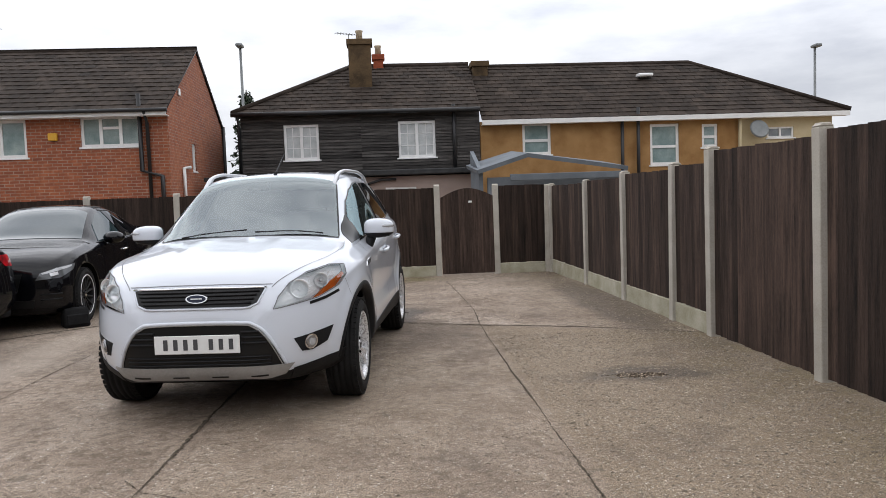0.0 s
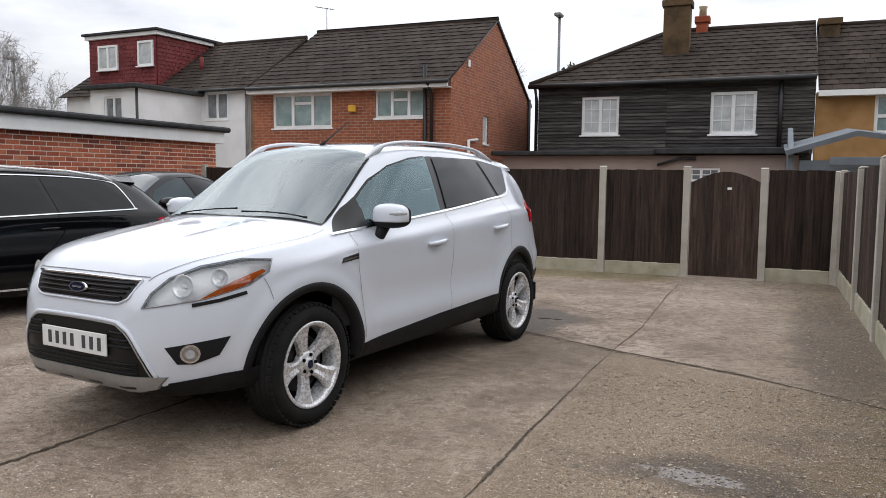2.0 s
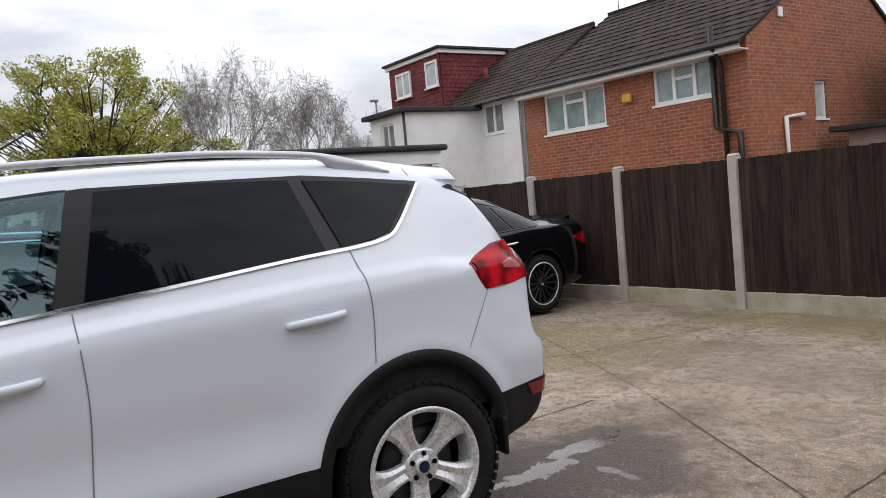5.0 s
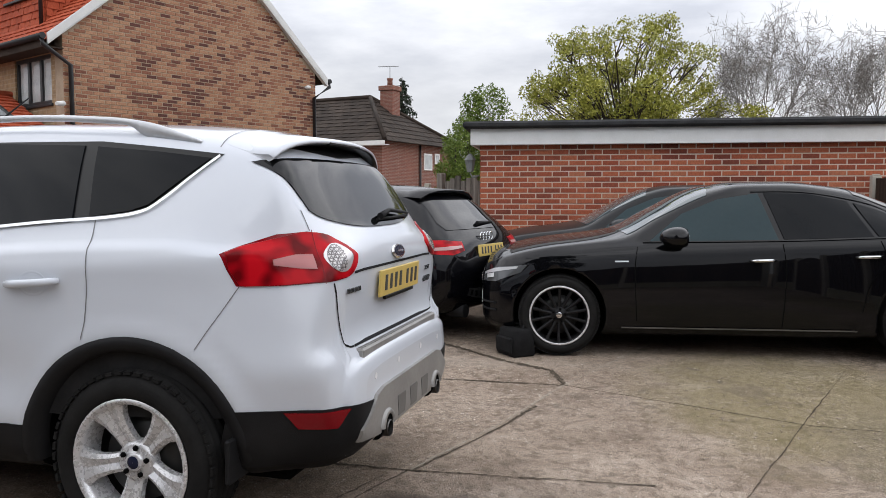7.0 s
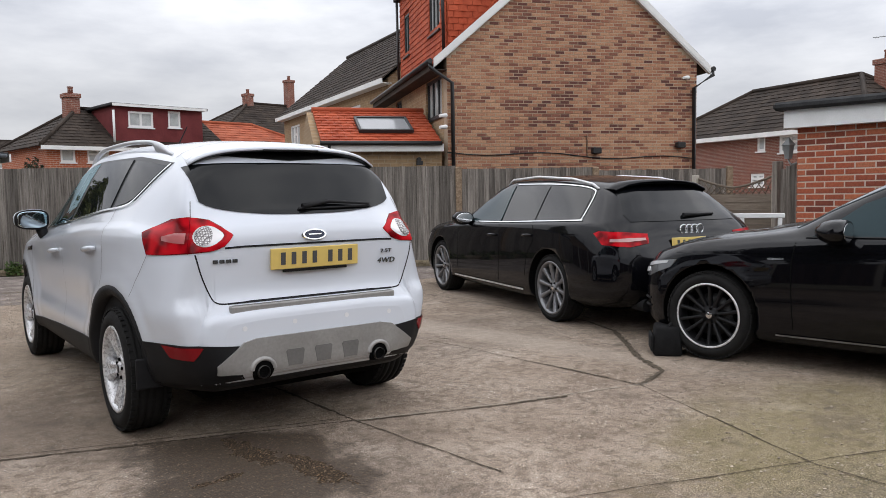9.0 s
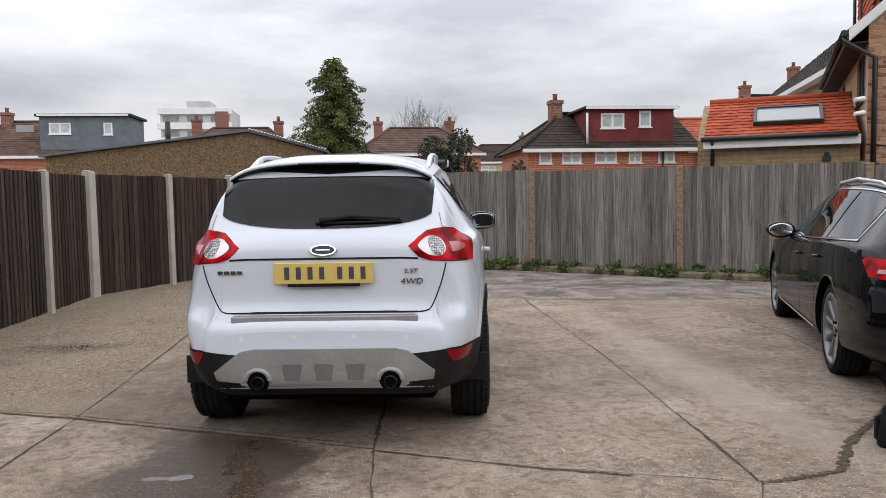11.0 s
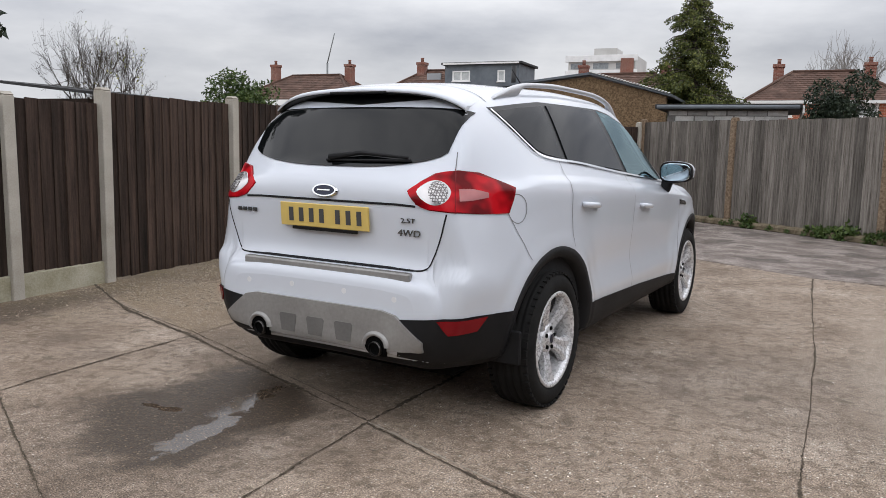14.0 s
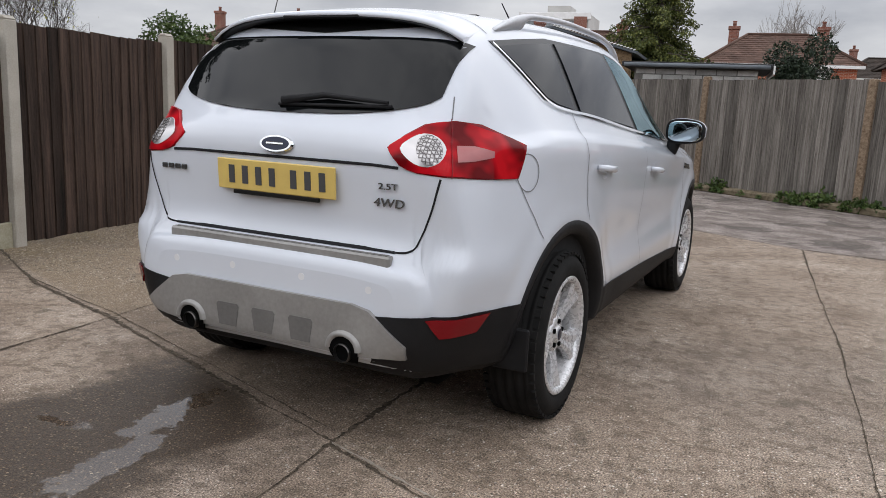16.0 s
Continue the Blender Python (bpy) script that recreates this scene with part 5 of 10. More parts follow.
def grown(poly, d):
    """The outline moved outwards by d."""
    n = len(poly)
    ca, cb = sum(p[0] for p in poly) / n, sum(p[1] for p in poly) / n
    return [(a + d * (a - ca) / math.hypot(a - ca, b - cb), b + d * (b - cb) / math.hypot(a - ca, b - cb)) for a, b in poly]


def headlamp_line(s):
    """Outline of a headlamp in its corner view."""
    return [(cpos_of(s, x, y, True), z) for x, y, z in ((0.440, -2.110, 0.728), (0.475, -2.085, 0.800), (0.545, -2.035, 0.872), (0.64, -1.93, 0.925), (0.75, -1.76, 0.955), (0.812, -1.605, 0.945), (0.825, -1.64, 0.885), (0.80, -1.76, 0.825), (0.70, -1.95, 0.770))]


def with_openings(bm, grow=0.0):
    open_skin(bm, TOP, grown(SCREEN, grow))
    for s in (1, -1):
        open_skin(bm, side_of(s), grown(SIDE_FRONT, grow))


bm = bmesh.new()
bm.from_mesh(suv_body.data)
with_openings(bm)
for _s in (1, -1):
    open_skin(bm, corner_view(_s, True, 38), grown(headlamp_line(_s), -0.004))
bm.to_mesh(suv_body.data)
bm.free()

# cabin: lining, floor, dashboard, seats
bm = suv_bm.copy()
bmesh.ops.delete(bm, geom=[f for f in bm.faces if f.calc_center_median().z < 0.50 or not -1.16 < f.calc_center_median().y < 1.93], context="FACES")
with_openings(bm, 0.012)
bmesh.ops.recalc_face_normals(bm, faces=bm.faces)
bm.normal_update()
_in = [(v, v.co - v.normal * 0.035) for v in bm.verts]
for v, q in _in:
    v.co = q
for f in bm.faces:
    f.smooth = True
    f.material_index = int(f.calc_center_median().z > 1.50)
part("cabin_lining", bm, [M_lining, M_headliner], suv)
suv_bm.free()
bm = bmesh.new()
box(bm, -0.74, 0.74, -1.10, 1.85, 0.42, 0.47, 0.01)
part("cabin_floor", bm, M_lining, suv)
bm = bmesh.new()
_v = box(bm, -0.66, 0.66, -1.10, -0.52, 0.72, 1.04, 0.05)
for v in _v:
    if v.co.z > 0.9:
        v.co.z += 0.045 * (1 - (v.co.x / 0.66) ** 2) - 0.05 * smooth_step(-0.8, -0.52, v.co.y)
part("dashboard", bm, M_lining, suv, "", True)
_w = new("steering_wheel")
_w.parent = suv
_w.matrix_basis = pose(-0.36, -0.44, 0.965, 68, 0, 0)
bm = bmesh.new()
tube(bm, [(0.185 * math.cos(k * math.pi / 16), 0.185 * math.sin(k * math.pi / 16), 0) for k in range(33)], 0.015, 8)
part("wheel_rim", bm, M_cladding, _w)
bm = bmesh.new()
for a in (0, 180, 270):
    tube(bm, [(0.04 * math.cos(radians(a)), 0.04 * math.sin(radians(a)), -0.02), (0.18 * math.cos(radians(a)), 0.18 * math.sin(radians(a)), 0)], 0.018, 6)
box(bm, -0.075, 0.075, -0.06, 0.06, -0.05, 0.01, 0.02)
part("wheel_boss", bm, M_cladding, _w)


def car_seat(x, y, wide):
    st = new("seat")
    st.parent = suv
    st.matrix_basis = pose(x, y, 0.47)
    bm = bmesh.new()
    box(bm, -wide / 2, wide / 2, -0.28, 0.24, 0.05, 0.26, 0.06)
    part("cushion", bm, M_seat, st, "", True)
    bm = bmesh.new()
    vs = box(bm, -wide / 2, wide / 2, -0.06, 0.07, 0.24, 0.80, 0.05)
    for v in vs:
        v.co.y += 0.36 * (v.co.z - 0.24) + 0.18
        v.co.x *= 1 - 0.22 * smooth_step(0.5, 0.8, v.co.z)
    part("seat_back", bm, M_seat, st, "", True)
    for k in (range(1) if wide < 0.7 else (-1, 1)):
        bm = bmesh.new()
        box(bm, k * 0.36 - 0.13, k * 0.36 + 0.13, 0.37, 0.46, 0.83, 1.00, 0.035)
        tube(bm, [(k * 0.36 - 0.05, 0.40, 0.78), (k * 0.36 - 0.05, 0.41, 0.86)], 0.007, 5)
        tube(bm, [(k * 0.36 + 0.05, 0.40, 0.78), (k * 0.36 + 0.05, 0.41, 0.86)], 0.007, 5)
        part("headrest", bm, M_seat, st, "", True)


car_seat(-0.36, -0.02, 0.50)
car_seat(0.36, -0.02, 0.50)
car_seat(0.0, 0.86, 1.24)
bm = bmesh.new()
box(bm, -0.12, 0.12, -0.475, -0.455, 1.405, 1.470, 0.012)
tube(bm, [(0, -0.46, 1.46), (0, -0.43, 1.53)], 0.012, 6)
part("rear_view_mirror", bm, M_cladding, suv)

for _s in (1, -1):
    fr = side_of(_s)
    # black pillars between the panes, each a piece of its own
    part("window_surround", panel(suv_skin, fr, [(0.120, 1.140), (0.207, 1.527), (0.262, 1.532), (1.05, 1.528), (1.30, 1.503), (1.575, 1.472), (1.365, 1.272), (1.20, 1.238), (0.70, 1.196)], 0.0030, 0.022), M_print, suv_body)
    part("mirror_sail", panel(suv_skin, fr, [(-1.045, 1.048), (-0.83, 1.185), (-0.705, 1.250), (-0.735, 1.078)], 0.0035, 0.022), M_print, suv_body)
    part("front_window_frame", ribbon(suv_skin, fr, [*SIDE_FRONT, SIDE_FRONT[0]], 0.022, 0.0032), M_print, suv_body)
    part("front_side_window", panel(suv_skin, fr, grown(SIDE_FRONT, 0.004), 0.0022, 0.022, 0.004, 3), M_clear_glass, suv_body, "clear side glass")
    part("rear_side_window", panel(suv_skin, fr, [(0.215, 1.162), (0.295, 1.518), (0.60, 1.524), (0.985, 1.512), (1.055, 1.230)], 0.0105, 0.022, 0.010, 3), M_privacy, suv_body, "dark privacy glass")
    part("rear_quarter_window", panel(suv_skin, fr, [(1.125, 1.238), (1.045, 1.508), (1.30, 1.486), (1.535, 1.458), (1.35, 1.282), (1.28, 1.258)], 0.0105, 0.022, 0.010, 3), M_privacy, suv_body, "dark privacy glass")
    part("window_trim", ribbon(suv_skin, fr, curve_pts([(-1.075, 1.040), (-0.5, 1.088), (0.3, 1.151), (0.9, 1.208), (1.19, 1.229), (1.33, 1.252), (1.40, 1.298), (1.48, 1.378), (1.565, 1.462)], 5), 0.011, 0.0105), M_chrome, suv_body, "bright metal strip under the side windows")
    # doors' gaps
    part("door_gap", ribbon(suv_skin, fr, curve_pts([(-0.925, 1.045), (-0.945, 0.88), (-0.915, 0.62), (-0.895, 0.425)], 6), 0.0042), M_gap, suv_body)
    part("door_gap", ribbon(suv_skin, fr, curve_pts([(0.175, 1.128), (0.190, 0.85), (0.175, 0.6), (0.16, 0.44)], 6), 0.0042), M_gap, suv_body)
    part("door_gap", ribbon(suv_skin, fr, curve_pts([(1.152, 1.222), (1.176, 1.10), (1.184, 0.98), (1.176, 0.86), (1.166, 0.795)], 6), 0.0042), M_gap, suv_body)
    part("bumper_gap", ribbon(suv_skin, fr, curve_pts([(1.752, 0.994), (1.69, 0.90), (1.635, 0.82), (1.605, 0.772)], 5), 0.0036), M_gap, suv_body)
    part("bumper_gap", ribbon(suv_skin, fr, curve_pts([(-1.665, 0.855), (-1.64, 0.80), (-1.63, 0.745)], 5), 0.0036), M_gap, suv_body)
    # lower cladding: sill, arches
    part("sill_cladding", panel(suv_skin, fr, [(-0.92, 0.25), (-0.92, 0.405), (0.0, 0.435), (0.93, 0.482), (0.93, 0.25)], 0.006, 0.05), M_cladding, suv_body, "black plastic sill cladding")
    part("arch_trim", arch_trim(suv_skin, _s, -WB, 0.36, 0.394, 0.442, -6, 186), M_cladding, suv_body, "black plastic wheel-arch trim")
    part("arch_trim", arch_trim(suv_skin, _s, WB, 0.363, 0.394, 0.448, -4, 186), M_cladding, suv_body, "black plastic wheel-arch trim")
    bm = bmesh.new()
    box(bm, _s * 0.69, _s * 0.86, 1.725, 1.745, 0.30, 0.46, 0.006)
    part("mud_flap", bm, M_cladding, suv_body)
    # door handles
    for _y, _z in ((-0.045, 0.937), (0.955, 0.995)):
        h = new("door_handle")
        h.parent = suv_body
        p, nrm = suv_skin.lay(fr, _y, _z)
        h.matrix_basis = pose(p.x, p.y, p.z)
        bm = bmesh.new()
        tube(bm, [(-_s * 0.004, -0.112, -0.008), (_s * 0.016, -0.100, -0.007), (_s * 0.028, -0.05, -0.003), (_s * 0.029, 0.05, 0.004), (_s * 0.018, 0.100, 0.009), (-_s * 0.004, 0.112, 0.010)], [0.011, 0.014, 0.0155, 0.0155, 0.014, 0.011], 10)
        part("grip", bm, M_white_paint, h)
        bm = bmesh.new()
        ring = []
        for k in range(25):
            a = k * math.tau / 24
            p2 = suv_skin.lay(fr, _y + 0.060 * math.cos(a), _z - 0.002 + 0.044 * math.sin(a))[0] - p
            ring.append([bm.verts.new(p2 + Vector((_s * o, 0, 0)) + Vector((0, g * math.cos(a), g * math.sin(a)))) for g, o in ((0.004, 0.0005), (0.0, 0.0015), (-0.006, 0.0005))])
        for a, b in zip(ring, ring[1:]):
            for i in range(2):
                bm.faces.new((a[i], b[i], b[i + 1], a[i + 1])).smooth = True
        part("recess", bm, M_white_paint, h)
    # mirror
    mi = new("door_mirror")
    mi.parent = suv
    mi.matrix_basis = pose(_s * 0.925, -0.655, 1.140)

    def shell_of(bm, rx, ry, rz, e, z_lo, z_hi, y_lo=-1.0, y_hi=0.042):
        bmesh.ops.create_uvsphere(bm, u_segments=32, v_segments=20, radius=1.0)
        for v in bm.verts:
            q = [math.copysign(abs(c) ** e, c) for c in v.co]
            k = 1 - 0.14 * (q[0] * _s > 0) * abs(q[0])
            v.co = (q[0] * rx, min(max(q[1] * ry * k, y_lo), y_hi), min(max(q[2] * rz * k, z_lo), z_hi))

    bm = bmesh.new()
    shell_of(bm, 0.118, 0.090, 0.078, 0.62, -0.034, 0.2, -1.0, 0.010)
    part("mirror_cap", bm, M_white_paint, mi, smooth=True)
    bm = bmesh.new()
    shell_of(bm, 0.116, 0.088, 0.076, 0.62, -0.2, 0.2, 0.006, 0.042)
    part("mirror_rim", bm, M_cladding, mi, "black mirror rim", True)
    bm = bmesh.new()
    shell_of(bm, 0.115, 0.086, 0.074, 0.62, -0.2, -0.030)
    part("mirror_base", bm, M_cladding, mi, "black lower mirror housing", True)
    bm = bmesh.new()
    bmesh.ops.create_uvsphere(bm, u_segments=24, v_segments=12, radius=1.0)
    for v in bm.verts:
        q = [math.copysign(abs(c) ** 0.6, c) for c in v.co]
        v.co = (q[0] * 0.102, 0.044 + q[1] * 0.003, q[2] * 0.062)
    part("mirror_glass", bm, M_mirror, mi, smooth=True)
    bm = bmesh.new()
    tube(bm, [(-_s * 0.110, -0.04, -0.165), (-_s * 0.080, -0.022, -0.125), (-_s * 0.060, 0, -0.05)], [0.026, 0.034, 0.044], 10)
    part("mirror_foot", bm, M_cladding, mi, "black mirror arm", True)
    bm = bmesh.new()
    tube(bm, [(_s * 0.035, -0.084, 0.018), (_s * 0.075, -0.076, 0.020), (_s * 0.104, -0.045, 0.020), (_s * 0.112, -0.015, 0.018)], [0.006, 0.013, 0.014, 0.008], 8)
    part("indicator", bm, M_clear_lens, mi, "clear side indicator")
    # roof rail
    bm = bmesh.new()
    prev = None
    for _k in range(64):
        _y = -0.42 + 1.88 * _k / 63
        _h = spline([-0.42, -0.36, -0.25, -0.05, 0.35, 0.75, 1.05, 1.22, 1.36, 1.46], [0.002, 0.026, 0.050, 0.058, 0.060, 0.062, 0.060, 0.050, 0.026, 0.002], _y)
        p, nrm = suv_skin.lay(TOP, _s * (0.556 - 0.025 * abs(_y - 0.5)), _y)
        open_part = smooth_step(-0.27, -0.20, _y) * (1 - smooth_step(1.14, 1.22, _y))
        top = p.z + _h
        low = p.z - 0.008 + open_part * (_h - 0.018)
        wd = 0.016
        c = 0.010 * min(1, _h / 0.03)
        ring = [bm.verts.new((p.x + q, p.y, z)) for q, z in ((wd - 0.004, low), (wd, top - c), (wd * 0.55, top - c * 0.2), (0, top), (-wd * 0.55, top - c * 0.2), (-wd, top - c), (-wd + 0.004, low))]
        if prev:
            for i in range(7):
                bm.faces.new((prev[i], prev[(i + 1) % 7], ring[(i + 1) % 7], ring[i]))
        else:
            bm.faces.new(ring[::-1])
        prev = ring
    bm.faces.new(prev)
    bmesh.ops.recalc_face_normals(bm, faces=bm.faces)
    part("roof_rail", bm, M_rail, suv, "satin silver roof rail", True)
    # wing vent
    part("wing_vent", panel(suv_skin, fr, [(-1.120, 0.886), (-1.10, 0.915), (-0.945, 0.935), (-0.945, 0.900)], 0.006, 0.03), M_chrome, suv_body, "bright wing vent")
    for _a, _b in ((0.891, 0.901), (0.908, 0.919)):
        part("vent_slot", panel(suv_skin, fr, [(-1.095, _a + 0.001), (-1.085, _b - 0.002), (-0.955, _b + 0.010), (-0.955, _a + 0.012)], 0.0095, 0.03), M_print, suv_body)
    # headlight: an open housing with two bowls behind a clear cover
    cf = corner_view(_s, True, 38)
    hl = headlamp_line(_s)
    lamp = new("headlight")
    lamp.parent = suv_body
    part("housing", panel(suv_skin, cf, grown(hl, 0.012), -0.048, 0.025, 0.002), M_housing, lamp, "silvered lamp housing")
    part("housing_wall", inner_wall(suv_skin, cf, hl, 0.048), M_housing, lamp)
    w_in = Vector(cf[3]).normalized()
    for _x, _y, _z, _r, _d in ((0.585, -1.985, 0.832, 0.056, 0.05), (0.690, -1.84, 0.868, 0.044, 0.04)):
        at = suv_skin.lay(cf, cpos_of(_s, _x, _y, True), _z)[0] + w_in * 0.016
        aim = (_s * 0.30, -1.0, 0.12)
        part("reflector", bowl(at, aim, _r, _d * 0.62), M_bowl, lamp, "round chrome reflector")
        bm = bmesh.new()
        tube(bm, [at - Vector(aim).normalized() * 0.03, at + Vector(aim).normalized() * 0.012], [0.012, 0.010], 10)
        part("bulb_shield", bm, M_housing, lamp)
    part("indicator_lens", panel(suv_skin, cf, [(cpos_of(_s, x, y, True), z) for x, y, z in ((0.63, -2.02, 0.764), (0.66, -1.97, 0.792), (0.755, -1.80, 0.858), (0.795, -1.68, 0.915), (0.81, -1.64, 0.892), (0.785, -1.78, 0.822), (0.70, -1.93, 0.772))], -0.010, 0.02, 0.01), M_amber, lamp, "amber indicator strip")
    part("lens", panel(suv_skin, cf, hl, 0.002, 0.025, 0.003), M_lamp_cover, lamp, "clear headlight lens")
    part("lens_edge", ribbon(suv_skin, cf, [*hl, hl[0]], 0.005, 0.004), M_gap, lamp)
    part("headlamp_slot", ribbon(suv_skin, cf, [(cpos_of(_s, 0.66, -2.005, True), 0.742), (cpos_of(_s, 0.735, -1.89, True), 0.762), (cpos_of(_s, 0.79, -1.76, True), 0.792)], 0.018, 0.004), M_print, suv_body)
    # fog lamp pocket
    part("fog_pocket", panel(suv_skin, cf, [(cpos_of(_s, x, y, True), z) for x, y, z in ((0.553, -2.075, 0.540), (0.60, -2.045, 0.455), (0.655, -1.99, 0.452), (0.735, -1.90, 0.490), (0.772, -1.86, 0.582), (0.70, -1.955, 0.566))], 0.004, 0.025), M_cladding, suv_body, "black fog-lamp pocket")
    for _r, _o, _m in ((0.047, 0.012, M_chrome), (0.037, 0.017, M_lamp_grey), (0.022, 0.022, M_clear_lens)):
        a0, b0 = cpos_of(_s, 0.648, -2.005, True), 0.507
        part("fog_lamp", panel(suv_skin, cf, [(a0 + _r * math.cos(t * 0.3142), b0 + _r * math.sin(t * 0.3142)) for t in range(20)], _o, 0.015), _m, suv_body)
    # front and rear corner cladding
    part("bumper_cladding", panel(suv_skin, cf, [(cpos_of(_s, 0.55, -2.07, True), 0.29), (cpos_of(_s, 0.56, -2.07, True), 0.368), (cpos_of(_s, 0.74, -1.87, True), 0.392), (cpos_of(_s, 0.84, -1.72, True), 0.415), (cpos_of(_s, 0.84, -1.72, True), 0.28)], 0.006, 0.04), M_cladding, suv_body)
    rc = corner_view(_s, False, 38)
    part("bumper_cladding", panel(suv_skin, rc, [(cpos_of(_s, 0.46, 2.14, False), 0.36), (cpos_of(_s, 0.46, 2.14, False), 0.535), (cpos_of(_s, 0.60, 2.09, False), 0.553), (cpos_of(_s, 0.74, 1.98, False), 0.560), (cpos_of(_s, 0.85, 1.76, False), 0.556), (cpos_of(_s, 0.86, 1.74, False), 0.345), (cpos_of(_s, 0.62, 2.06, False), 0.345)], 0.006, 0.04), M_cladding, suv_body)
    part("reflector", panel(suv_skin, rc, [(cpos_of(_s, x, y, False), z) for x, y, z in ((0.605, 2.075, 0.545), (0.645, 2.04, 0.482), (0.742, 1.95, 0.492), (0.772, 1.91, 0.553))], 0.012, 0.025), M_dark_red_lens, suv_body, "red rear reflector")
    # tail lamp
    tl = new("tail_lamp")
    tl.parent = suv_body
    lamp_line = [(cpos_of(_s, x, y, False), z) for x, y, z in ((0.468, 2.085, 1.090), (0.515, 2.055, 1.130), (0.58, 2.03, 1.166), (0.66, 1.98, 1.181), (0.72, 1.90, 1.172), (0.77, 1.78, 1.132), (0.795, 1.70, 1.106), (0.800, 1.73, 1.055), (0.797, 1.765, 0.998), (0.73, 1.91, 1.000), (0.64, 2.02, 1.008), (0.555, 2.055, 1.016), (0.505, 2.075, 1.036))]
    mid_a, mid_b = sum(p[0] for p in lamp_line) / 13, sum(p[1] for p in lamp_line) / 13
    part("lamp_surround", panel(suv_skin, rc, [(mid_a + (p[0] - mid_a) * 1.02, mid_b + (p[1] - mid_b) * 1.035) for p in lamp_line], 0.003, 0.020), M_dark_red_lens, tl)
    part("red_lens", panel(suv_skin, rc, curve_pts(lamp_line, 5, True), 0.008, 0.018, 0.008), M_red_lens, tl, "glossy red lamp lens")
    # the clear reversing lamp: a drop-shaped bezel round a cellular lens
    drop = [(cpos_of(_s, x, y, False), z) for x, y, z in ((0.492, 2.075, 1.090), (0.525, 2.055, 1.124), (0.57, 2.035, 1.142), (0.615, 2.015, 1.132), (0.638, 2.00, 1.090), (0.615, 2.02, 1.045), (0.57, 2.045, 1.030), (0.525, 2.065, 1.048))]
    drop = [(sum(q[0] for q in drop) / 8 + (p[0] - sum(q[0] for q in drop) / 8) * 0.88, 1.086 + (p[1] - 1.086) * 0.90) for p in drop]
    part("lamp_bezel", panel(suv_skin, rc, curve_pts(drop, 3, True), 0.0095, 0.015, 0.006), M_bezel, tl, "silver drop-shaped bezel")
    a0, b0 = cpos_of(_s, 0.582, 2.03, False), 1.087
    part("reversing_lens", panel(suv_skin, rc, [(a0 + 0.040 * math.cos(t * 0.3142), b0 + 0.046 * math.sin(t * 0.3142)) for t in range(20)], 0.0125, 0.012), M_honeycomb, tl)
    part("clear_bar", panel(suv_skin, rc, [(cpos_of(_s, x, y, False), z) for x, y, z in ((0.662, 1.99, 1.052), (0.662, 1.985, 1.102), (0.70, 1.935, 1.102), (0.742, 1.87, 1.088), (0.742, 1.87, 1.068), (0.70, 1.94, 1.056))], 0.0110, 0.02), M_pale_pink, tl, "pale indicator window")
    part("lamp_gap", ribbon(suv_skin, rc, [(cpos_of(_s, 0.645, 1.985, False), 1.186), (cpos_of(_s, 0.652, 2.015, False), 1.000)], 0.003, 0.0105), M_dark_red_lens, tl)
    # fuel flap on the right side
    if _s < 0:
        part("fuel_flap", ribbon(suv_skin, fr, [(1.685 + 0.066 * math.cos(t * 0.2618), 1.012 + 0.066 * math.sin(t * 0.2618)) for t in range(25)], 0.004), M_gap, suv_body, "round fuel filler flap")
    # wheels
    for _y in (-WB, WB):
        wheel(suv, (_s * 0.765, _y, WR), _s, WR, RIMR, "five", 28 if _y > 0 else 22)

# windscreen and rear screen
part("windscreen", panel(suv_skin, TOP, grown(SCREEN, 0.004), 0.0022, 0.022, 0.003, 4), M_screen_glass, suv_body, "clear raked windscreen")
part("windscreen_border", ribbon(suv_skin, TOP, [*SCREEN, SCREEN[0]], 0.030, 0.0034), M_print, suv_body)
part("scuttle", panel(suv_skin, TOP, [(-0.70, -1.010), (-0.40, -1.062), (0, -1.084), (0.40, -1.062), (0.70, -1.010), (0.66, -1.045), (0.40, -1.092), (0, -1.115), (-0.40, -1.092), (-0.66, -1.045)], 0.0045, 0.02), M_cladding, suv_body)
part("rear_window", panel(suv_skin, REAR, curve_pts([(-0.572, 1.262), (-0.50, 1.226), (-0.34, 1.198), (-0.15, 1.186), (0.15, 1.186), (0.34, 1.198), (0.50, 1.226), (0.572, 1.262), (0.592, 1.292), (0.578, 1.40), (0.556, 1.446), (0.30, 1.462), (-0.30, 1.462), (-0.556, 1.446), (-0.578, 1.40), (-0.592, 1.292)], 3, True), 0.006, 0.022), M_car_glass, suv_body, "dark rear screen")
# black panel paints the shade between the spoiler's lip and the glass
part("spoiler_shade", panel(suv_skin, REAR, [(-0.553, 1.445), (-0.30, 1.460), (0.30, 1.460), (0.553, 1.445), (0.535, 1.49), (0.36, 1.535), (-0.36, 1.535), (-0.535, 1.49)], 0.0045, 0.022), M_print, suv_body, "black band that paints the spoiler's shade")
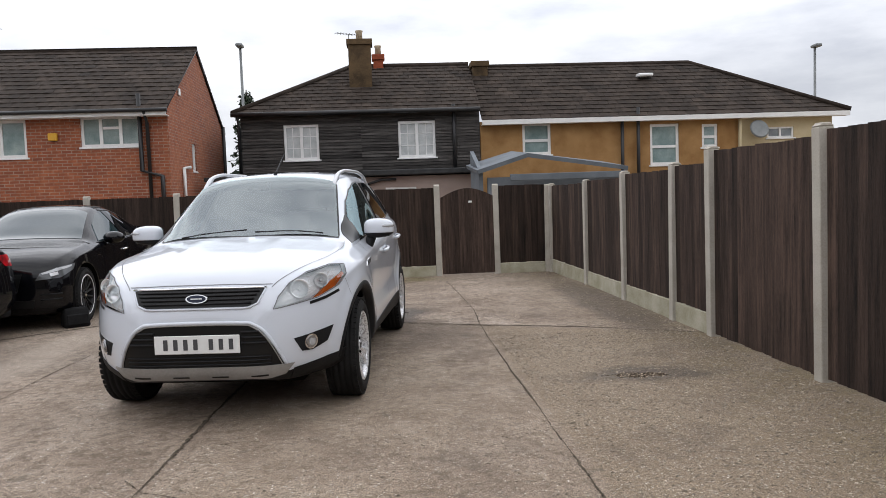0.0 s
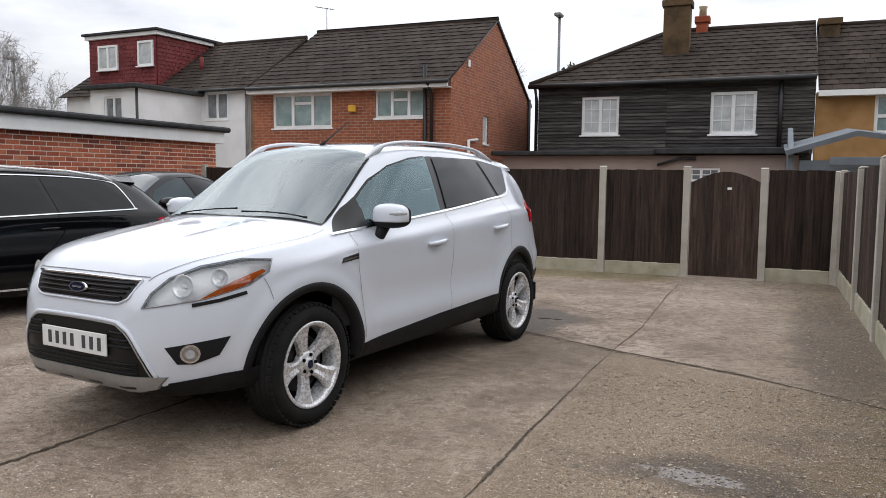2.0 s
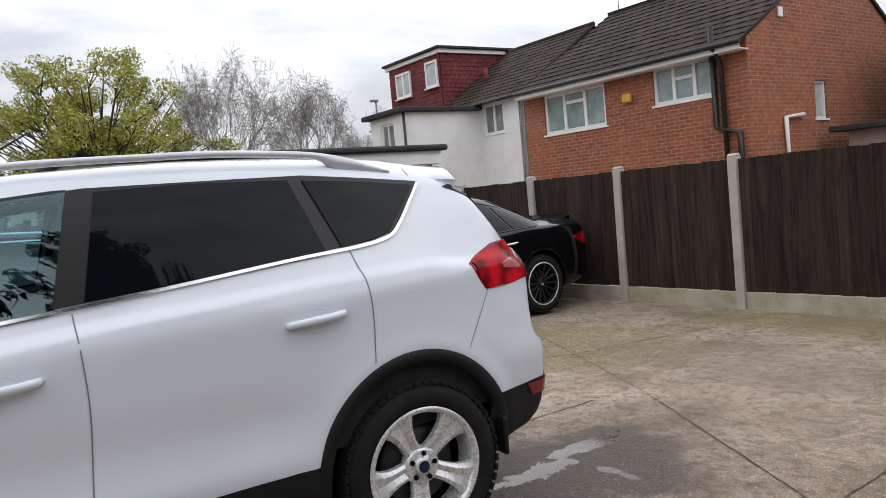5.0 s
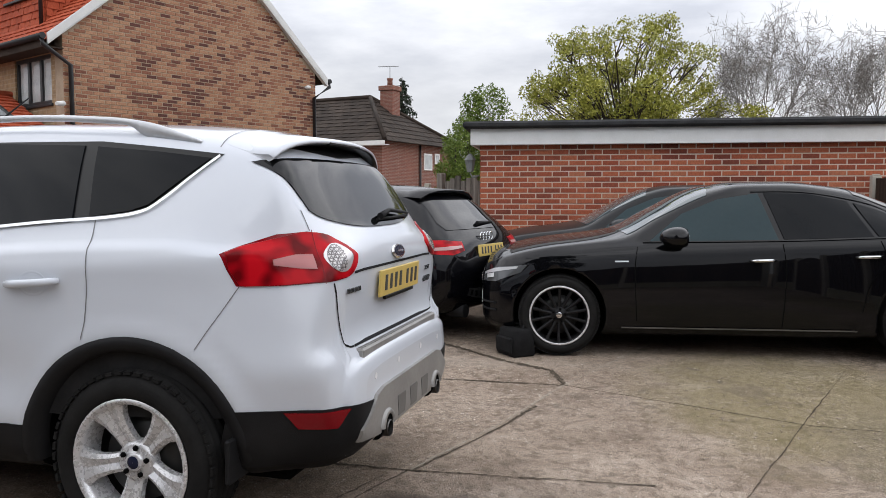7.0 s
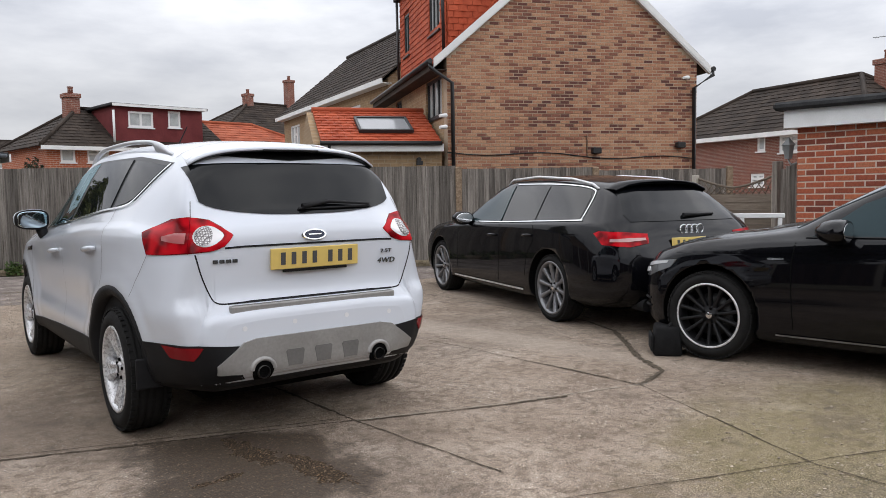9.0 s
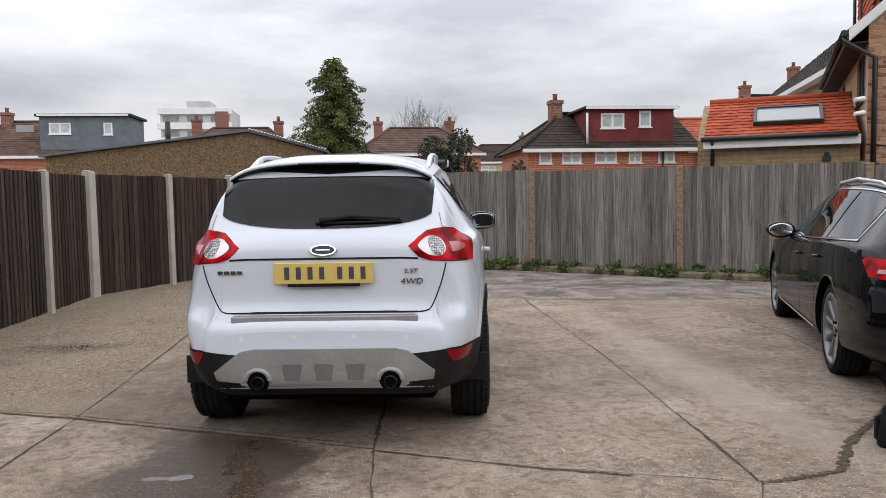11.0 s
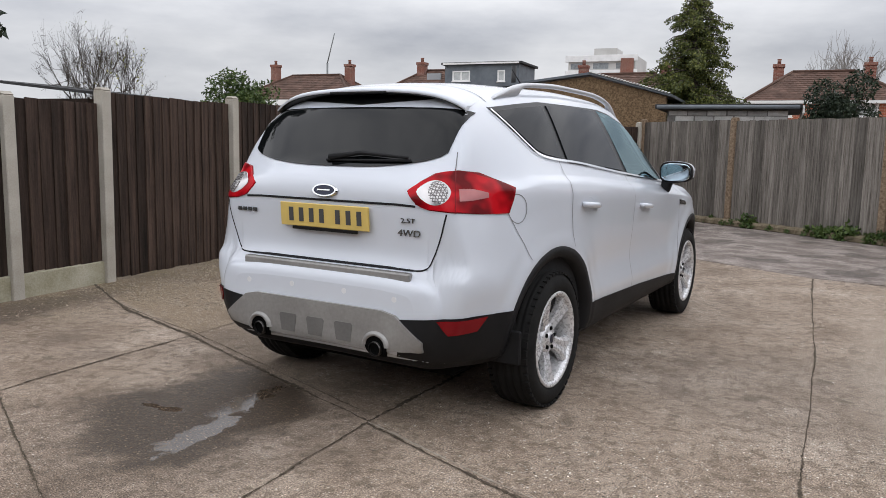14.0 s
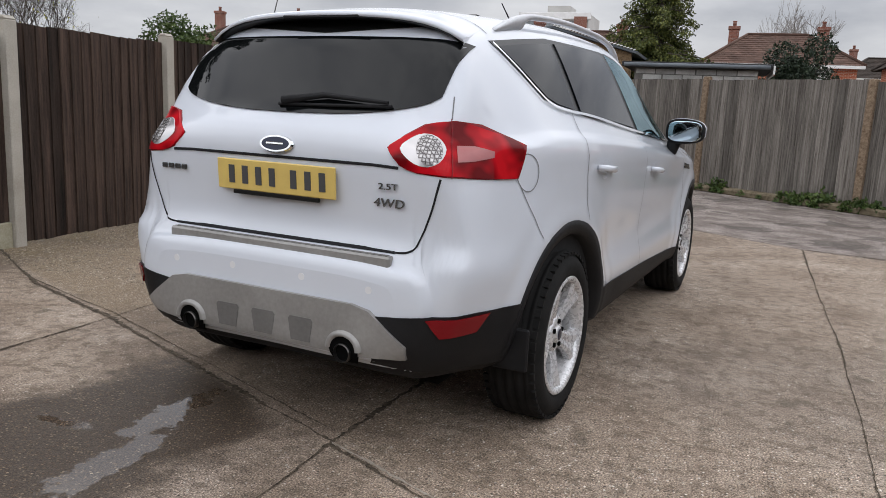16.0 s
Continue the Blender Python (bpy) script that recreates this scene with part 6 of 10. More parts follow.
# spoiler over the rear screen: flush with the roof, its underside's shade painted black
bm = bmesh.new()
rows = []
for k in range(25):
    x = -0.565 + 1.13 * k / 24
    e = abs(x) / 0.565
    z0 = suv_skin.lay(TOP, x * 0.93, 1.56)[0].z
    z1 = suv_skin.lay(TOP, x * 0.96, 1.68)[0].z
    ye = 1.838 - 0.060 * e ** 2.5
    zt = 1.552 - 0.033 * e ** 2 - 0.055 * e ** 6
    rows.append([bm.verts.new(q) for q in ((x * 0.93, 1.56, z0 + 0.001), (x * 0.96, 1.68, max(z1, zt) + 0.003), (x, ye - 0.02, zt + 0.006), (x, ye, zt - 0.006), (x, ye - 0.004, zt - 0.016), (x * 0.985, ye - 0.018, zt - 0.020), (x * 0.97, 1.72, zt - 0.030))])
for a, b in zip(rows, rows[1:]):
    for i in range(6):
        f = bm.faces.new((a[i], b[i], b[i + 1], a[i + 1]))
        f.smooth, f.material_index = True, int(i > 3)
bm.faces.new(rows[0])
bm.faces.new(rows[-1][::-1])
bmesh.ops.recalc_face_normals(bm, faces=bm.faces)
part("spoiler", bm, [M_white_paint, M_print], suv, "white roof spoiler over the rear screen")
part("spoiler_gap", ribbon(suv_skin, TOP, [(-0.545, 1.545), (-0.3, 1.535), (0.3, 1.535), (0.545, 1.545)], 0.004, 0.002), M_gap, suv_body)
bm = bmesh.new()
box(bm, -0.17, 0.17, 1.812, 1.836, 1.527, 1.541, 0.004)
part("brake_light", bm, M_print, suv, "slim high brake light")
# rear wiper
bm = bmesh.new()
pts = [suv_skin.lay(REAR, 0.03, 1.222)[0], suv_skin.lay(REAR, -0.14, 1.246)[0], suv_skin.lay(REAR, -0.40, 1.228)[0]]
tube(bm, [p + Vector((0, 0.028, 0.004)) for p in pts], [0.015, 0.010, 0.006], 8)
tube(bm, [suv_skin.lay(REAR, x, 1.212 + 0.02 * abs(x))[0] + Vector((0, 0.016, 0)) for x in (0.05, -0.18, -0.41)], 0.007, 6)
part("rear_wiper", bm, M_cladding, suv)
# front wipers
for _a in ((-0.50, -0.02), (0.05, 0.55)):
    bm = bmesh.new()
    tube(bm, [suv_skin.lay(TOP, _a[0] + (_a[1] - _a[0]) * t, -1.040 + 0.03 * t)[0] + Vector((0, -0.006, 0.010)) for t in (0, 0.33, 0.66, 1)], 0.006, 6)
    part("wiper", bm, M_cladding, suv)
# aerial
bm = bmesh.new()
p = suv_skin.lay(TOP, 0.0, -0.20)[0]
tube(bm, [p, p + Vector((0, 0.05, 0.03)), p + Vector((0, 0.34, 0.20))], [0.016, 0.007, 0.003], 8)
part("aerial", bm, M_cladding, suv, "stubby black roof aerial")
# bonnet gaps
for _s in (1, -1):
    part("bonnet_gap", ribbon(suv_skin, TOP, curve_pts([(_s * 0.44, -2.07), (_s * 0.56, -1.90), (_s * 0.69, -1.60), (_s * 0.735, -1.28), (_s * 0.715, -1.06)], 5), 0.0036, 0.003, 0.012), M_gap, suv_body)
part("bonnet_gap", ribbon(suv_skin, FRONT, [(-0.44, 0.872), (-0.2, 0.880), (0.2, 0.880), (0.44, 0.872)], 0.004, 0.003), M_gap, suv_body)
# grille
part("grille_frame", panel(suv_skin, FRONT, [(-0.400, 0.853), (-0.36, 0.772), (-0.31, 0.752), (0.31, 0.752), (0.36, 0.772), (0.400, 0.853)], 0.005, 0.03), M_print, suv_body, "black upper grille")
for _z in (0.775, 0.798, 0.821, 0.842):
    bm = bmesh.new()
    _wd = 0.325 + (_z - 0.77) * 0.7
    tube(bm, [suv_skin.lay(FRONT, x, _z)[0] + Vector((0, -0.012, 0)) for x in np.linspace(-_wd, _wd, 13)], 0.0065, 6)
    part("grille_bar", bm, M_black_alloy, suv_body)
bm = bmesh.new()
tube(bm, [suv_skin.lay(FRONT, x, z)[0] + Vector((0, -0.006, 0)) for x, z in [(-0.408, 0.858), (-0.368, 0.770), (-0.32, 0.747), *[(x, 0.743) for x in np.linspace(-0.28, 0.28, 9)], (0.32, 0.747), (0.368, 0.770), (0.408, 0.858)]], 0.006, 8)
part("grille_trim", bm, M_white_paint, suv_body)
bm = bmesh.new()
tube(bm, [suv_skin.lay(FRONT, x, 0.864 - 0.012 * abs(x))[0] + Vector((0, -0.008, 0)) for x in np.linspace(-0.41, 0.41, 15)], 0.008, 8)
part("bonnet_edge", bm, M_chrome, suv_body, "chrome strip over the grille")
LOWER = [(-0.505, 0.385), (-0.455, 0.50), (-0.395, 0.590), (-0.335, 0.632), (-0.28, 0.643), (0.28, 0.643), (0.335, 0.632), (0.395, 0.590), (0.455, 0.50), (0.505, 0.385)]
part("lower_grille", panel(suv_skin, FRONT, LOWER, 0.005, 0.03), M_print, suv_body, "black lower grille")
for _z, _wd in ((0.535, 0.42), (0.568, 0.40), (0.602, 0.375)):
    for _sg in (-1, 1):
        bm = bmesh.new()
        tube(bm, [suv_skin.lay(FRONT, _sg * x, _z)[0] + Vector((0, -0.010, 0)) for x in np.linspace(0.265, _wd, 6)], 0.008, 6)
        part("grille_bar", bm, M_cladding, suv_body)
for _z in (0.405, 0.428, 0.450):
    bm = bmesh.new()
    tube(bm, [suv_skin.lay(FRONT, x, _z)[0] + Vector((0, -0.008, 0)) for x in np.linspace(-0.44, 0.44, 13)], 0.006, 6)
    part("grille_bar", bm, M_cladding, suv_body)
bm = bmesh.new()
_o = curve_pts([(-0.515, 0.385), (-0.468, 0.50), (-0.408, 0.595), (-0.345, 0.642), (-0.28, 0.656), (0.0, 0.660), (0.28, 0.656), (0.345, 0.642), (0.408, 0.595), (0.468, 0.50), (0.515, 0.385)], 4)
tube(bm, [suv_skin.lay(FRONT, x, z)[0] + Vector((0, -0.003, 0)) for x, z in _o], 0.011, 8)
part("grille_surround", bm, M_white_paint, suv_body)
bm = bmesh.new()
_i = [(x * 0.975, z - 0.012) for x, z in _o]
tube(bm, [suv_skin.lay(FRONT, x, z)[0] + Vector((0, -0.010, 0)) for x, z in _i], 0.004, 6)
part("grille_beading", bm, M_satin, suv_body, "satin silver beading")
part("front_skid", panel(suv_skin, FRONT, [(-0.555, 0.392), (-0.50, 0.330), (-0.42, 0.312), (0.42, 0.312), (0.50, 0.330), (0.555, 0.392)], 0.014, 0.03, 0.02), M_satin, suv_body, "satin silver front skid strip")
for _x in (-0.36, -0.12, 0.12, 0.36):
    bm = panel(suv_skin, FRONT, [(_x - 0.050, 0.328), (_x - 0.050, 0.338), (_x + 0.050, 0.338), (_x + 0.050, 0.328)], 0.0165, 0.03, 0.004)
    part("skid_slot", bm, M_print, suv_body)


def oval_badge(at, turn, lean, w, h):
    """An oval maker's badge as a plain chrome-rimmed blue shape."""
    b = new("badge")
    b.parent = suv
    b.matrix_basis = pose(*at, 0, 0, turn) @ pose(0, 0, 0, lean, 0, 0)
    for k, (sx, d, m, nm) in enumerate(((1.0, 0.008, M_chrome, "badge_rim"), (0.86, 0.011, M_blue, "badge_face"))):
        bm = bmesh.new()
        bmesh.ops.create_cone(bm, cap_ends=True, segments=28, radius1=0.5, radius2=0.46, depth=d, matrix=Matrix.Diagonal((w * sx, 1, h * (sx - 0.06 * k), 1)) @ Matrix.Rotation(math.pi / 2, 4, "X"))
        part(nm, bm, m, b)
    bm = bmesh.new()
    box(bm, -w * 0.25, w * 0.25, -0.0075, -0.0062, -h * 0.07, h * 0.07, 0.002)
    part("badge_mark", bm, M_chrome, b)
    return b


_p = suv_skin.lay(FRONT, 0, 0.805)[0]
oval_badge((0, _p.y - 0.020, 0.805), 0, -12, 0.145, 0.060)
_p = suv_skin.lay(REAR, 0, 1.075)[0]
oval_badge((0, _p.y + 0.008, 1.075), 180, -16, 0.150, 0.064)
_p = suv_skin.lay(FRONT, 0, 0.52)[0]
plate(suv, (0, _p.y - 0.018, 0.478), 0, 0, M_plate_white)
_p = suv_skin.lay(REAR, 0, 0.95)[0]
plate(suv, (0, _p.y + 0.014, 0.900), 180, 4, M_plate_yellow)
bm = bmesh.new()
box(bm, -0.19, 0.19, -0.006, 0.008, -0.016, -0.001, 0.002)
_t = part("plate_holder", bm, M_print, suv, "black strip under the plate")
_t.matrix_basis = pose(0, _p.y + 0.014, 0.900, 0, 0, 180)
# model lettering on the tailgate
lettering(suv_body, suv_skin, REAR, "2.5T", -0.420, 0.952, 0.030, M_badge_metal, name="engine_lettering", width=1.30)
lettering(suv_body, suv_skin, REAR, "4WD", -0.400, 0.893, 0.042, M_badge_metal, name="drive_lettering", width=1.20, tilt=0.15)
bm = bmesh.new()
for k in range(4):
    x = 0.560 - k * 0.034
    p = suv_skin.lay(REAR, x - 0.013, 0.960)[0]
    box(bm, x - 0.027, x, p.y + 0.003, p.y + 0.008, 0.951, 0.970, 0.002)
part("model_badge", bm, M_badge_metal, suv_body, "small metal model badge")
# tailgate gaps and bumper ledge
part("tailgate_gap", ribbon(suv_skin, REAR, [(-0.495, 1.026), (-0.40, 1.030), (0.40, 1.030), (0.495, 1.026)], 0.010, 0.003), M_seam, suv_body)
for _s in (1, -1):
    part("tailgate_gap", ribbon(suv_skin, REAR, curve_pts([(_s * 0.640, 1.000), (_s * 0.615, 0.90), (_s * 0.57, 0.785), (_s * 0.54, 0.752), (_s * 0.49, 0.744)], 5), 0.007, 0.002), M_seam, suv_body)
    part("tailgate_gap", ribbon(suv_skin, corner_view(_s, False, 38), [(cpos_of(_s, 0.645, 1.98, False), 1.186), (cpos_of(_s, 0.635, 1.945, False), 1.262)], 0.004, 0.002), M_gap, suv_body)
part("tailgate_gap", ribbon(suv_skin, REAR, [(-0.49, 0.744), (0.49, 0.744)], 0.010, 0.003), M_seam, suv_body)
bm = bmesh.new()
box(bm, -0.49, 0.49, 2.010, 2.104, 0.690, 0.7335, 0.007)
part("bumper_ledge", bm, M_satin, suv_body, "ribbed silver loading sill")
for _k in range(5):
    bm = bmesh.new()
    box(bm, -0.475, 0.475, 2.040 + 0.012 * _k, 2.046 + 0.012 * _k, 0.733, 0.7362, 0.001)
    part("sill_rib", bm, M_satin_dark, suv_body)
for _x, _z in ((-0.43, 0.620), (-0.155, 0.628), (0.155, 0.628), (0.43, 0.620)):
    part("parking_sensor", panel(suv_skin, REAR, [(_x + 0.013 * math.cos(t * 0.5236), _z + 0.013 * math.sin(t * 0.5236)) for t in range(12)], 0.0012, 0.015, 0.003), M_sensor, suv_body)
# rear skid panel
part("rear_skid", panel(suv_skin, REAR, [(-0.37, 0.566), (0.37, 0.566), (0.44, 0.552), (0.575, 0.448), (0.565, 0.405), (0.40, 0.388), (-0.40, 0.388), (-0.565, 0.405), (-0.575, 0.448), (-0.44, 0.552)], 0.016, 0.025, 0.05), M_satin, suv_body, "satin silver rear skid panel")
# recessed ribs as flush panels, the shade inside them put into the colour
for _x in (-0.165, 0.0, 0.165):
    part("skid_rib_shade", panel(suv_skin, REAR, [(_x - 0.040, 0.405), (_x - 0.052, 0.478), (_x - 0.044, 0.488), (_x + 0.044, 0.488), (_x + 0.052, 0.478), (_x + 0.040, 0.405)], 0.0185, 0.03, 0.004), M_satin_dark, suv_body)
for _s in (1, -1):
    p = suv_skin.lay(REAR, _s * 0.345, 0.44)[0]
    bm = bmesh.new()
    rows = []
    for k in range(13):
        a = math.pi * k / 12
        rows.append([bm.verts.new((_s * 0.345 + r * math.cos(a), p.y + o, 0.405 + r * 0.9 * math.sin(a))) for r, o in ((0.076, 0.012), (0.068, 0.026), (0.056, 0.030), (0.050, 0.022))])
    for a, b in zip(rows, rows[1:]):
        for i in range(3):
            bm.faces.new((a[i], b[i], b[i + 1], a[i + 1])).smooth = True
    part("pipe_hood", bm, M_satin, suv_body)
    bm = bmesh.new()
    # flat black disc paints the shade in the recess round the pipe
    ring = [(_s * 0.345 + 0.058 * math.cos(t * 0.3142), 0.402 + 0.052 * math.sin(t * 0.3142)) for t in range(20)]
    part("exhaust_recess", panel(suv_skin, REAR, ring, 0.0185, 0.02, 0.01), M_dark_void, suv_body)
    ye = p.y + 0.026
    tube(bm, [(_s * 0.345, 1.75, 0.388), (_s * 0.345, ye - 0.15, 0.392), (_s * 0.345, ye, 0.392)], 0.034, 20, False)
    for i in range(20):
        c = [(math.cos(k * math.tau / 20), math.sin(k * math.tau / 20)) for k in (i, i + 1)]
        bm.faces.new([bm.verts.new((_s * 0.345 + r * c[k][0], ye + dy, 0.392 + r * c[k][1])) for r, dy, k in ((0.034, 0, 0), (0.034, 0, 1), (0.031, 0.004, 1), (0.031, 0.004, 0))])
        bm.faces.new([bm.verts.new((_s * 0.345 + r * c[k][0], ye + dy, 0.392 + r * c[k][1])) for r, dy, k in ((0.031, 0.004, 0), (0.031, 0.004, 1), (0.028, -0.03, 1), (0.028, -0.03, 0))])
    part("tailpipe", bm, M_pipe, suv, "dark steel tailpipe with an open end", True)
    bm = bmesh.new()
    bm.faces.new([bm.verts.new((_s * 0.345 + 0.0315 * math.cos(k * math.tau / 20), ye - 0.012, 0.392 + 0.0315 * math.sin(k * math.tau / 20))) for k in range(20)])
    part("pipe_bore", bm, M_dark_void, suv)
# underside
bm = bmesh.new()
box(bm, -0.58, 0.58, -1.85, 1.85, 0.22, 0.30, 0.03)
part("underbody", bm, M_dark_void, suv)


M_dim_lens = plain("smoked_headlight", (0.13, 0.135, 0.14), 0.08, metal=0.4, spec=0.7)
M_pink_lens = plain("pale_lamp_strip", (0.50, 0.30, 0.29), 0.12)


def road_car(name, at, turn, label, st, paint_mat, wb, axle_y, style, side_panes, trim_line, windscreen, rear_screen, gaps, handles, mirror, tail, head, R=0.335, rim=0.24, track=0.775, rails=(), plate_at=None, rear_plate=None, extra=None, trim_mat=M_chrome):
    """A parked car from its cross-sections and outlines."""
    bm = body_shell(st, 110, 7)
    skin = Skin(bm)
    car = thing(name, at, turn, label, "car")
    body = cut_body(bm, [(axle_y[0], R + 0.012, R + 0.042), (axle_y[1], R + 0.012, R + 0.042)], "body", paint_mat, car)
    bm.free()
    for s in (1, -1):
        fr = side_of(s)
        for poly, gm in side_panes:
            part("side_window", panel(skin, fr, poly, 0.007, 0.03, 0.008, 3), gm, body)
        if trim_line:
            part("window_trim", ribbon(skin, fr, curve_pts(trim_line, 5), 0.010, 0.007), M_print if style == "many" else trim_mat, body, "" if style == "many" else "bright window surround")
        for g in gaps:
            part("door_gap", ribbon(skin, fr, curve_pts(g, 5), 0.007, 0.0015), M_dark_void, body)
        for hy, hz in handles:
            p, nrm = skin.lay(fr, hy, hz)
            b2 = bmesh.new()
            tube(b2, [(p.x, hy - 0.10, hz - 0.004), (p.x + s * 0.028, hy - 0.06, hz), (p.x + s * 0.028, hy + 0.06, hz + 0.004), (p.x, hy + 0.10, hz + 0.006)], [0.010, 0.014, 0.014, 0.010], 8)
            part("door_handle", b2, trim_mat if style == "many" else paint_mat, body, "bright door handle" if style == "many" else "")
        mi = new("door_mirror")
        mi.parent = car
        mi.matrix_basis = pose(s * mirror[0], mirror[1], mirror[2])
        b2 = bmesh.new()
        bmesh.ops.create_uvsphere(b2, u_segments=18, v_segments=10, radius=1.0, matrix=Matrix.Diagonal((0.135, 0.145, 0.084, 1)))
        for v in b2.verts:
            v.co.y = min(v.co.y, 0.060)
        part("mirror_cap", b2, paint_mat, mi, "", True)
        b2 = bmesh.new()
        bmesh.ops.create_uvsphere(b2, u_segments=16, v_segments=8, radius=1.0, matrix=Matrix.Translation((0, 0.062, 0)) @ Matrix.Diagonal((0.112, 0.003, 0.062, 1)))
        part("mirror_glass", b2, M_chrome, mi, "", True)
        b2 = bmesh.new()
        tube(b2, [(-s * 0.15, -0.02, -0.06), (-s * 0.06, 0, -0.035)], 0.024, 8)
        part("mirror_foot", b2, M_cladding, mi)
        rc, fc = corner_view(s, False, 38), corner_view(s, True, 38)

        def at2(x, y, fr2):
            return (Vector((x * s, y, 0)) - Vector(fr2[0])).dot(Vector(fr2[1]))

        for k, (nm, mt, pts) in enumerate(tail):
            part(nm, panel(skin, rc, [(at2(x, y, rc), z) for x, y, z in pts], 0.007 + 0.005 * k, 0.02), mt, body)
        for k, (nm, mt, pts) in enumerate(head):
            part(nm, panel(skin, fc, [(at2(x, y, fc), z) for x, y, z in pts], 0.007 + 0.005 * k, 0.03), mt, body)
        if rails:
            pts = []
            for ry, rh in rails:
                p, nrm = skin.lay(TOP, s * 0.535, ry)
                pts.append((p.x, ry, p.z + rh))
            b2 = bmesh.new()
            tube(b2, pts, 0.014, 8)
            part("roof_rail", b2, M_alloy, car, "slim silver roof rail", True)
        for yy in axle_y:
            wheel(car, (s * track, yy, R), s, R, rim, style, 9 if yy > 0 else 25)
    part("windscreen", panel(skin, TOP, windscreen, 0.005, 0.05), M_windscreen, body)
    part("rear_window", panel(skin, rear_screen[0], rear_screen[1], 0.005, 0.05), M_car_glass, body)
    b2 = bmesh.new()
    box(b2, -0.65, 0.65, axle_y[0] - 0.4, axle_y[1] + 0.5, 0.15, 0.26, 0.03)
    part("underbody", b2, M_dark_void, car)
    if rear_plate:
        p, nrm = skin.lay(REAR, 0, rear_plate + 0.055)
        plate(car, (0, p.y + 0.014, rear_plate), 180, -6, M_plate_yellow)
    if plate_at:
        p, nrm = skin.lay(FRONT, 0, plate_at + 0.055)
        plate(car, (0, p.y - 0.014, plate_at), 0, 0, M_plate_white)
    if extra:
        extra(car, body, skin)
    return car


SALOON = [
    station(-2.068, 0.30, 0.32, 0.42, 0.34, 0.46, 0.45, 0.44, 0.56, 0.38, 0.61, 0.22, 0.63, 0.64, False),
    station(-2.044, 0.22, 0.46, 0.58, 0.28, 0.62, 0.46, 0.58, 0.62, 0.48, 0.69, 0.28, 0.72, 0.73, False),
    station(-1.98, 0.19, 0.56, 0.70, 0.26, 0.745, 0.48, 0.71, 0.66, 0.60, 0.75, 0.34, 0.79, 0.80, False),
    station(-1.844, 0.17, 0.63, 0.80, 0.24, 0.835, 0.50, 0.80, 0.72, 0.70, 0.81, 0.40, 0.85, 0.86, False),
    station(-1.564, 0.16, 0.68, 0.86, 0.24, 0.885, 0.54, 0.855, 0.80, 0.76, 0.88, 0.44, 0.915, 0.925, False),
    station(-1.1, 0.16, 0.70, 0.875, 0.24, 0.90, 0.58, 0.87, 0.85, 0.75, 0.94, 0.44, 0.975, 0.985, False),
    station(-0.88, 0.16, 0.70, 0.875, 0.24, 0.90, 0.60, 0.87, 0.87, 0.71, 0.975, 0.42, 1.02, 1.035, False),
    station(-0.6, 0.16, 0.70, 0.875, 0.24, 0.90, 0.61, 0.872, 0.885, 0.64, 1.12, 0.40, 1.165, 1.18),
    station(-0.15, 0.16, 0.70, 0.875, 0.24, 0.90, 0.62, 0.874, 0.90, 0.555, 1.315, 0.35, 1.372, 1.388),
    station(0.1, 0.16, 0.70, 0.875, 0.24, 0.90, 0.62, 0.875, 0.91, 0.535, 1.368, 0.33, 1.418, 1.432),
    station(0.45, 0.16, 0.70, 0.875, 0.24, 0.90, 0.63, 0.875, 0.925, 0.53, 1.375, 0.33, 1.425, 1.44),
    station(0.9, 0.16, 0.70, 0.875, 0.24, 0.90, 0.63, 0.872, 0.94, 0.52, 1.325, 0.32, 1.385, 1.40),
    station(1.3, 0.17, 0.69, 0.87, 0.25, 0.898, 0.64, 0.865, 0.955, 0.55, 1.195, 0.33, 1.255, 1.27),
    station(1.65, 0.18, 0.67, 0.86, 0.27, 0.89, 0.64, 0.85, 0.955, 0.62, 1.06, 0.36, 1.09, 1.10, False),
    station(1.95, 0.20, 0.64, 0.84, 0.30, 0.87, 0.64, 0.825, 0.945, 0.64, 1.03, 0.36, 1.055, 1.06, False),
    station(2.22, 0.24, 0.58, 0.78, 0.34, 0.81, 0.64, 0.765, 0.93, 0.60, 1.02, 0.34, 1.045, 1.05, False),
    station(2.36, 0.28, 0.52, 0.69, 0.38, 0.72, 0.62, 0.68, 0.88, 0.54, 0.985, 0.32, 1.01, 1.015, False),
    station(2.43, 0.34, 0.42, 0.58, 0.42, 0.61, 0.58, 0.56, 0.74, 0.46, 0.80, 0.28, 0.82, 0.825, False),
    station(2.46, 0.42, 0.34, 0.46, 0.47, 0.48, 0.55, 0.44, 0.63, 0.36, 0.67, 0.22, 0.68, 0.685, False),
]
saloon_panes = [
    ([(-0.70, 0.945), (-0.42, 1.165), (-0.12, 1.285), (0.20, 1.335), (0.30, 0.965)], M_front_glass),
    ([(0.345, 0.968), (0.25, 1.337), (0.60, 1.328), (0.90, 1.27), (1.02, 0.99)], M_privacy),
    ([(1.06, 0.992), (0.95, 1.255), (1.15, 1.19), (1.40, 1.05), (1.42, 1.005)], M_privacy),
]
saloon_trim = [(-0.75, 0.937), (0.3, 0.955), (1.0, 0.98), (1.44, 1.0), (1.43, 1.05), (1.17, 1.215), (0.90, 1.292), (0.55, 1.345), (0.15, 1.348)]


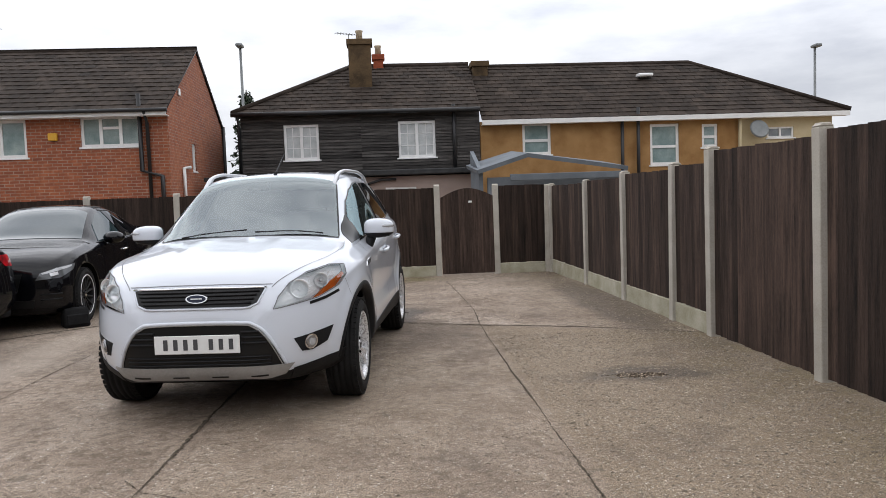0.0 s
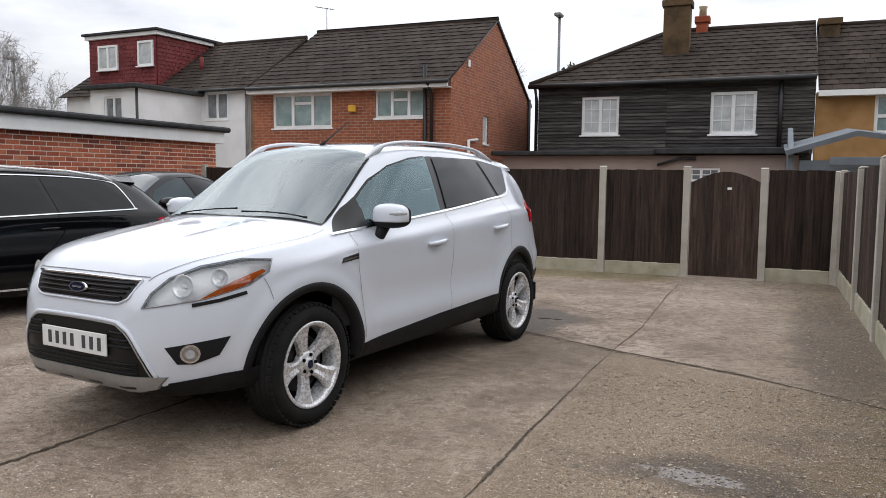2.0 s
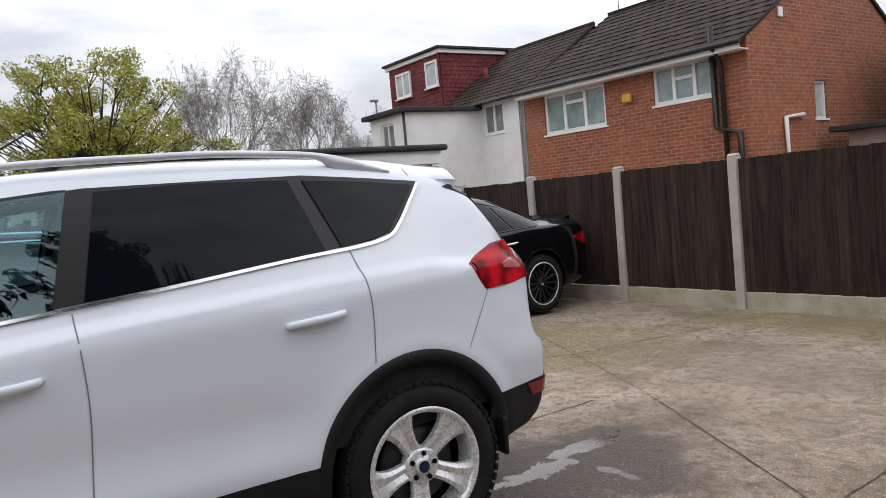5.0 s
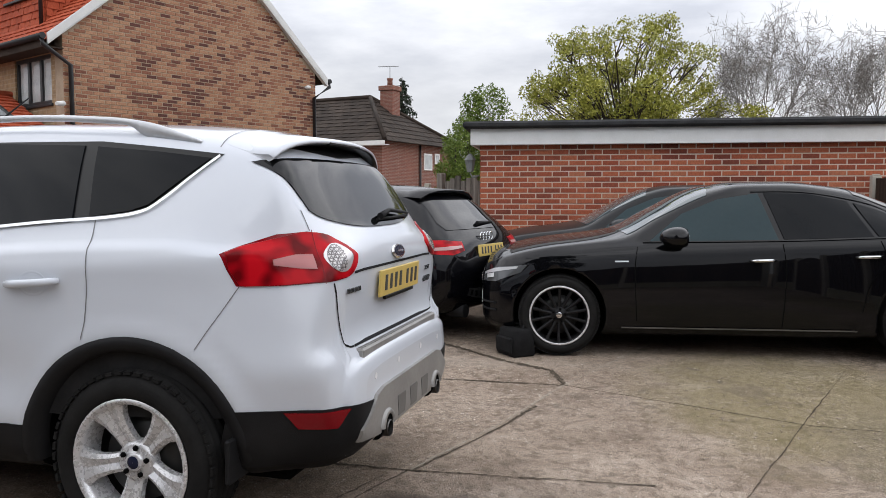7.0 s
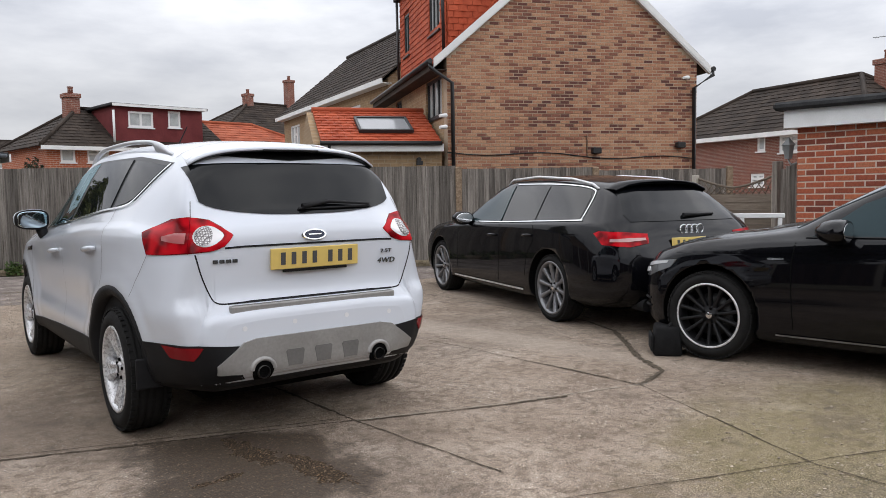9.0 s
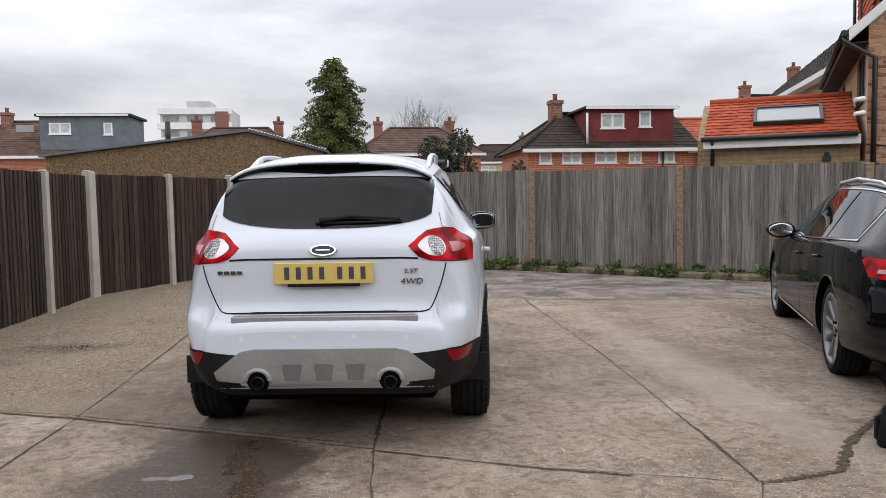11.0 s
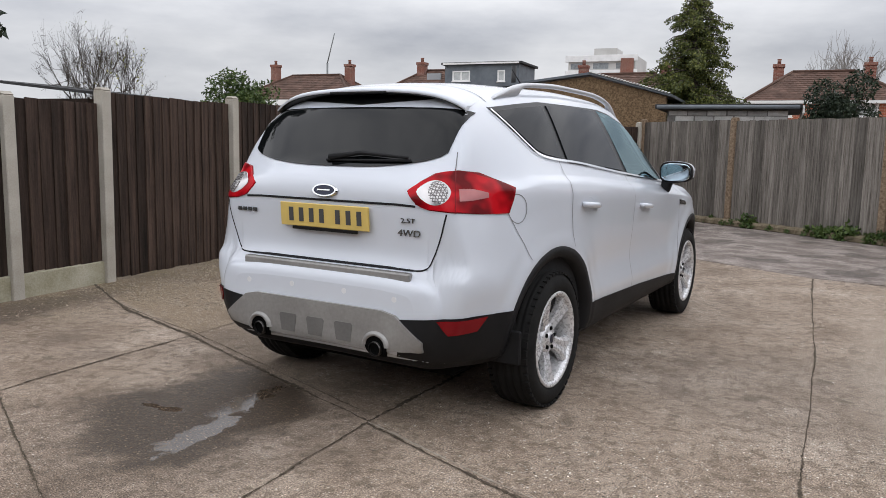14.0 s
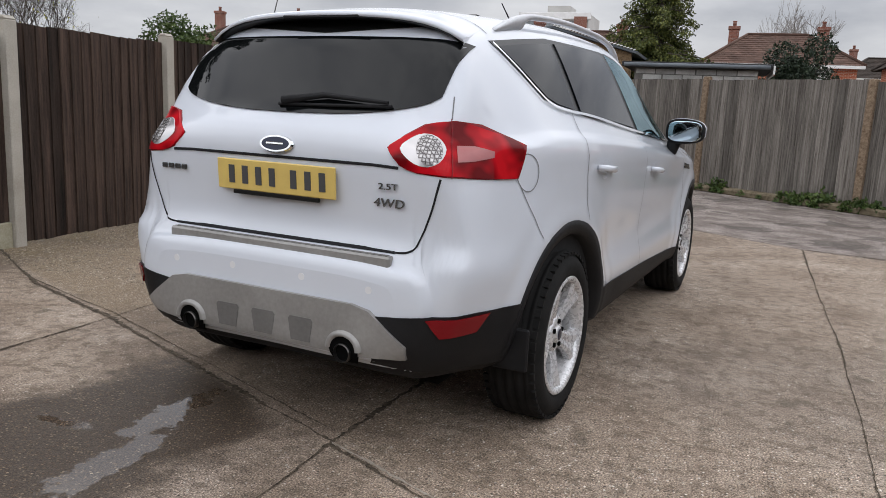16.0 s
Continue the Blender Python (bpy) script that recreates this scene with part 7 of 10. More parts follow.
def saloon_extra(car, body, skin):
    part("grille", panel(skin, FRONT, [(-0.40, 0.66), (-0.34, 0.45), (0.34, 0.45), (0.40, 0.66)], 0.006, 0.04), M_print, body, "black radiator grille")
    for z in (0.50, 0.54, 0.58, 0.62):
        b2 = bmesh.new()
        tube(b2, [skin.lay(FRONT, x, z)[0] + Vector((0, -0.008, 0)) for x in np.linspace(-0.34, 0.34, 9)], 0.006, 6)
        part("grille_bar", b2, M_cladding, body)
    b2 = bmesh.new()
    p = skin.lay(FRONT, 0, 0.56)[0]
    tube(b2, [(0.082 * math.cos(t * math.pi / 12), p.y - 0.025, 0.56 + 0.082 * math.sin(t * math.pi / 12)) for t in range(25)], 0.009, 6)
    for t in (90, 210, 330):
        tube(b2, [(0, p.y - 0.026, 0.56), (0.078 * math.cos(radians(t)), p.y - 0.026, 0.56 + 0.078 * math.sin(radians(t)))], 0.008, 6)
    part("badge", b2, M_chrome, body, "round chrome badge")
    part("lower_intake", panel(skin, FRONT, [(-0.52, 0.36), (-0.50, 0.27), (0.50, 0.27), (0.52, 0.36)], 0.006, 0.04), M_print, body)
    for s in (1, -1):
        fr = side_of(s)
        part("sill_trim", ribbon(skin, fr, [(-0.92, 0.25), (0.9, 0.25)], 0.012, 0.008), M_grey_alloy, body)
        part("wing_badge", panel(skin, fr, [(-0.98, 0.778), (-0.98, 0.790), (-0.87, 0.792), (-0.87, 0.780)], 0.006, 0.03), M_chrome, body)
        cr = ribbon(skin, fr, [(-1.7, 0.80), (-0.8, 0.835), (0.4, 0.865), (1.6, 0.885)], 0.012, 0.004)
        part("crease", cr, body.data.materials[0], body)
        for z in (0.36, 0.42):
            b2 = bmesh.new()
            cf = corner_view(s, True, 38)
            tube(b2, [skin.lay(cf, (Vector((x * s, y, 0)) - Vector(cf[0])).dot(Vector(cf[1])), z)[0] + Vector((0, -0.008, 0)) for x, y in ((0.55, -2.01), (0.66, -1.98), (0.76, -1.91))], 0.009, 6)
            part("air_fin", b2, M_cladding, body)
    b2 = bmesh.new()
    rows = []
    for k in range(9):
        x = -0.56 + 0.14 * k
        y = 2.33 - 0.06 * (x / 0.56) ** 2
        p = skin.lay(TOP, x, y - 0.08)[0]
        rows.append([b2.verts.new(q) for q in ((x, y - 0.09, p.z + 0.002), (x, y + 0.02, p.z + 0.030), (x, y + 0.03, p.z + 0.022), (x, y + 0.01, p.z - 0.02))])
    for a, b in zip(rows, rows[1:]):
        for i in range(3):
            b2.faces.new((a[i], b[i], b[i + 1], a[i + 1]))
    part("boot_lip", b2, body.data.materials[0], body)


SALOON_ARGS = dict(st=SALOON, wb=2.84, axle_y=(-1.42, 1.42), style="many", side_panes=saloon_panes, trim_line=saloon_trim,
                   windscreen=[(-0.66, -0.86), (-0.35, -0.92), (0, -0.935), (0.35, -0.92), (0.66, -0.86), (0.54, -0.20), (0.3, -0.15), (0, -0.14), (-0.3, -0.15), (-0.54, -0.20)],
                   rear_screen=(TOP, [(-0.50, 0.98), (0.50, 0.98), (0.60, 1.50), (0.4, 1.57), (-0.4, 1.57), (-0.60, 1.50)]),
                   gaps=[[(-0.80, 0.90), (-0.82, 0.7), (-0.80, 0.30)], [(0.325, 0.93), (0.35, 0.7), (0.33, 0.27)], [(1.06, 0.96), (1.10, 0.80), (0.98, 0.62), (0.93, 0.40)]],
                   handles=[(0.17, 0.80), (0.97, 0.835)], mirror=(0.955, -0.50, 0.985),
                   tail=[("tail_lamp", M_red_lens, [(0.62, 2.39, 0.70), (0.60, 2.39, 0.82), (0.76, 2.22, 0.86), (0.845, 1.98, 0.82), (0.80, 2.17, 0.72)])],
                   head=[("headlight", M_dim_lens, [(0.52, -2.03, 0.585), (0.55, -2.0, 0.66), (0.70, -1.89, 0.715), (0.83, -1.66, 0.745), (0.83, -1.72, 0.68), (0.74, -1.90, 0.60)]), ("lamp_strip", M_clear_lens, [(0.57, -1.985, 0.645), (0.56, -1.995, 0.662), (0.70, -1.885, 0.708), (0.80, -1.72, 0.732), (0.80, -1.73, 0.712)]), ("lamp_element", M_bowl, [(0.64, -1.95, 0.620), (0.63, -1.955, 0.652), (0.70, -1.90, 0.668), (0.71, -1.90, 0.634)])],
                   extra=saloon_extra)
road_car("saloon_car", (-3.676, 4.17, 0), 2.1, "glossy black four-door saloon with black multi-spoke wheels", paint_mat=M_black_paint, plate_at=0.35, **SALOON_ARGS)
road_car("saloon_car", (-5.78, 3.92, 0), 2.1, "dark grey saloon parked beside the brick garage", paint_mat=M_grey_paint, **SALOON_ARGS)

ESTATE = [
    station(-2.36, 0.32, 0.32, 0.42, 0.36, 0.46, 0.47, 0.44, 0.58, 0.38, 0.63, 0.22, 0.65, 0.66, False),
    station(-2.30, 0.24, 0.50, 0.62, 0.30, 0.66, 0.48, 0.62, 0.64, 0.52, 0.71, 0.30, 0.74, 0.75, False),
    station(-2.15, 0.20, 0.60, 0.76, 0.28, 0.80, 0.50, 0.76, 0.70, 0.64, 0.78, 0.36, 0.82, 0.83, False),
    station(-1.70, 0.17, 0.68, 0.87, 0.25, 0.90, 0.55, 0.87, 0.80, 0.77, 0.88, 0.44, 0.92, 0.93, False),
    station(-1.10, 0.16, 0.70, 0.895, 0.25, 0.92, 0.59, 0.89, 0.86, 0.77, 0.95, 0.44, 0.985, 0.995, False),
    station(-0.90, 0.16, 0.70, 0.895, 0.25, 0.92, 0.60, 0.89, 0.875, 0.73, 0.985, 0.43, 1.03, 1.045, False),
    station(-0.60, 0.16, 0.70, 0.895, 0.25, 0.92, 0.61, 0.892, 0.89, 0.66, 1.13, 0.40, 1.18, 1.195),
    station(-0.15, 0.16, 0.70, 0.895, 0.25, 0.92, 0.62, 0.894, 0.905, 0.575, 1.335, 0.36, 1.39, 1.405),
    station(0.15, 0.16, 0.70, 0.895, 0.25, 0.92, 0.62, 0.895, 0.915, 0.558, 1.385, 0.34, 1.435, 1.45),
    station(0.70, 0.16, 0.70, 0.895, 0.25, 0.92, 0.63, 0.895, 0.93, 0.552, 1.388, 0.34, 1.44, 1.455),
    station(1.30, 0.16, 0.70, 0.893, 0.25, 0.918, 0.64, 0.89, 0.945, 0.54, 1.36, 0.33, 1.415, 1.43),
    station(1.80, 0.18, 0.68, 0.885, 0.28, 0.908, 0.64, 0.87, 0.955, 0.525, 1.30, 0.32, 1.37, 1.385),
    station(2.00, 0.20, 0.66, 0.87, 0.30, 0.89, 0.64, 0.845, 0.955, 0.54, 1.235, 0.33, 1.295, 1.31),
    station(2.18, 0.22, 0.62, 0.84, 0.33, 0.86, 0.64, 0.805, 0.95, 0.59, 1.10, 0.35, 1.145, 1.155),
    station(2.34, 0.25, 0.57, 0.78, 0.36, 0.80, 0.63, 0.74, 0.90, 0.57, 0.975, 0.34, 1.01, 1.018, False),
    station(2.44, 0.28, 0.50, 0.69, 0.39, 0.72, 0.61, 0.66, 0.80, 0.52, 0.85, 0.31, 0.875, 0.88, False),
    station(2.50, 0.33, 0.42, 0.57, 0.42, 0.60, 0.58, 0.56, 0.66, 0.45, 0.70, 0.27, 0.715, 0.72, False),
    station(2.53, 0.40, 0.34, 0.45, 0.46, 0.47, 0.54, 0.44, 0.60, 0.36, 0.63, 0.22, 0.64, 0.645, False),
]


def estate_extra(car, body, skin):
    for k in range(4):
        b2 = bmesh.new()
        cx = -0.09 + 0.06 * k
        p = skin.lay(REAR, cx, 0.92)[0]
        tube(b2, [(cx + 0.040 * math.cos(t * math.pi / 10), p.y + 0.014, 0.925 + 0.040 * math.sin(t * math.pi / 10)) for t in range(21)], 0.006, 6)
        part("badge_ring", b2, M_chrome, body, "chrome ring of the rear badge")
    b2 = bmesh.new()
    tube(b2, [skin.lay(REAR, 0.02, 1.05)[0] + Vector((0, 0.03, 0)), skin.lay(REAR, -0.34, 1.055)[0] + Vector((0, 0.02, 0))], [0.02, 0.009], 8)
    part("rear_wiper", b2, M_cladding, body)
    b2 = bmesh.new()
    rows = []
    for k in range(9):
        x = -0.52 + 0.13 * k
        p = skin.lay(TOP, x, 1.80)[0]
        rows.append([b2.verts.new(q) for q in ((x, 1.78, p.z + 0.003), (x, 2.05 - 0.05 * (x / 0.52) ** 2, p.z - 0.012), (x, 2.05 - 0.05 * (x / 0.52) ** 2, p.z - 0.03), (x, 1.92, p.z - 0.06))])
    for a, b in zip(rows, rows[1:]):
        for i in range(3):
            b2.faces.new((a[i], b[i], b[i + 1], a[i + 1])).smooth = True
    part("roof_spoiler", b2, M_black_paint, body)
    for s in (1, -1):
        b2 = bmesh.new()
        tube(b2, [(s * 0.52, 2.3, 0.27), (s * 0.52, 2.49, 0.27)], 0.06, 14)
        part("tailpipe", b2, M_cladding, body)
        part("crease", ribbon(skin, side_of(s), [(-1.8, 0.80), (0, 0.85), (1.9, 0.88)], 0.012, 0.004), M_black_paint, body)
        part("sill_trim", ribbon(skin, side_of(s), [(-0.92, 0.27), (0.9, 0.27)], 0.020, 0.008), M_alloy, body)


road_car("estate_car", (-4.724, -0.161, 0), -22.05, "black estate car with ten-spoke grey wheels and silver roof rails", ESTATE, M_black_paint, 2.84, (-1.42, 1.42), "ten",
         [([(-0.70, 0.95), (-0.42, 1.175), (-0.12, 1.30), (0.18, 1.35), (0.30, 0.965)], M_front_glass), ([(0.345, 0.968), (0.24, 1.352), (0.95, 1.34), (1.06, 0.99)], M_car_glass), ([(1.10, 0.993), (1.0, 1.337), (1.45, 1.315), (1.70, 1.275), (1.76, 1.22), (1.85, 1.02)], M_car_glass)],
         [(-0.75, 0.94), (0.3, 0.955), (1.1, 0.982), (1.83, 1.008), (1.872, 1.02), (1.845, 1.11), (1.785, 1.235), (1.71, 1.292), (1.45, 1.332), (0.95, 1.358), (0.2, 1.368)],
         [(-0.67, -0.88), (-0.35, -0.94), (0, -0.955), (0.35, -0.94), (0.67, -0.88), (0.56, -0.20), (0.3, -0.15), (0, -0.14), (-0.3, -0.15), (-0.56, -0.20)],
         (REAR, [(-0.58, 1.00), (0.58, 1.00), (0.60, 1.06), (0.50, 1.27), (-0.50, 1.27), (-0.60, 1.06)]),
         [[(-0.80, 0.90), (-0.82, 0.7), (-0.80, 0.32)], [(0.325, 0.93), (0.35, 0.7), (0.33, 0.29)], [(1.08, 0.96), (1.12, 0.80), (1.0, 0.64), (0.95, 0.42)]],
         [(0.17, 0.81), (0.99, 0.84)], (0.965, -0.52, 0.985),
         [("tail_lamp", M_red_lens, [(0.47, 2.43, 0.815), (0.48, 2.42, 0.895), (0.66, 2.30, 0.915), (0.795, 2.14, 0.92), (0.825, 2.10, 0.90), (0.80, 2.20, 0.80), (0.64, 2.40, 0.785)]), ("clear_strip", M_pink_lens, [(0.50, 2.425, 0.842), (0.50, 2.42, 0.860), (0.62, 2.34, 0.862), (0.74, 2.24, 0.852), (0.75, 2.25, 0.828), (0.64, 2.38, 0.830)])],
         [("headlight", M_clear_lens, [(0.50, -2.30, 0.60), (0.55, -2.26, 0.67), (0.72, -2.10, 0.73), (0.85, -1.80, 0.76), (0.82, -1.95, 0.66), (0.72, -2.18, 0.61)])],
         rails=[(-0.10, 0.0), (0.0, 0.035), (0.6, 0.045), (1.3, 0.042), (1.65, 0.03), (1.75, 0.0)], rear_plate=0.745, rim=0.258, extra=estate_extra)

# white handrail between the estate car and the waney-lap fence
rail = thing("handrail", (-5.69, 1.10, 0), math.degrees(math.atan2(0.73, -0.41)), "white-painted timber handrail behind the estate car", "handrail")
for _u in (0.0, 0.30, 0.55, 0.95):
    bm = bmesh.new()
    box(bm, _u - 0.022, _u + 0.022, -0.022, 0.022, 0, 0.94, 0.004)
    part("post", bm, M_white, rail)
bm = bmesh.new()
box(bm, -0.03, 1.0, -0.028, 0.028, 0.942, 0.995, 0.006)
part("top_rail", bm, M_white, rail)
bm = bmesh.new()
tube(bm, [(0.0, -0.035, 0.90), (0.34, -0.035, 0.74)], 0.018, 6)
part("brace", bm, M_white, rail)

# tool bag by the saloon's front wheel
M_bag = pbr("black_nylon_bag", (0.005, 0.005, 0.0055), (0.014, 0.014, 0.0145), 12.0, 0.85, bump_s=0.3, fine=90)
bag = thing("tool_bag", (-2.77, 2.43, 0), 35, "small black fabric tool bag on the concrete", "bag")
bm = bmesh.new()
vs = box(bm, -0.14, 0.14, -0.11, 0.11, 0.0, 0.225, 0.018)
for v in vs:
    if v.co.z > 0.15:
        v.co.x *= 0.93
        v.co.y *= 0.8
part("bag_body", bm, M_bag, bag, "", True)
bm = bmesh.new()
tube(bm, [(-0.10, 0.0, 0.22), (-0.07, 0.03, 0.245), (0.0, 0.05, 0.25), (0.07, 0.03, 0.245), (0.10, 0, 0.22)], 0.011, 8)
part("handle", bm, M_bag, bag)
bm = bmesh.new()
box(bm, -0.12, 0.12, -0.128, -0.10, 0.03, 0.16, 0.012)
part("front_pocket", bm, M_bag, bag)


# ---- houses behind the back fence ----
M_gutter = plain("black_rainwater_goods", (0.012, 0.012, 0.013), 0.45)
M_soffit = pbr("white_bargeboard", (0.68, 0.68, 0.66), (0.80, 0.80, 0.78), 3.0, 0.6, bump_s=0.05)
M_cream = pbr("cream_render", (0.42, 0.34, 0.20), (0.56, 0.47, 0.31), 1.6, 0.9, bump_s=0.2)
M_chimney_render = pbr("sooty_rendered_chimney", (0.030, 0.022, 0.014), (0.16, 0.105, 0.055), 1.8, 0.95, bump_s=0.3)
M_pot = pbr("clay_pot", (0.30, 0.24, 0.16), (0.48, 0.40, 0.29), 4.0, 0.85)
M_lamp_grey_steel = pbr("galvanised_steel", (0.16, 0.17, 0.17), (0.26, 0.27, 0.27), 4.0, 0.6, metal=0.4, bump_s=0.05)
M_alarm = plain("yellow_alarm_box", (0.66, 0.36, 0.03), 0.5)
M_teal_glass = pbr("teal_curtained_glass", (0.13, 0.20, 0.20), (0.34, 0.42, 0.41), 2.5, 0.08, bump_s=0.0, spec=0.8)
M_net_glass = pbr("net_curtained_glass", (0.34, 0.36, 0.36), (0.62, 0.64, 0.63), 3.0, 0.08, bump_s=0.0, spec=0.8)


def gutter(parent, pts, r=0.05, mat=M_gutter):
    return pipe_part("gutter", parent, pts, r, mat, 8)


def tv_aerial(parent, at, h, turn=0):
    bm = bmesh.new()
    m = pose(*at, 0, 0, turn)
    tube(bm, [m @ Vector((0, 0, 0)), m @ Vector((0, 0, h))], 0.014, 5)
    tube(bm, [m @ Vector((-0.45, 0, h)), m @ Vector((0.35, 0, h))], 0.010, 4)
    for k in range(7):
        x = -0.42 + 0.1 * k
        tube(bm, [m @ Vector((x, -0.14, h)), m @ Vector((x, 0.14, h))], 0.006, 4)
    return part("tv_aerial", bm, M_lamp_grey_steel, parent)


# red-brick house with its gable towards the terrace
BX0, BX1, BY0, BY1, BE, BR = -11.55, -5.10, 14.30, 21.5, 4.06, 6.27
def nearer(ob, k, c=(3.205, -4.378, 1.374)):
    """Draws a house in towards the place c by the factor k."""
    ob.matrix_basis = Matrix.Translation(Vector(c) * (1 - k)) @ Matrix.Scale(k, 4) @ ob.matrix_basis


brick_house = thing("brick_house", (0, 0, 0), 0, "two-storey red-brick house with a dark tiled roof and white windows", "house")
bm = bmesh.new()
holes = [(-10.85, -8.80, 2.80, 3.80), (-7.40, -5.85, 3.03, 3.84)]
holed_wall(bm, BX0, BX1, -1, BE, BY0, BY0 + 0.28, holes, "x")
part("front_wall", bm, M_brick_red, brick_house)
bm = bmesh.new()
ym = (BY0 + BY1) / 2 + 0.05
holed_wall(bm, BY0 + 0.28, BY1, -1, BE, BX1 - 0.28, BX1, [(16.85, 17.35, 2.42, 3.25)], "y")
for x in (BX1,):
    quad_prism(bm, [(x, BY0, BE), (x, BY1, BE), (x, ym, BR - 0.05)], 0.28)
part("gable_wall", bm, M_brick_red, brick_house)
bm = bmesh.new()
box(bm, BX0, BX0 + 0.28, BY0 + 0.28, BY1, -1, BE)
box(bm, BX0 + 0.28, BX1 - 0.28, BY1 - 0.28, BY1, -1, BE)
part("rear_walls", bm, M_brick_red, brick_house)
# added black block: the dark of the rooms put in as colour
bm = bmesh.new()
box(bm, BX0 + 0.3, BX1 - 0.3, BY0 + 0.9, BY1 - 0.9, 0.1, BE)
part("unlit_room_block", bm, M_dark_void, brick_house)
_sl = math.hypot(ym - (BY0 - 0.30), BR - (BE - 0.12))
_vd = Vector((0, ym - (BY0 - 0.30), BR - (BE - 0.12)))
tiled_slope("roof_tiles", brick_house, (BX0, BY0 - 0.30, BE - 0.10), (1, 0, 0), _vd, [(0, 0), (BX1 - BX0 + 0.06, 0), (BX1 - BX0 + 0.06, _sl), (0, _sl)], M_tile_dark)
tiled_slope("roof_tiles", brick_house, (BX1 + 0.06, BY1 + 0.30, BE - 0.10), (-1, 0, 0), (0, ym - BY1 - 0.30, BR - BE + 0.12), [(0, 0), (BX1 - BX0 + 0.06, 0), (BX1 - BX0 + 0.06, _sl), (0, _sl)], M_tile_dark)
bm = bmesh.new()
tube(bm, [(BX0, ym, BR + 0.02), (BX1 + 0.06, ym, BR + 0.02)], 0.085, 8)
part("ridge_tiles", bm, M_tile_dark, brick_house)
bm = bmesh.new()
box(bm, BX0, BX1 + 0.05, BY0 - 0.34, BY0 - 0.31, BE - 0.26, BE - 0.10)
box(bm, BX0, BX1 + 0.05, BY0 - 0.31, BY0, BE - 0.26, BE - 0.24)
part("fascia", bm, M_soffit, brick_house, "white fascia under the eaves")
gutter(brick_house, [(BX0, BY0 - 0.39, BE - 0.12), (BX1 + 0.1, BY0 - 0.39, BE - 0.12)])
bm = bmesh.new()
tube(bm, [(BX1 + 0.03, BY0 - 0.32, BE - 0.13), (BX1 + 0.03, ym, BR - 0.03)], 0.035, 5)
tube(bm, [(BX1 + 0.03, BY1 + 0.30, BE - 0.13), (BX1 + 0.03, ym, BR - 0.03)], 0.035, 5)
part("verge", bm, M_gutter, brick_house)
window_unit(brick_house, (-9.825, BY0 + 0.06, 2.80), 2.05, 1.0, 3, 0.72, glass=M_teal_glass, bar=0.075)
window_unit(brick_house, (-6.625, BY0 + 0.06, 3.03), 1.55, 0.81, 3, 0.62, glass=M_teal_glass, bar=0.07)
window_unit(brick_house, (BX1 - 0.06, 17.10, 2.42), 0.50, 0.83, 1, 0.0, normal="+x", glass=M_net_glass)
pipe_part("downpipe", brick_house, [(-5.62, BY0 - 0.36, BE - 0.15), (-5.62, BY0 - 0.10, BE - 0.45), (-5.62, BY0 - 0.07, 1.2)], 0.05, M_gutter)
pipe_part("soil_pipe", brick_house, [(-5.82, BY0 - 0.08, BE + 0.35), (-5.82, BY0 - 0.08, 2.35), (-5.3, BY0 - 0.08, 2.2), (-5.3, BY0 - 0.08, 1.0)], 0.06, M_gutter)
pipe_part("gable_pipe", brick_house, [(BX1 + 0.07, BY0 + 1.2, 1.0), (BX1 + 0.07, BY0 + 1.2, 2.45), (BX1 + 0.07, BY0 + 1.9, 2.5)], 0.05, M_white)
pipe_part("rear_downpipe", brick_house, [(BX1 + 0.07, BY1 - 0.1, BE + 0.1), (BX1 + 0.07, BY1 - 0.1, -0.2)], 0.06, M_gutter)
bm = bmesh.new()
box(bm, -8.22, -7.98, BY0 - 0.10, BY0 - 0.002, 3.22, 3.42, 0.02)
part("alarm_box", bm, M_alarm, brick_house, "yellow burglar alarm box")
bm = bmesh.new()
box(bm, BX1 + 0.002, BX1 + 0.05, BY0 + 1.2, BY0 + 1.36, 4.52, 4.72, 0.01)
part("air_vent", bm, M_white, brick_house)
tv_aerial(brick_house, (-11.2, ym, BR), 0.8, 60)

nearer(brick_house, 0.885)

# white and maroon neighbour
neighbour = thing("rendered_house", (0, 0, 0), 0, "white rendered house with a maroon tile-hung roof extension", "house")
bm = bmesh.new()
holed_wall(bm, -25.0, -14.9, -1, 4.75, 17.0, 17.28, [(-17.15, -16.02, 3.54, 4.60)], "x")
box(bm, -25.0, -24.7, 17.28, 23.5, -1, 4.75)
part("front_wall", bm, M_render_white, neighbour)
bm = bmesh.new()
quad_prism(bm, [(-14.9, 17.0, -1), (-14.9, 23.8, -1), (-14.9, 23.8, 4.75), (-14.9, 20.4, 7.05), (-14.9, 17.0, 4.75)], 0.28)
part("gable_wall", bm, M_pebble_brown, neighbour, "brown pebbledashed gable")
_sl2 = math.hypot(3.7, 2.45)
tiled_slope("roof_tiles", neighbour, (-25.2, 16.75, 4.66), (1, 0, 0), (0, 3.7, 2.45), [(0, 0), (10.4, 0), (10.4, _sl2), (0, _sl2)], M_tile_dark)
tiled_slope("roof_tiles", neighbour, (-14.8, 24.1, 4.66), (-1, 0, 0), (0, -3.7, 2.45), [(0, 0), (10.4, 0), (10.4, _sl2), (0, _sl2)], M_tile_dark)
bm = bmesh.new()
tube(bm, [(-25.2, 20.45, 7.12), (-14.8, 20.45, 7.12)], 0.09, 8)
part("ridge_tiles", bm, M_tile_dark, neighbour)
bm = bmesh.new()
tube(bm, [(-14.84, 16.7, 4.62), (-14.84, 20.45, 7.06)], 0.06, 5)
part("verge", bm, M_tile_dark, neighbour)
bm = bmesh.new()
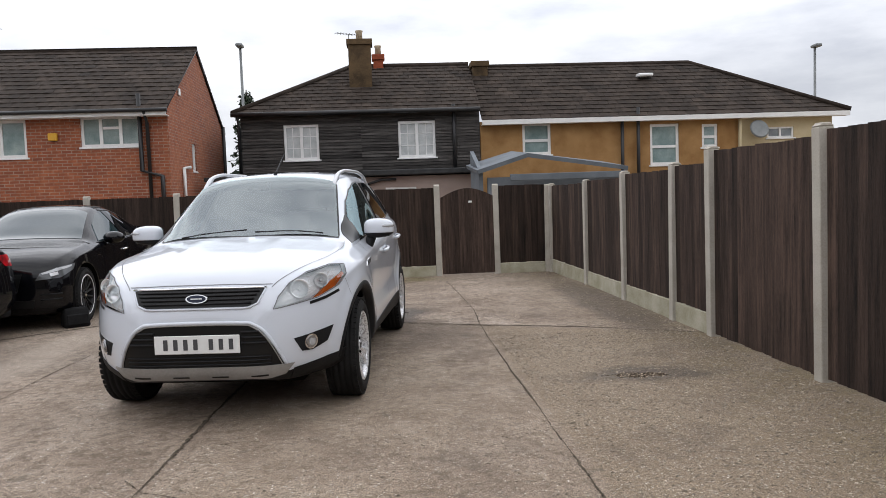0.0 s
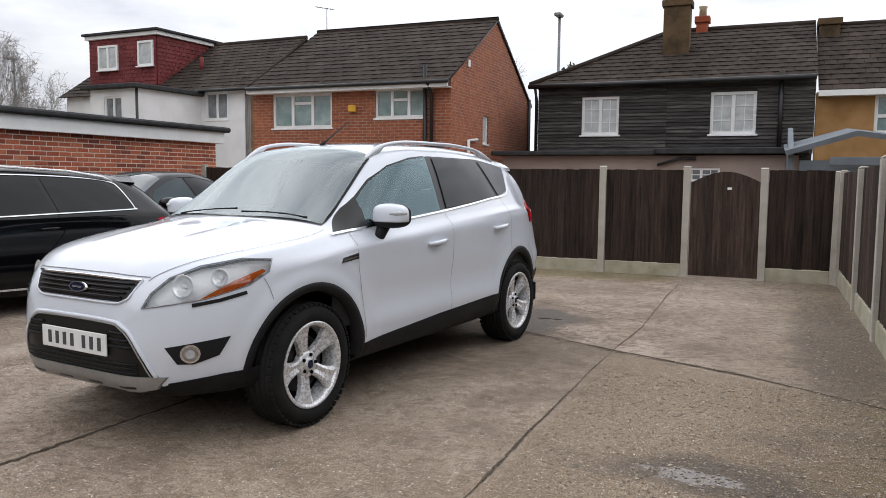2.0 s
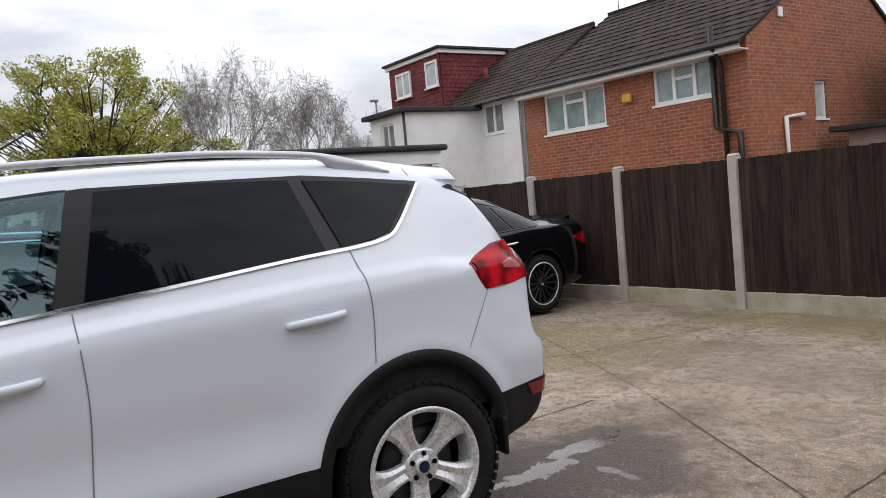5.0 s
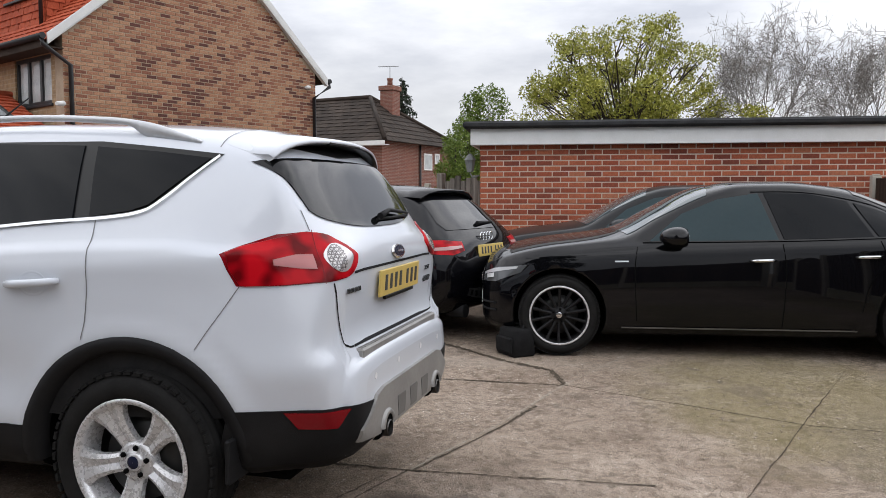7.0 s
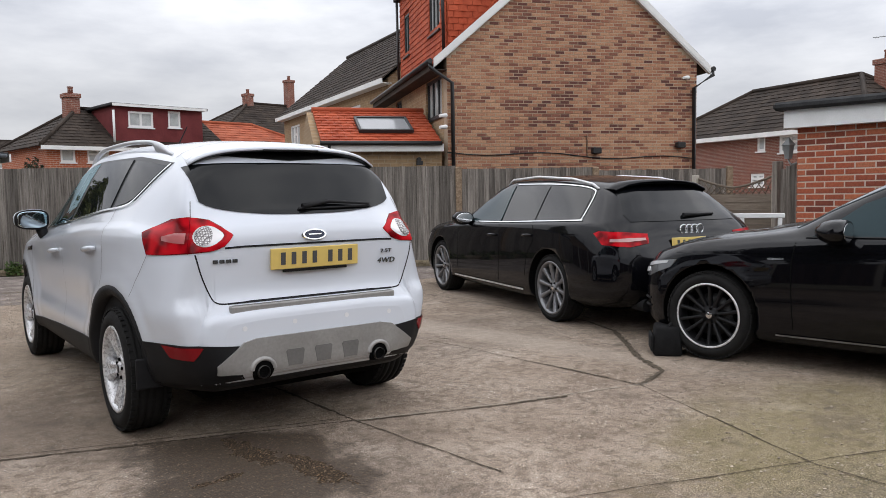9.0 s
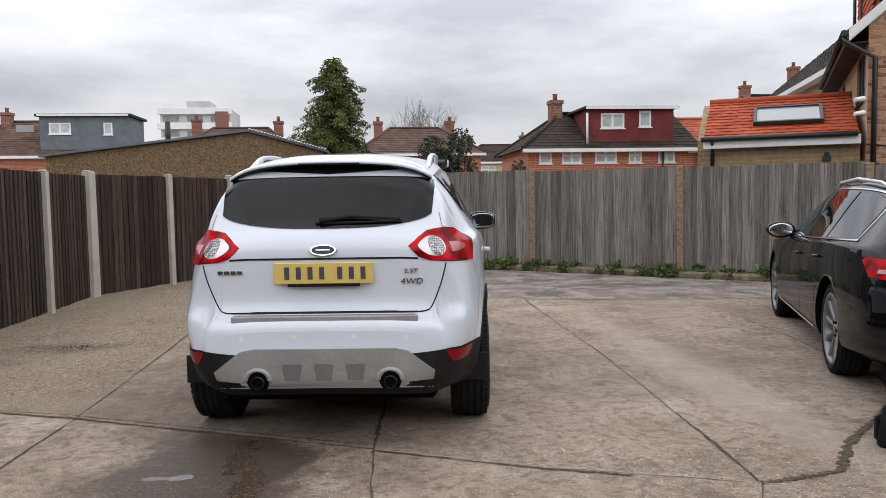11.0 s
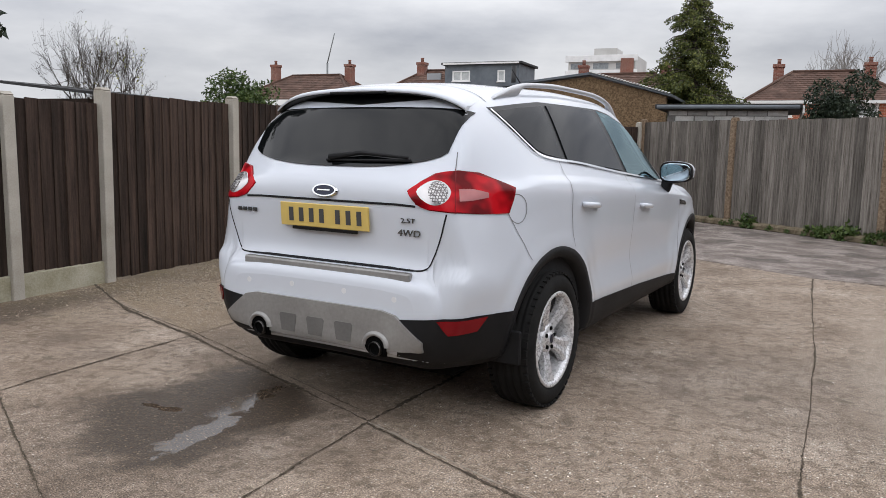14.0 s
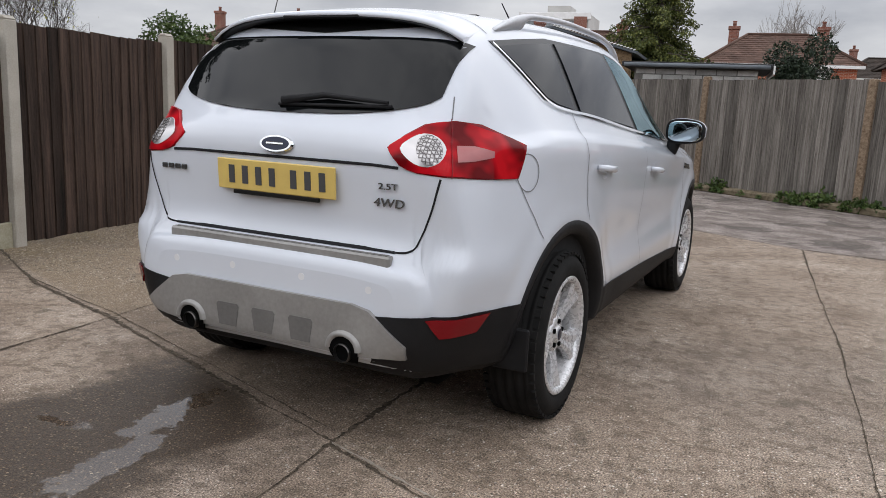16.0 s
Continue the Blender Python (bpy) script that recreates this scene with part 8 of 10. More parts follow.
box(bm, -14.89, -14.3, 17.0, 17.25, -1, 4.60)
part("link_wall", bm, M_pebble_brown, neighbour, "brown pebbledashed link wall")
gutter(neighbour, [(-17.4, 16.70, 4.64), (-14.8, 16.70, 4.64)], 0.06)
window_unit(neighbour, (-16.585, 17.06, 3.54), 1.13, 1.06, 2, 0.0, glass=M_house_glass, bar=0.08)
bm = bmesh.new()
holed_wall(bm, -19.7, -17.36, -1, 4.45, 13.8, 14.05, [(-19.0, -18.1, 3.25, 4.2)], "x")
box(bm, -17.61, -17.36, 14.05, 17.0, -1, 4.45)
box(bm, -19.7, -19.45, 14.05, 17.0, -1, 4.45)
part("extension_wall", bm, M_render_white, neighbour)
bm = bmesh.new()
box(bm, -19.95, -17.15, 13.55, 16.99, 4.45, 4.62, 0.03)
part("extension_roof", bm, M_felt, neighbour)
window_unit(neighbour, (-18.55, 13.86, 3.25), 0.9, 0.95, 2, 0.0, glass=M_house_glass, bar=0.07)
pipe_part("downpipe", neighbour, [(-17.30, 13.75, 4.5), (-17.30, 13.75, 1.5)], 0.05, M_gutter)
bm = bmesh.new()
box(bm, -23.7, -19.85, 17.2, 20.9, 4.6, 7.05)
part("dormer_core", bm, M_tile_maroon, neighbour)
tiled_slope("hung_tiles", neighbour, (-23.7, 17.17, 4.9), (1, 0, 0), (0, 0.001, 1), [(0, 0), (3.85, 0), (3.85, 2.15), (0, 2.15)], M_tile_maroon, 0.24, 0.16)
tiled_slope("hung_tiles", neighbour, (-19.82, 17.2, 4.9), (0, 1, 0), (-0.001, 0, 1), [(0, 0), (3.7, 0), (3.7, 2.15), (0, 2.15)], M_tile_maroon, 0.24, 0.16)
bm = bmesh.new()
box(bm, -23.95, -19.6, 16.95, 21.0, 7.20, 7.30, 0.02)
part("dormer_roof", bm, M_felt, neighbour)
bm = bmesh.new()
box(bm, -23.85, -19.70, 17.05, 20.95, 7.04, 7.20, 0.01)
part("dormer_fascia", bm, M_soffit, neighbour, "white fascia round the flat roof")
for _x, _w, _h, _z in ((-22.55, 1.15, 1.02, 5.75), (-20.40, 0.85, 1.02, 5.82)):
    window_unit(neighbour, (_x, 17.10, _z), _w, _h, 2 if _w > 1 else 1, 0.0, glass=M_net_glass, bar=0.09)
pipe_part("flue", neighbour, [(-18.6, 18.4, 5.6), (-18.6, 18.4, 6.25)], 0.09, M_tile_maroon)

neighbour.matrix_basis = pose(-10.02, 12.27, 0.396, 0, 0, -2.77) @ Matrix.Scale(0.712, 4) @ pose(14.9, -17.0, 0)

# weatherboarded and pebbledashed terrace
TY, TE, TR = 16.30, 3.97, 5.62
terrace = thing("terraced_house", (0, 0, 0), 0, "terraced house in black weatherboard with a brown tiled roof", "house")
bm = bmesh.new()
d_holes = [(-1.92, -0.90, 2.60, 3.64), (1.45, 2.56, 2.58, 3.66)]
holed_wall(bm, -3.10, 3.88, 0, TE, TY, TY + 0.28, d_holes, "x")
box(bm, -3.10, -2.82, TY + 0.28, 21.6, 0, TE)
part("wall", bm, M_weatherboard, terrace)
_rng = random.Random(11)
for half, (xa, xb) in enumerate(((-3.16, 0.35), (0.355, 3.90))):
    z = 2.08
    while z < TE - 0.12:
        segs = [(xa, xb)]
        for h in d_holes:
            if z + 0.10 > h[2] + 0.01 and z < h[3] - 0.01:
                segs = [q for a, b in segs for q in (((a, h[0]), (h[1], b)) if a < h[0] < b else ((a, b),))]
        for a, b in segs:
            bm = bmesh.new()
            o = _rng.uniform(-0.008, 0.008)
            vs = box(bm, a, b, TY - 0.045, TY - 0.004, z, z + 0.108)
            for v in vs:
                if v.co.z > z + 0.06 and v.co.y < TY - 0.02:
                    v.co.y += 0.028
                v.co.z += o * (1 if v.co.x > (a + b) / 2 else -1) * 0.7
            part("weatherboard", bm, M_weatherboard, terrace)
        z += 0.092
for (_x0, _x1, _z0, _z1), _c in zip(d_holes, (2, 2)):
    window_unit(terrace, ((_x0 + _x1) / 2, TY + 0.02, _z0), _x1 - _x0, _z1 - _z0, _c, 0.0, glass=M_net_glass, bar=0.075, lattice=3)
_sl3 = math.hypot(2.85, TR - TE + 0.10)
_rv = (0, 2.85, TR - TE + 0.10)
tiled_slope("roof_tiles", terrace, (-3.35, TY - 0.25, TE), (1, 0, 0), _rv, [(0, 0), (7.28, 0), (7.28, _sl3), (3.45, _sl3)], M_tile_dark, 0.30, 0.26)
tiled_slope("roof_tiles", terrace, (-3.35, 21.75, TE), (0, -1, 0), (3.45, 0, TR - TE + 0.10), [(0, 0), (5.7, 0), (2.85, math.hypot(3.45, TR - TE + 0.1))], M_tile_dark, 0.30, 0.26)
bm = bmesh.new()
tube(bm, [(-3.35, TY - 0.25, TE + 0.03), (0.10, TY + 2.60, TR + 0.14)], 0.075, 7)
tube(bm, [(0.10, TY + 2.60, TR + 0.12), (3.92, TY + 2.60, TR + 0.12)], 0.085, 7)
part("ridge_tiles", bm, M_tile_dark, terrace)
gutter(terrace, [(-3.38, TY - 0.30, TE - 0.03), (3.9, TY - 0.30, TE - 0.03)], 0.065)
pipe_part("downpipe", terrace, [(-3.2, TY - 0.28, TE - 0.05), (-3.2, TY - 0.08, TE - 0.4), (-3.2, TY - 0.08, 2.0)], 0.05, M_gutter)
pipe_part("soil_pipe", terrace, [(3.12, TY - 0.12, 2.0), (3.12, TY - 0.12, TE + 0.15)], 0.055, M_gutter)
chimney_stack(terrace, (0.38, 17.75, 4.4), 0.70, 0.55, 1.95, M_chimney_render, 1, M_pot)
chimney_stack(terrace, (0.95, 18.9, 5.2), 0.32, 0.32, 0.9, M_tile_red, 1, M_pot)
tv_aerial(terrace, (0.05, 17.75, 5.8), 0.75, 30)
# rear addition of the weatherboarded house
bm = bmesh.new()
holed_wall(bm, -3.60, 3.55, 0, 1.98, 14.5, 14.72, [(1.00, 1.85, 1.36, 1.68)], "x")
box(bm, -3.60, -3.38, 14.72, TY, 0, 1.98)
box(bm, 3.33, 3.55, 14.72, TY, 0, 1.98)
part("addition_wall", bm, M_pink_render, terrace, "dusty pink rendered rear addition")
bm = bmesh.new()
box(bm, -3.85, 0.35, 14.25, TY - 0.05, 1.985, 2.10, 0.02)
box(bm, 0.36, 3.75, 14.25, TY - 0.05, 2.01, 2.16, 0.02)
part("addition_roof", bm, M_felt, terrace, "black felt roof")
window_unit(terrace, (1.425, 14.54, 1.36), 0.85, 0.32, 2, 0.0, glass=M_house_glass, lattice=2, sill=False)
pipe_part("waste_pipe", terrace, [(0.4, 14.42, 1.75), (0.9, 14.42, 1.9), (1.3, 14.42, 1.9)], 0.035, M_gutter)

pebble_house = thing("terraced_house", (0, 0, 0), 0, "ochre pebbledashed terraced house with a brown tiled roof", "house")
PE = 3.58
o_holes = [(5.20, 6.07, 2.55, 3.50), (9.16, 10.07, 2.12, 3.37), (10.80, 11.30, 2.62, 3.33)]
bm = bmesh.new()
holed_wall(bm, 3.92, 11.95, 0, PE, TY, TY + 0.28, o_holes, "x")
part("wall", bm, M_pebble, pebble_house)
bm = bmesh.new()
holed_wall(bm, 11.96, 15.0, 0, PE - 0.02, TY + 0.01, TY + 0.28, [(12.9, 13.75, 2.85, 3.18)], "x")
box(bm, 14.72, 15.0, TY + 0.28, 21.5, 0, PE - 0.02)
part("cream_wall", bm, M_cream, pebble_house, "cream rendered end")
_sl4 = math.hypot(2.85, TR - PE + 0.02)
tiled_slope("roof_tiles", pebble_house, (3.95, TY - 0.25, PE + 0.02), (1, 0, 0), (0, 2.85, TR - PE), [(0, 0), (11.5, 0), (7.5, _sl4), (0, _sl4)], M_tile_dark, 0.30, 0.26)
tiled_slope("roof_tiles", pebble_house, (15.45, TY - 0.25, PE + 0.02), (0, 1, 0), (-4.0, 0, TR - PE), [(0, 0), (5.7, 0), (2.85, math.hypot(4.0, TR - PE))], M_tile_dark, 0.30, 0.26)
bm = bmesh.new()
tube(bm, [(3.95, TY + 2.6, TR + 0.02), (11.45, TY + 2.6, TR + 0.02), (15.45, TY - 0.25, PE + 0.06)], 0.085, 7)
part("ridge_tiles", bm, M_tile_dark, pebble_house)
bm = bmesh.new()
box(bm, 3.95, 15.4, TY - 0.30, TY - 0.27, PE - 0.12, PE + 0.02)
box(bm, 3.95, 15.4, TY - 0.27, TY, PE - 0.12, PE - 0.10)
part("fascia", bm, M_soffit, pebble_house)
for (_x0, _x1, _z0, _z1), _c in zip(o_holes, (1, 1, 1)):
    window_unit(pebble_house, ((_x0 + _x1) / 2, TY + 0.05, _z0), _x1 - _x0, _z1 - _z0, _c, 0.45 if _c == 1 else 0, glass=M_teal_glass, bar=0.08)
window_unit(pebble_house, (13.325, TY + 0.05, 2.85), 0.85, 0.33, 2, 0.0, glass=M_house_glass)
for _x in (8.25, 8.75):
    pipe_part("downpipe", pebble_house, [(_x, TY - 0.14, PE + 0.3 if _x > 8.5 else PE - 0.1), (_x, TY - 0.10, 1.0)], 0.055, M_gutter)
pipe_part("downpipe", pebble_house, [(11.98, TY - 0.10, PE - 0.1), (11.98, TY - 0.10, 1.0)], 0.05, M_cream)
chimney_stack(pebble_house, (4.25, 18.6, 4.7), 0.50, 0.50, 1.05, M_chimney_render, 0)
bm = bmesh.new()
box(bm, 9.35, 9.85, 17.8, 18.1, 5.05, 5.16, 0.03)
part("roof_vent", bm, M_white, pebble_house)
bm = bmesh.new()
bmesh.ops.create_cone(bm, cap_ends=True, segments=24, radius1=0.30, radius2=0.27, depth=0.04, matrix=Matrix.Translation((12.5, TY - 0.30, 3.12)) @ Matrix.Rotation(radians(70), 4, "X"))
part("satellite_dish", bm, M_lamp_grey_steel, pebble_house)

# grey lean-to behind the gate
lean_to = thing("lean_to", (0, 0, 0), 0, "grey-roofed garden lean-to with a boarded side", "shed")
bm = bmesh.new()
quad_prism(bm, [(3.37, 11.9, 0), (3.37, 11.9, 1.98), (3.37, 13.6, 2.55), (3.37, 13.6, 0)], -0.1)
box(bm, 3.48, 6.8, 11.9, 12.0, 0, 1.80)
part("lean_to_wall", bm, M_flash, lean_to)
bm = bmesh.new()
quad_prism(bm, [(3.20, 11.7, 1.98), (4.45, 11.7, 2.36), (4.45, 14.0, 2.55), (3.20, 14.0, 2.20)], 0.10)
quad_prism(bm, [(4.46, 11.7, 2.36), (6.95, 11.7, 1.97), (6.95, 14.0, 2.20), (4.46, 14.0, 2.55)], 0.10)
part("lean_to_roof", bm, M_flash, lean_to, "grey sheet roof")
bm = bmesh.new()
box(bm, 4.0, 6.9, 11.62, 11.70, 1.70, 1.86, 0.01)
part("lean_to_fascia", bm, M_flash, lean_to)


def street_lamp(x, y, h, arm):
    s = thing("street_lamp", (x, y, 0), 0, "slim grey steel street lamp", "street lamp", "street lamps")
    bm = bmesh.new()
    tube(bm, [(0, 0, 0), (0, 0, 1.2), (0, 0, 1.25), (0, 0, h)], [0.085, 0.085, 0.055, 0.045], 10)
    part("pole", bm, M_lamp_grey_steel, s)
    bm = bmesh.new()
    vs = box(bm, -0.12, 0.12, -0.32, 0.12, h - 0.02, h + 0.10, 0.035)
    part("lantern", bm, M_lamp_grey_steel, s)
    return s


street_lamp(-3.85, 21.0, 6.85, 0.3)
street_lamp(17.2, 21.0, 6.45, 0.3)
street_lamp(-29.5, 20.5, 6.6, 0.3)


# ---- laid brickwork ----
def brick_piece(name, stops, island):
    """Single bricks: each takes its own colour."""
    m, n, l, s = nodes_of(name)
    if island:
        g = n.new("ShaderNodeNewGeometry")
        r = g.outputs["Random Per Island"]
    else:
        o = n.new("ShaderNodeObjectInfo")
        r = o.outputs["Random"]
    g2 = n.new("ShaderNodeNewGeometry")
    patch = noise_tex(n, l, g2.outputs["Position"], 0.55, 4)
    k = maths(n, l, "ADD", maths(n, l, "MULTIPLY", r, 0.72), maths(n, l, "MULTIPLY", maths(n, l, "SUBTRACT", patch, 0.5), 0.7), True)
    k = maths(n, l, "ADD", k, 0.12, True)
    base = ramp(n, l, k, stops)
    fine = noise_tex(n, l, g2.outputs["Position"], 38.0, 5, 0.65)
    c = mixc(n, l, ramp(n, l, fine, [(0.35, (0.55, 0.55, 0.55)), (0.62, (0, 0, 0))]), base, mixc(n, l, 1.0, base, (0.45, 0.40, 0.40), "MULTIPLY"))
    l.new(c, s.inputs["Base Color"])
    s.inputs["Roughness"].default_value = 0.9
    bump(n, l, s, fine, 0.5, 0.006)
    return m


RED = [(0.0, (0.13, 0.035, 0.022)), (0.22, (0.27, 0.066, 0.034)), (0.5, (0.42, 0.105, 0.048)), (0.8, (0.50, 0.15, 0.070)), (1.0, (0.52, 0.23, 0.13))]
BUFF = [(0.0, (0.05, 0.030, 0.026)), (0.16, (0.15, 0.055, 0.040)), (0.32, (0.32, 0.135, 0.080)), (0.55, (0.44, 0.225, 0.130)), (1.0, (0.54, 0.32, 0.19))]
M_red_unit, M_red_rest = brick_piece("red_brick_piece", RED, False), brick_piece("red_brick_pieces", RED, True)
M_buff_unit, M_buff_rest = brick_piece("brown_brick_piece", BUFF, False), brick_piece("brown_brick_pieces", BUFF, True)


def lay_bricks(parent, m, u0, u1, z0, z1, inside, near, unit, rest, seed, bw=0.225, bh=0.075):
    """Stretcher courses on the wall plane m (x along, z up, -y outwards): those within near(u, z) one by one, the others joined."""
    rng = random.Random(seed)
    j = 0.015
    verts, faces = [], []
    src = None

    def shape(u, z, w):
        y0 = -0.006 - rng.uniform(0, 0.003)
        return [(u, 0, z), (u + w, 0, z), (u + w, 0, z + bh - j), (u, 0, z + bh - j), (u + 0.003, y0, z + 0.003), (u + w - 0.003, y0, z + 0.003), (u + w - 0.003, y0, z + bh - j - 0.003), (u + 0.003, y0, z + bh - j - 0.003)]

    quads = [(4, 5, 6, 7), (0, 1, 5, 4), (1, 2, 6, 5), (2, 3, 7, 6), (3, 0, 4, 7)]
    r = 0
    z = z0
    while z + bh <= z1 + 0.02:
        u = u0 - (bw / 2 if r % 2 else 0)
        while u < u1 - 0.02:
            a, b = max(u, u0), min(u + bw - j, u1)
            u += bw
            if b - a < 0.03 or not inside((a + b) / 2, z + bh / 2):
                continue
            if near((a + b) / 2, z) and b - a > bw - j - 0.001:
                if src is None:
                    me = bpy.data.meshes.new("brick")
                    me.from_pydata(shape(0, 0, bw - j), [], quads)
                    me.materials.append(unit)
                    src = new("brick", me)
                    src.parent = parent
                    src.matrix_basis = m @ pose(a, 0, z)
                else:
                    share("brick", src, parent, m @ pose(a, rng.uniform(-0.002, 0.0), z))
            else:
                i = len(verts)
                verts += [m @ Vector(p) for p in shape(a, z, b - a)]
                faces += [tuple(i + k for k in q) for q in quads]
        z += bh
        r += 1
    me = bpy.data.meshes.new("brickwork")
    me.from_pydata(verts, [], faces)
    me.materials.append(rest)
    ob = new("brickwork", me)
    ob.parent = parent
    ob["kind"] = "stuff"
    return ob


def always(u, z):
    return True


def never(u, z):
    return False


# ---- brown-brick gable house beyond the grey fence ----
HT = 150.5
HW, HE, HA, HD = 6.24, 4.33, 7.16, 7.6
gable_house = thing("gable_house", (-9.48, -6.55, 0), HT, "brown-brick end-of-terrace house with orange tile-hung dormer and white bargeboards", "house")
nearer(gable_house, 0.85, (2.9, 4.6, 1.3))
M_buff_render = brick_mat("buff_brick", (0.40, 0.27, 0.14), (0.33, 0.21, 0.11), (0.44, 0.31, 0.18), (0.42, 0.32, 0.21), rot=-radians(HT))
M_dark_frame = plain("dark_grey_window_frame", (0.018, 0.020, 0.022), 0.45)
M_light_mortar = pbr("pale_brown_mortar", (0.34, 0.26, 0.185), (0.48, 0.38, 0.28), 4.0, 0.95, bump_s=0.3)
M_rust_tiles = pbr("orange_hung_tiles", (0.30, 0.050, 0.020), (0.46, 0.105, 0.048), 1.6, 0.75, bump_s=0.25, fine=25, island=True, rand=0.14)
M_roof_window = plain("roof_window_glass", (0.30, 0.31, 0.32), 0.08)
bm = bmesh.new()
quad_prism(bm, [(0, 0, -0.5), (HW, 0, -0.5), (HW, 0, HE + 0.02), (HW / 2, 0, HA - 0.12), (0, 0, HE + 0.02)], 0.3)
part("gable_wall", bm, M_light_mortar, gable_house, "brown brick gable wall with white bargeboards")
bm = bmesh.new()
holed_wall(bm, 0.305, HD, -0.5, HE, 0.0, 0.28, [(0.45, 1.95, 3.05, 3.98), (4.9, 5.7, 2.3, 3.95)], "y")
part("side_wall", bm, M_buff_render, gable_house, "buff brick side wall")
bm = bmesh.new()
box(bm, HW - 0.28, HW, 0.305, HD, -0.5, HE)
part("far_wall", bm, M_buff_render, gable_house)
# black block added for the unlit rooms behind the windows
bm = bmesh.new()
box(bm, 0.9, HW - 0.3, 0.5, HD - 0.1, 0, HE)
part("unlit_room_block", bm, M_dark_void, gable_house)
window_unit(gable_house, (0.05, 1.2, 3.05), 1.5, 0.93, 3, 0, frame=M_dark_frame, glass=M_net_glass, normal="-x", bar=0.07)
window_unit(gable_house, (0.05, 5.3, 2.3), 0.8, 1.65, 2, 0, frame=M_dark_frame, glass=M_teal_glass, normal="-x", bar=0.06)
_hs = math.hypot(HW / 2 + 0.3, HA - HE + 0.28)
_hv = (HW / 2 + 0.3, 0, HA - HE + 0.28)
tiled_slope("roof_tiles", gable_house, (-0.30, 6.9, HE - 0.22), (0, 1, 0), _hv, [(0, 0), (HD - 6.9, 0), (HD - 6.9, _hs), (0, _hs)], M_tile_dark, 0.30, 0.26, label="dark tiled terrace roof")
tiled_slope("roof_tiles", gable_house, (-0.30, -0.10, HE - 0.22), (0, 1, 0), _hv, [(0, 0), (6.98, 0), (6.98, 0.95), (0, 0.95)], M_rust_tiles, 0.24, 0.18)
tiled_slope("roof_tiles", gable_house, (-0.30, -0.10, HE - 0.22), (0, 1, 0), _hv, [(0, 0.95), (1.62, 0.95), (1.62, _hs), (0, _hs)], M_rust_tiles, 0.24, 0.18)
tiled_slope("roof_tiles", gable_house, (HW + 0.30, -0.10, HE - 0.22), (0, 1, 0), (-_hv[0], 0, _hv[2]), [(0, 0), (HD, 0), (HD, _hs), (0, _hs)], M_tile_dark, 0.30, 0.26)
bm = bmesh.new()
tube(bm, [(HW / 2, -0.1, HA + 0.06), (HW / 2, HD, HA + 0.06)], 0.09, 7)
part("ridge_tiles", bm, M_tile_dark, gable_house)
for sgn in (-1, 1):
    bm = bmesh.new()
    xe = HW / 2 + sgn * (HW / 2 + 0.32)
    z0 = HE - 0.30
    quad_prism(bm, [(xe, -0.12, z0), (xe, -0.12, z0 + 0.20), (HW / 2, -0.12, HA + 0.02), (HW / 2, -0.12, HA - 0.20)][::sgn], 0.03)
    quad_prism(bm, [(xe, -0.12, z0 + 0.02), (HW / 2, -0.12, HA - 0.18), (HW / 2, 0.0, HA - 0.18), (xe, 0.0, z0 + 0.02)], 0.02)
    part("bargeboard", bm, M_soffit, gable_house, "white bargeboard")
    xg = -0.40 if sgn < 0 else HW + 0.40
    xw = 0.10 if sgn < 0 else HW - 0.12
    gutter(gable_house, [(xg, -0.12, HE - 0.16), (xg, HD, HE - 0.16)], 0.06)
    pipe_part("downpipe", gable_house, [(xg, -0.05, HE - 0.18), (xg, -0.09, HE - 0.30), (xw, -0.09, HE - 0.62), (xw, -0.09, 0)], 0.045, M_gutter)
    if sgn < 0:
        bm = bmesh.new()
        box(bm, -0.36, -0.34, -0.05, HD, HE - 0.34, HE - 0.17)
        box(bm, -0.34, 0.0, -0.05, HD, HE - 0.34, HE - 0.32)
        part("fascia", bm, M_tile_dark, gable_house)
# tile-hung dormer
DX, DY0, DY1, DZ0, DZ1 = 0.45, 1.55, 6.85, HE + 0.25, 7.15
bm = bmesh.new()
holed_wall(bm, DY0, DY1, DZ0 - 0.3, DZ1, DX, DX + 0.2, [(2.05, 3.15, 5.35, 6.55), (5.55, 6.25, 5.35, 6.55)], "y")
box(bm, DX + 0.21, 3.0, DY0, DY0 + 0.15, DZ0, DZ1)
box(bm, DX + 0.21, 3.0, DY1 - 0.15, DY1, DZ0, DZ1)
part("dormer_wall", bm, M_rust_tiles, gable_house)
for poly in ([(0, 0), (DY1 - DY0, 0), (DY1 - DY0, 0.85), (0, 0.85)], [(0, 0.85), (0.5, 0.85), (0.5, 2.05), (0, 2.05)], [(1.6, 0.85), (4.0, 0.85), (4.0, 2.05), (1.6, 2.05)], [(4.7, 0.85), (DY1 - DY0, 0.85), (DY1 - DY0, 2.05), (4.7, 2.05)], [(0, 2.05), (DY1 - DY0, 2.05), (DY1 - DY0, DZ1 - DZ0), (0, DZ1 - DZ0)]):
    tiled_slope("hung_tiles", gable_house, (DX - 0.03, DY0, DZ0 + 0.02), (0, 1, 0), (0.001, 0, 1), poly, M_rust_tiles, 0.24, 0.15)
tiled_slope("hung_tiles", gable_house, (3.0, DY0 - 0.02, DZ0 + 0.02), (-1, 0, 0), (0, 0.001, 1), [(0, 0), (3.0 - DX, 0), (3.0 - DX, DZ1 - DZ0), (0, DZ1 - DZ0)], M_rust_tiles, 0.24, 0.15)
bm = bmesh.new()
box(bm, DX - 0.20, 3.6, DY0 - 0.2, DY1 + 0.2, DZ1, DZ1 + 0.14, 0.02)
part("dormer_roof", bm, M_felt, gable_house)
